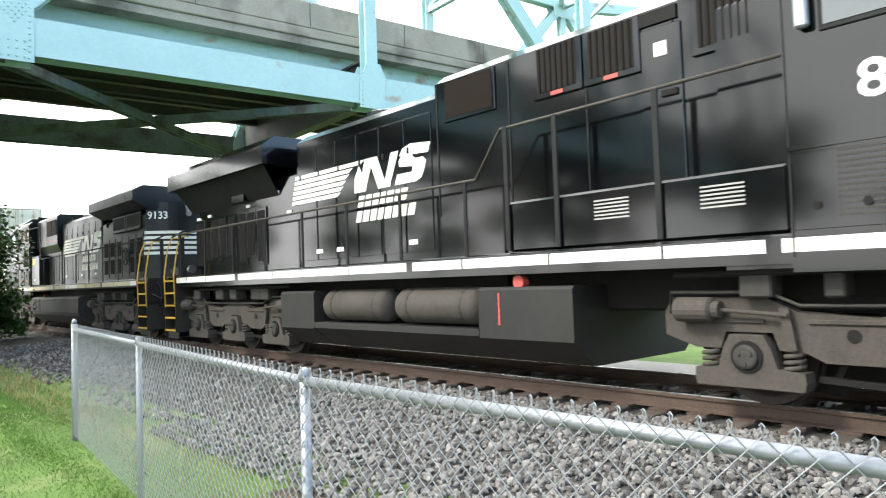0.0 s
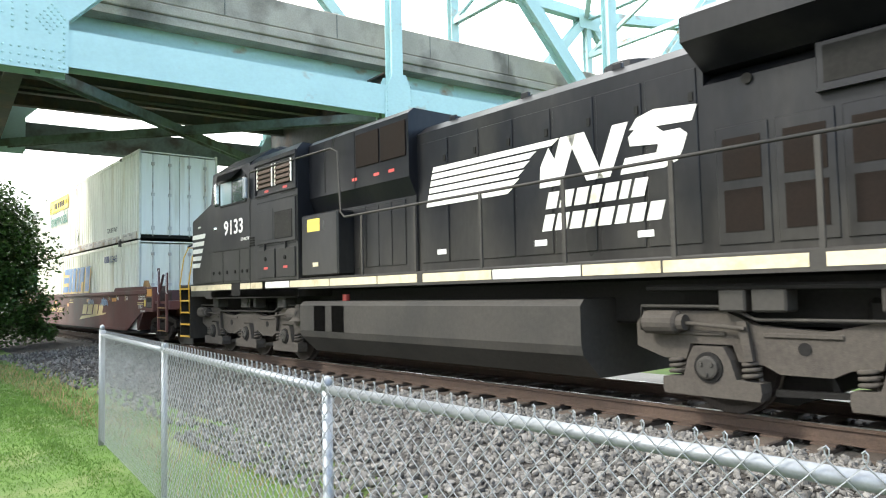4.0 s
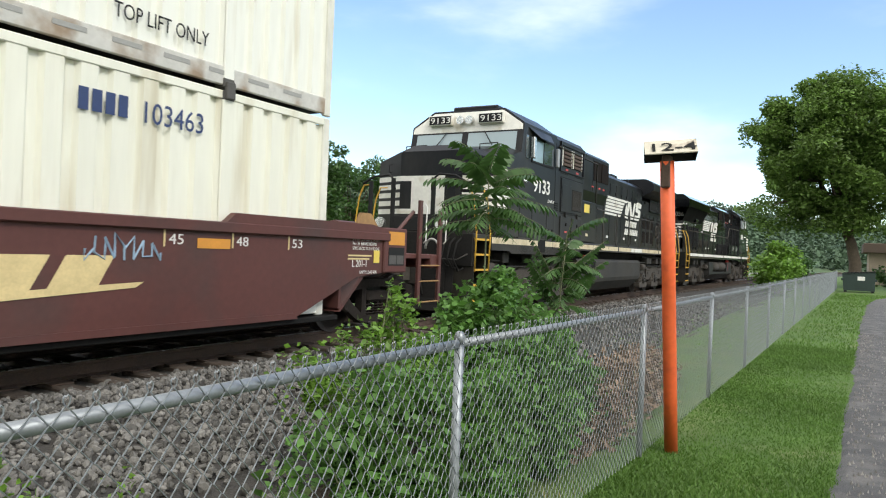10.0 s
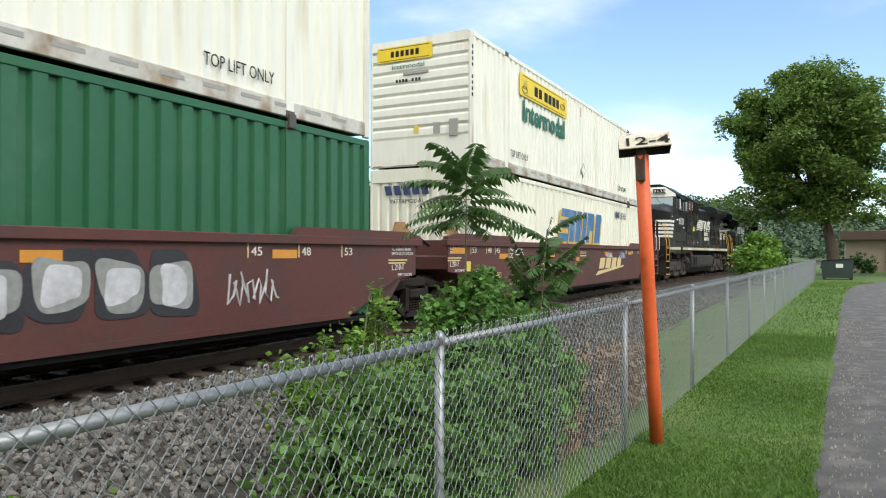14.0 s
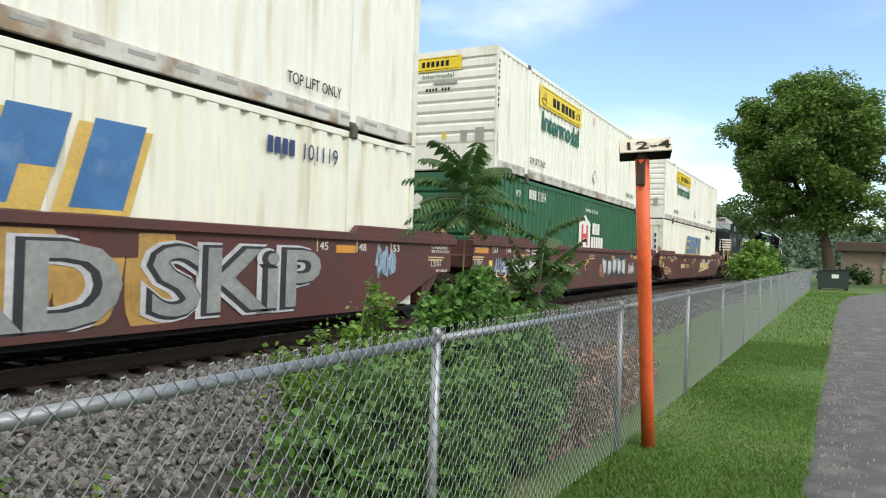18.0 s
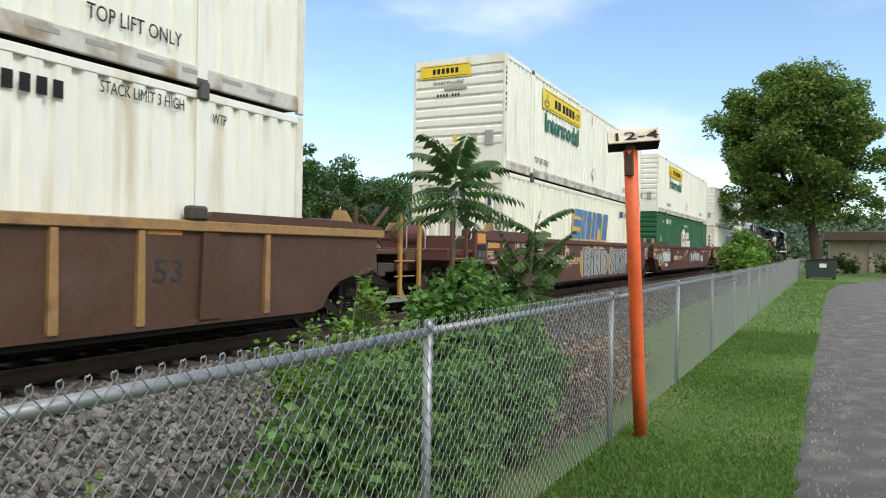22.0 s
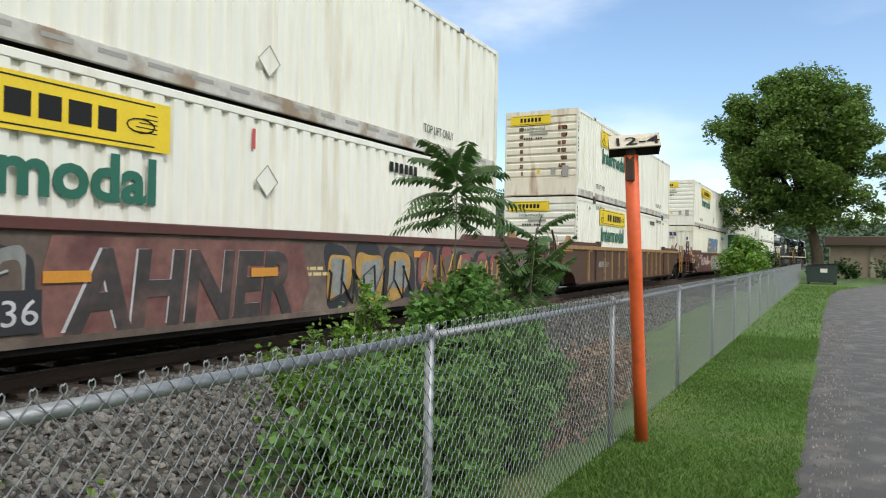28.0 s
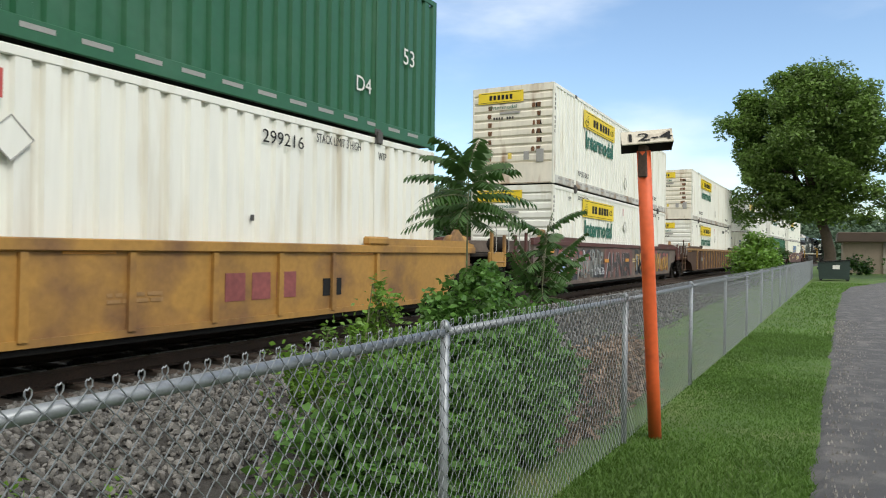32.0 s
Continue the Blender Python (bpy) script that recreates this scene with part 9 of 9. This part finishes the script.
# ---- end of the lane ----
def dumpster():
    root = thing("dumpster", "dark green steel dumpster with sloping black lid", "dumpster", at=pose(52, -1.0, 0.0))
    part("bin", Solid().prism([(-0.85, 0.1), (0.85, 0.1), (0.95, 1.15), (-0.85, 1.3)], "x", -0.7, 0.7), "dumpster", root, "green steel bin")
    for y in (-0.45, 0.45):
        part("lid", Solid().prism([(y - 0.43, 1.31 if y < 0 else 1.24), (y + 0.43, 1.24 if y < 0 else 1.17), (y + 0.43, 1.29 if y < 0 else 1.22), (y - 0.43, 1.36 if y < 0 else 1.29)], "x", -0.75, 0.75), "black_ink", root, "black plastic lid")
    for y in (-0.9, 0.93):
        part("fork_pocket", Solid().box(-0.5, 0.5, y - 0.06, y + 0.06, 0.7, 0.85, 0.01), "dumpster", root)
    part("notice", Solid().box(-0.712, -0.702, -0.3, 0.1, 0.75, 1.0), "white_ink", root, "white notice")
    for x in (-0.6, 0.6):
        for y in (-0.75, 0.75):
            part("skid", Solid().box(x - 0.1, x + 0.1, y - 0.08, y + 0.08, 0.0, 0.1), "black_ink", root)


dumpster()


def low_building():
    root = thing("low_building", "low tan block building with a brown roof edge", "building", at=pose(76, -2.2, 0))
    part("wall", Solid().box(0, 6, -34, 0, -0.3, 2.9), "brick_wall", root, "tan block wall")
    part("roof", Solid().box(-0.5, 6.4, -34.4, 0.5, 2.9, 3.8, 0.05), "brown_roof", root, "brown roof band")
    for k in range(9):
        part("pilaster", Solid().box(-0.12, 0.0, -3.6 - k * 3.4, -3.2 - k * 3.4, 0, 2.9), "concrete", root)
    for k in range(3):
        part("doorway", Solid().box(-0.03, 0.0, -12.6 - k * 8, -10.4 - k * 8, 0, 2.4), "brown_roof", root, "brown door")


low_building()
for _k, (_x, _y, _r) in enumerate(((70, -3.2, 1.3), (72, -6.5, 1.5), (73, 3.5, 1.8))):
    shrub("bush", "rounded green bush by the low building", (_x, _y, -0.1), [((0, 0, _r * 0.7), (_r, _r, _r * 0.8))], 14, 0.3, 90 + _k, "leaf")


# ---- lawn ----
def lawn():
    rng = np.random.default_rng(5)
    sets = []
    for n, x0, x1, y0, y1, h in ((110000, 2.5, 16, -0.5, 1.6, 0.034), (100000, -17, -2.0, -0.4, 3.5, 0.03), (16000, -2.0, 2.5, 0.0, 1.6, 0.034), (12000, 16, 48, -3.0, 1.2, 0.07), (9000, -32, -17, -6, 3.2, 0.10)):
        x = x0 + (x1 - x0) * rng.random(n) ** (1.5 if x0 > 0 else 0.65 if -20 < x0 < -5 else 1.0)
        y = rng.uniform(y0, y1, n)
        ok = y < np.where(x < 0, np.interp(x, [-40, -12.3, -10.3, -7.8, -5.7, -2.7], [4.2, 3.1, 3.5, 3.4, 2.9, 1.7]), 1.66 - 0.03 * x)
        ok &= (x < 0) | (y > lawn_edge(x) + 0.03 - 0.08 * rng.random(n))
        x, y = x[ok], y[ok]
        hh = h * rng.uniform(0.5, 1.3, len(x))
        a = rng.uniform(0, 6.28, len(x))
        w = 0.004 + np.where(x < 0, 0.0005, 0.0007) * np.hypot(x, y)
        lean = rng.normal(size=(len(x), 2)) * 0.5
        low = -0.03 - 0.1 * np.clip(y - 1.8, 0, 1)
        p0 = np.stack([x - np.cos(a) * w, y - np.sin(a) * w, low], 1)
        p1 = np.stack([x + np.cos(a) * w, y + np.sin(a) * w, low], 1)
        p2 = np.stack([x + lean[:, 0] * hh, y + lean[:, 1] * hh, hh + low], 1)
        sets.append(np.stack([p0, p1, p2], 1).reshape(-1, 3))
    v = np.concatenate(sets)
    g = Solid()
    g.v, g.f = [tuple(p) for p in v], [(i, i + 1, i + 2) for i in range(0, len(v), 3)]
    tagged(part("grass", g, "blade"), "mown green lawn grass", "grass", kind="stuff")
    rng2 = random.Random(9)
    crumbs = Solid()
    for k in range(1500):
        x = rng2.uniform(3.5, 20)
        y = lawn_edge(x) - 0.08 - abs(rng2.gauss(0, 0.25 if k % 3 else 1.2))
        r = rng2.uniform(0.004, 0.016)
        a = rng2.uniform(0, 6.28)
        foot = [(x + r * rng2.uniform(0.7, 1.3) * math.cos(a + q * 1.571), y + r * rng2.uniform(0.7, 1.3) * math.sin(a + q * 1.571), 0.008) for q in range(4)]
        crumbs.add(foot + [(x, y, 0.03 + r * 0.8)], [(0, 1, 4), (1, 2, 4), (2, 3, 4), (3, 0, 4)])
    tagged(part("loose_gravel", crumbs, "crumb"), "loose pale gravel on the asphalt edge", "gravel", kind="stuff")
    d = Solid()
    for k in range(7000):
        x = rng2.uniform(-22, 14)
        y0 = np.interp(x, [-9, -2.7, 3, 14], [2.4, 1.75, 1.6, 1.3])
        y = y0 + abs(rng2.gauss(0, 0.6))
        h = rng2.uniform(0.05, 0.18)
        a, w = rng2.uniform(0, 6.28), 0.008
        z = -0.14
        d.add([(x - math.cos(a) * w, y - math.sin(a) * w, z), (x + math.cos(a) * w, y + math.sin(a) * w, z), (x + rng2.gauss(0, 0.07), y + rng2.gauss(0, 0.07), z + h)], [(0, 1, 2)])
    tagged(part("dry_grass", d, "dry"), "dry yellow grass along the fence foot", "grass", kind="stuff")


lawn()
strip("verge", [1.7, 2.3, 2.9, 3.7], [-0.08, -0.10, -0.12, -0.14], -5.5, 60, "dirt", "brown dirt verge between fence and ballast", curve=False, jitter=0.04)


# ---- motion ----
def motions():
    times = [0.5 * k for k in range(65)]
    for ob, s, turned in ROLLING:
        mid = 0.0 if ob.name.startswith(("well", "shipping")) else -9.4 if turned else 9.4
        walk(ob, [(t, body_pose(run(t) + s, mid, RAIL_Z + LIFT.get(ob.name, 0.0)) @ pose(0, 0, 0, 0, 0, 180 if turned else 0)) for t in times])
    fine = [min(32.0, 0.1 * k) for k in range(321)]
    for ob, place, r in WHEELS:
        walk(ob, [(t, pose(*place, 0, math.degrees((run(t) - run(0)) / r), 0)) for t in fine])


motions()
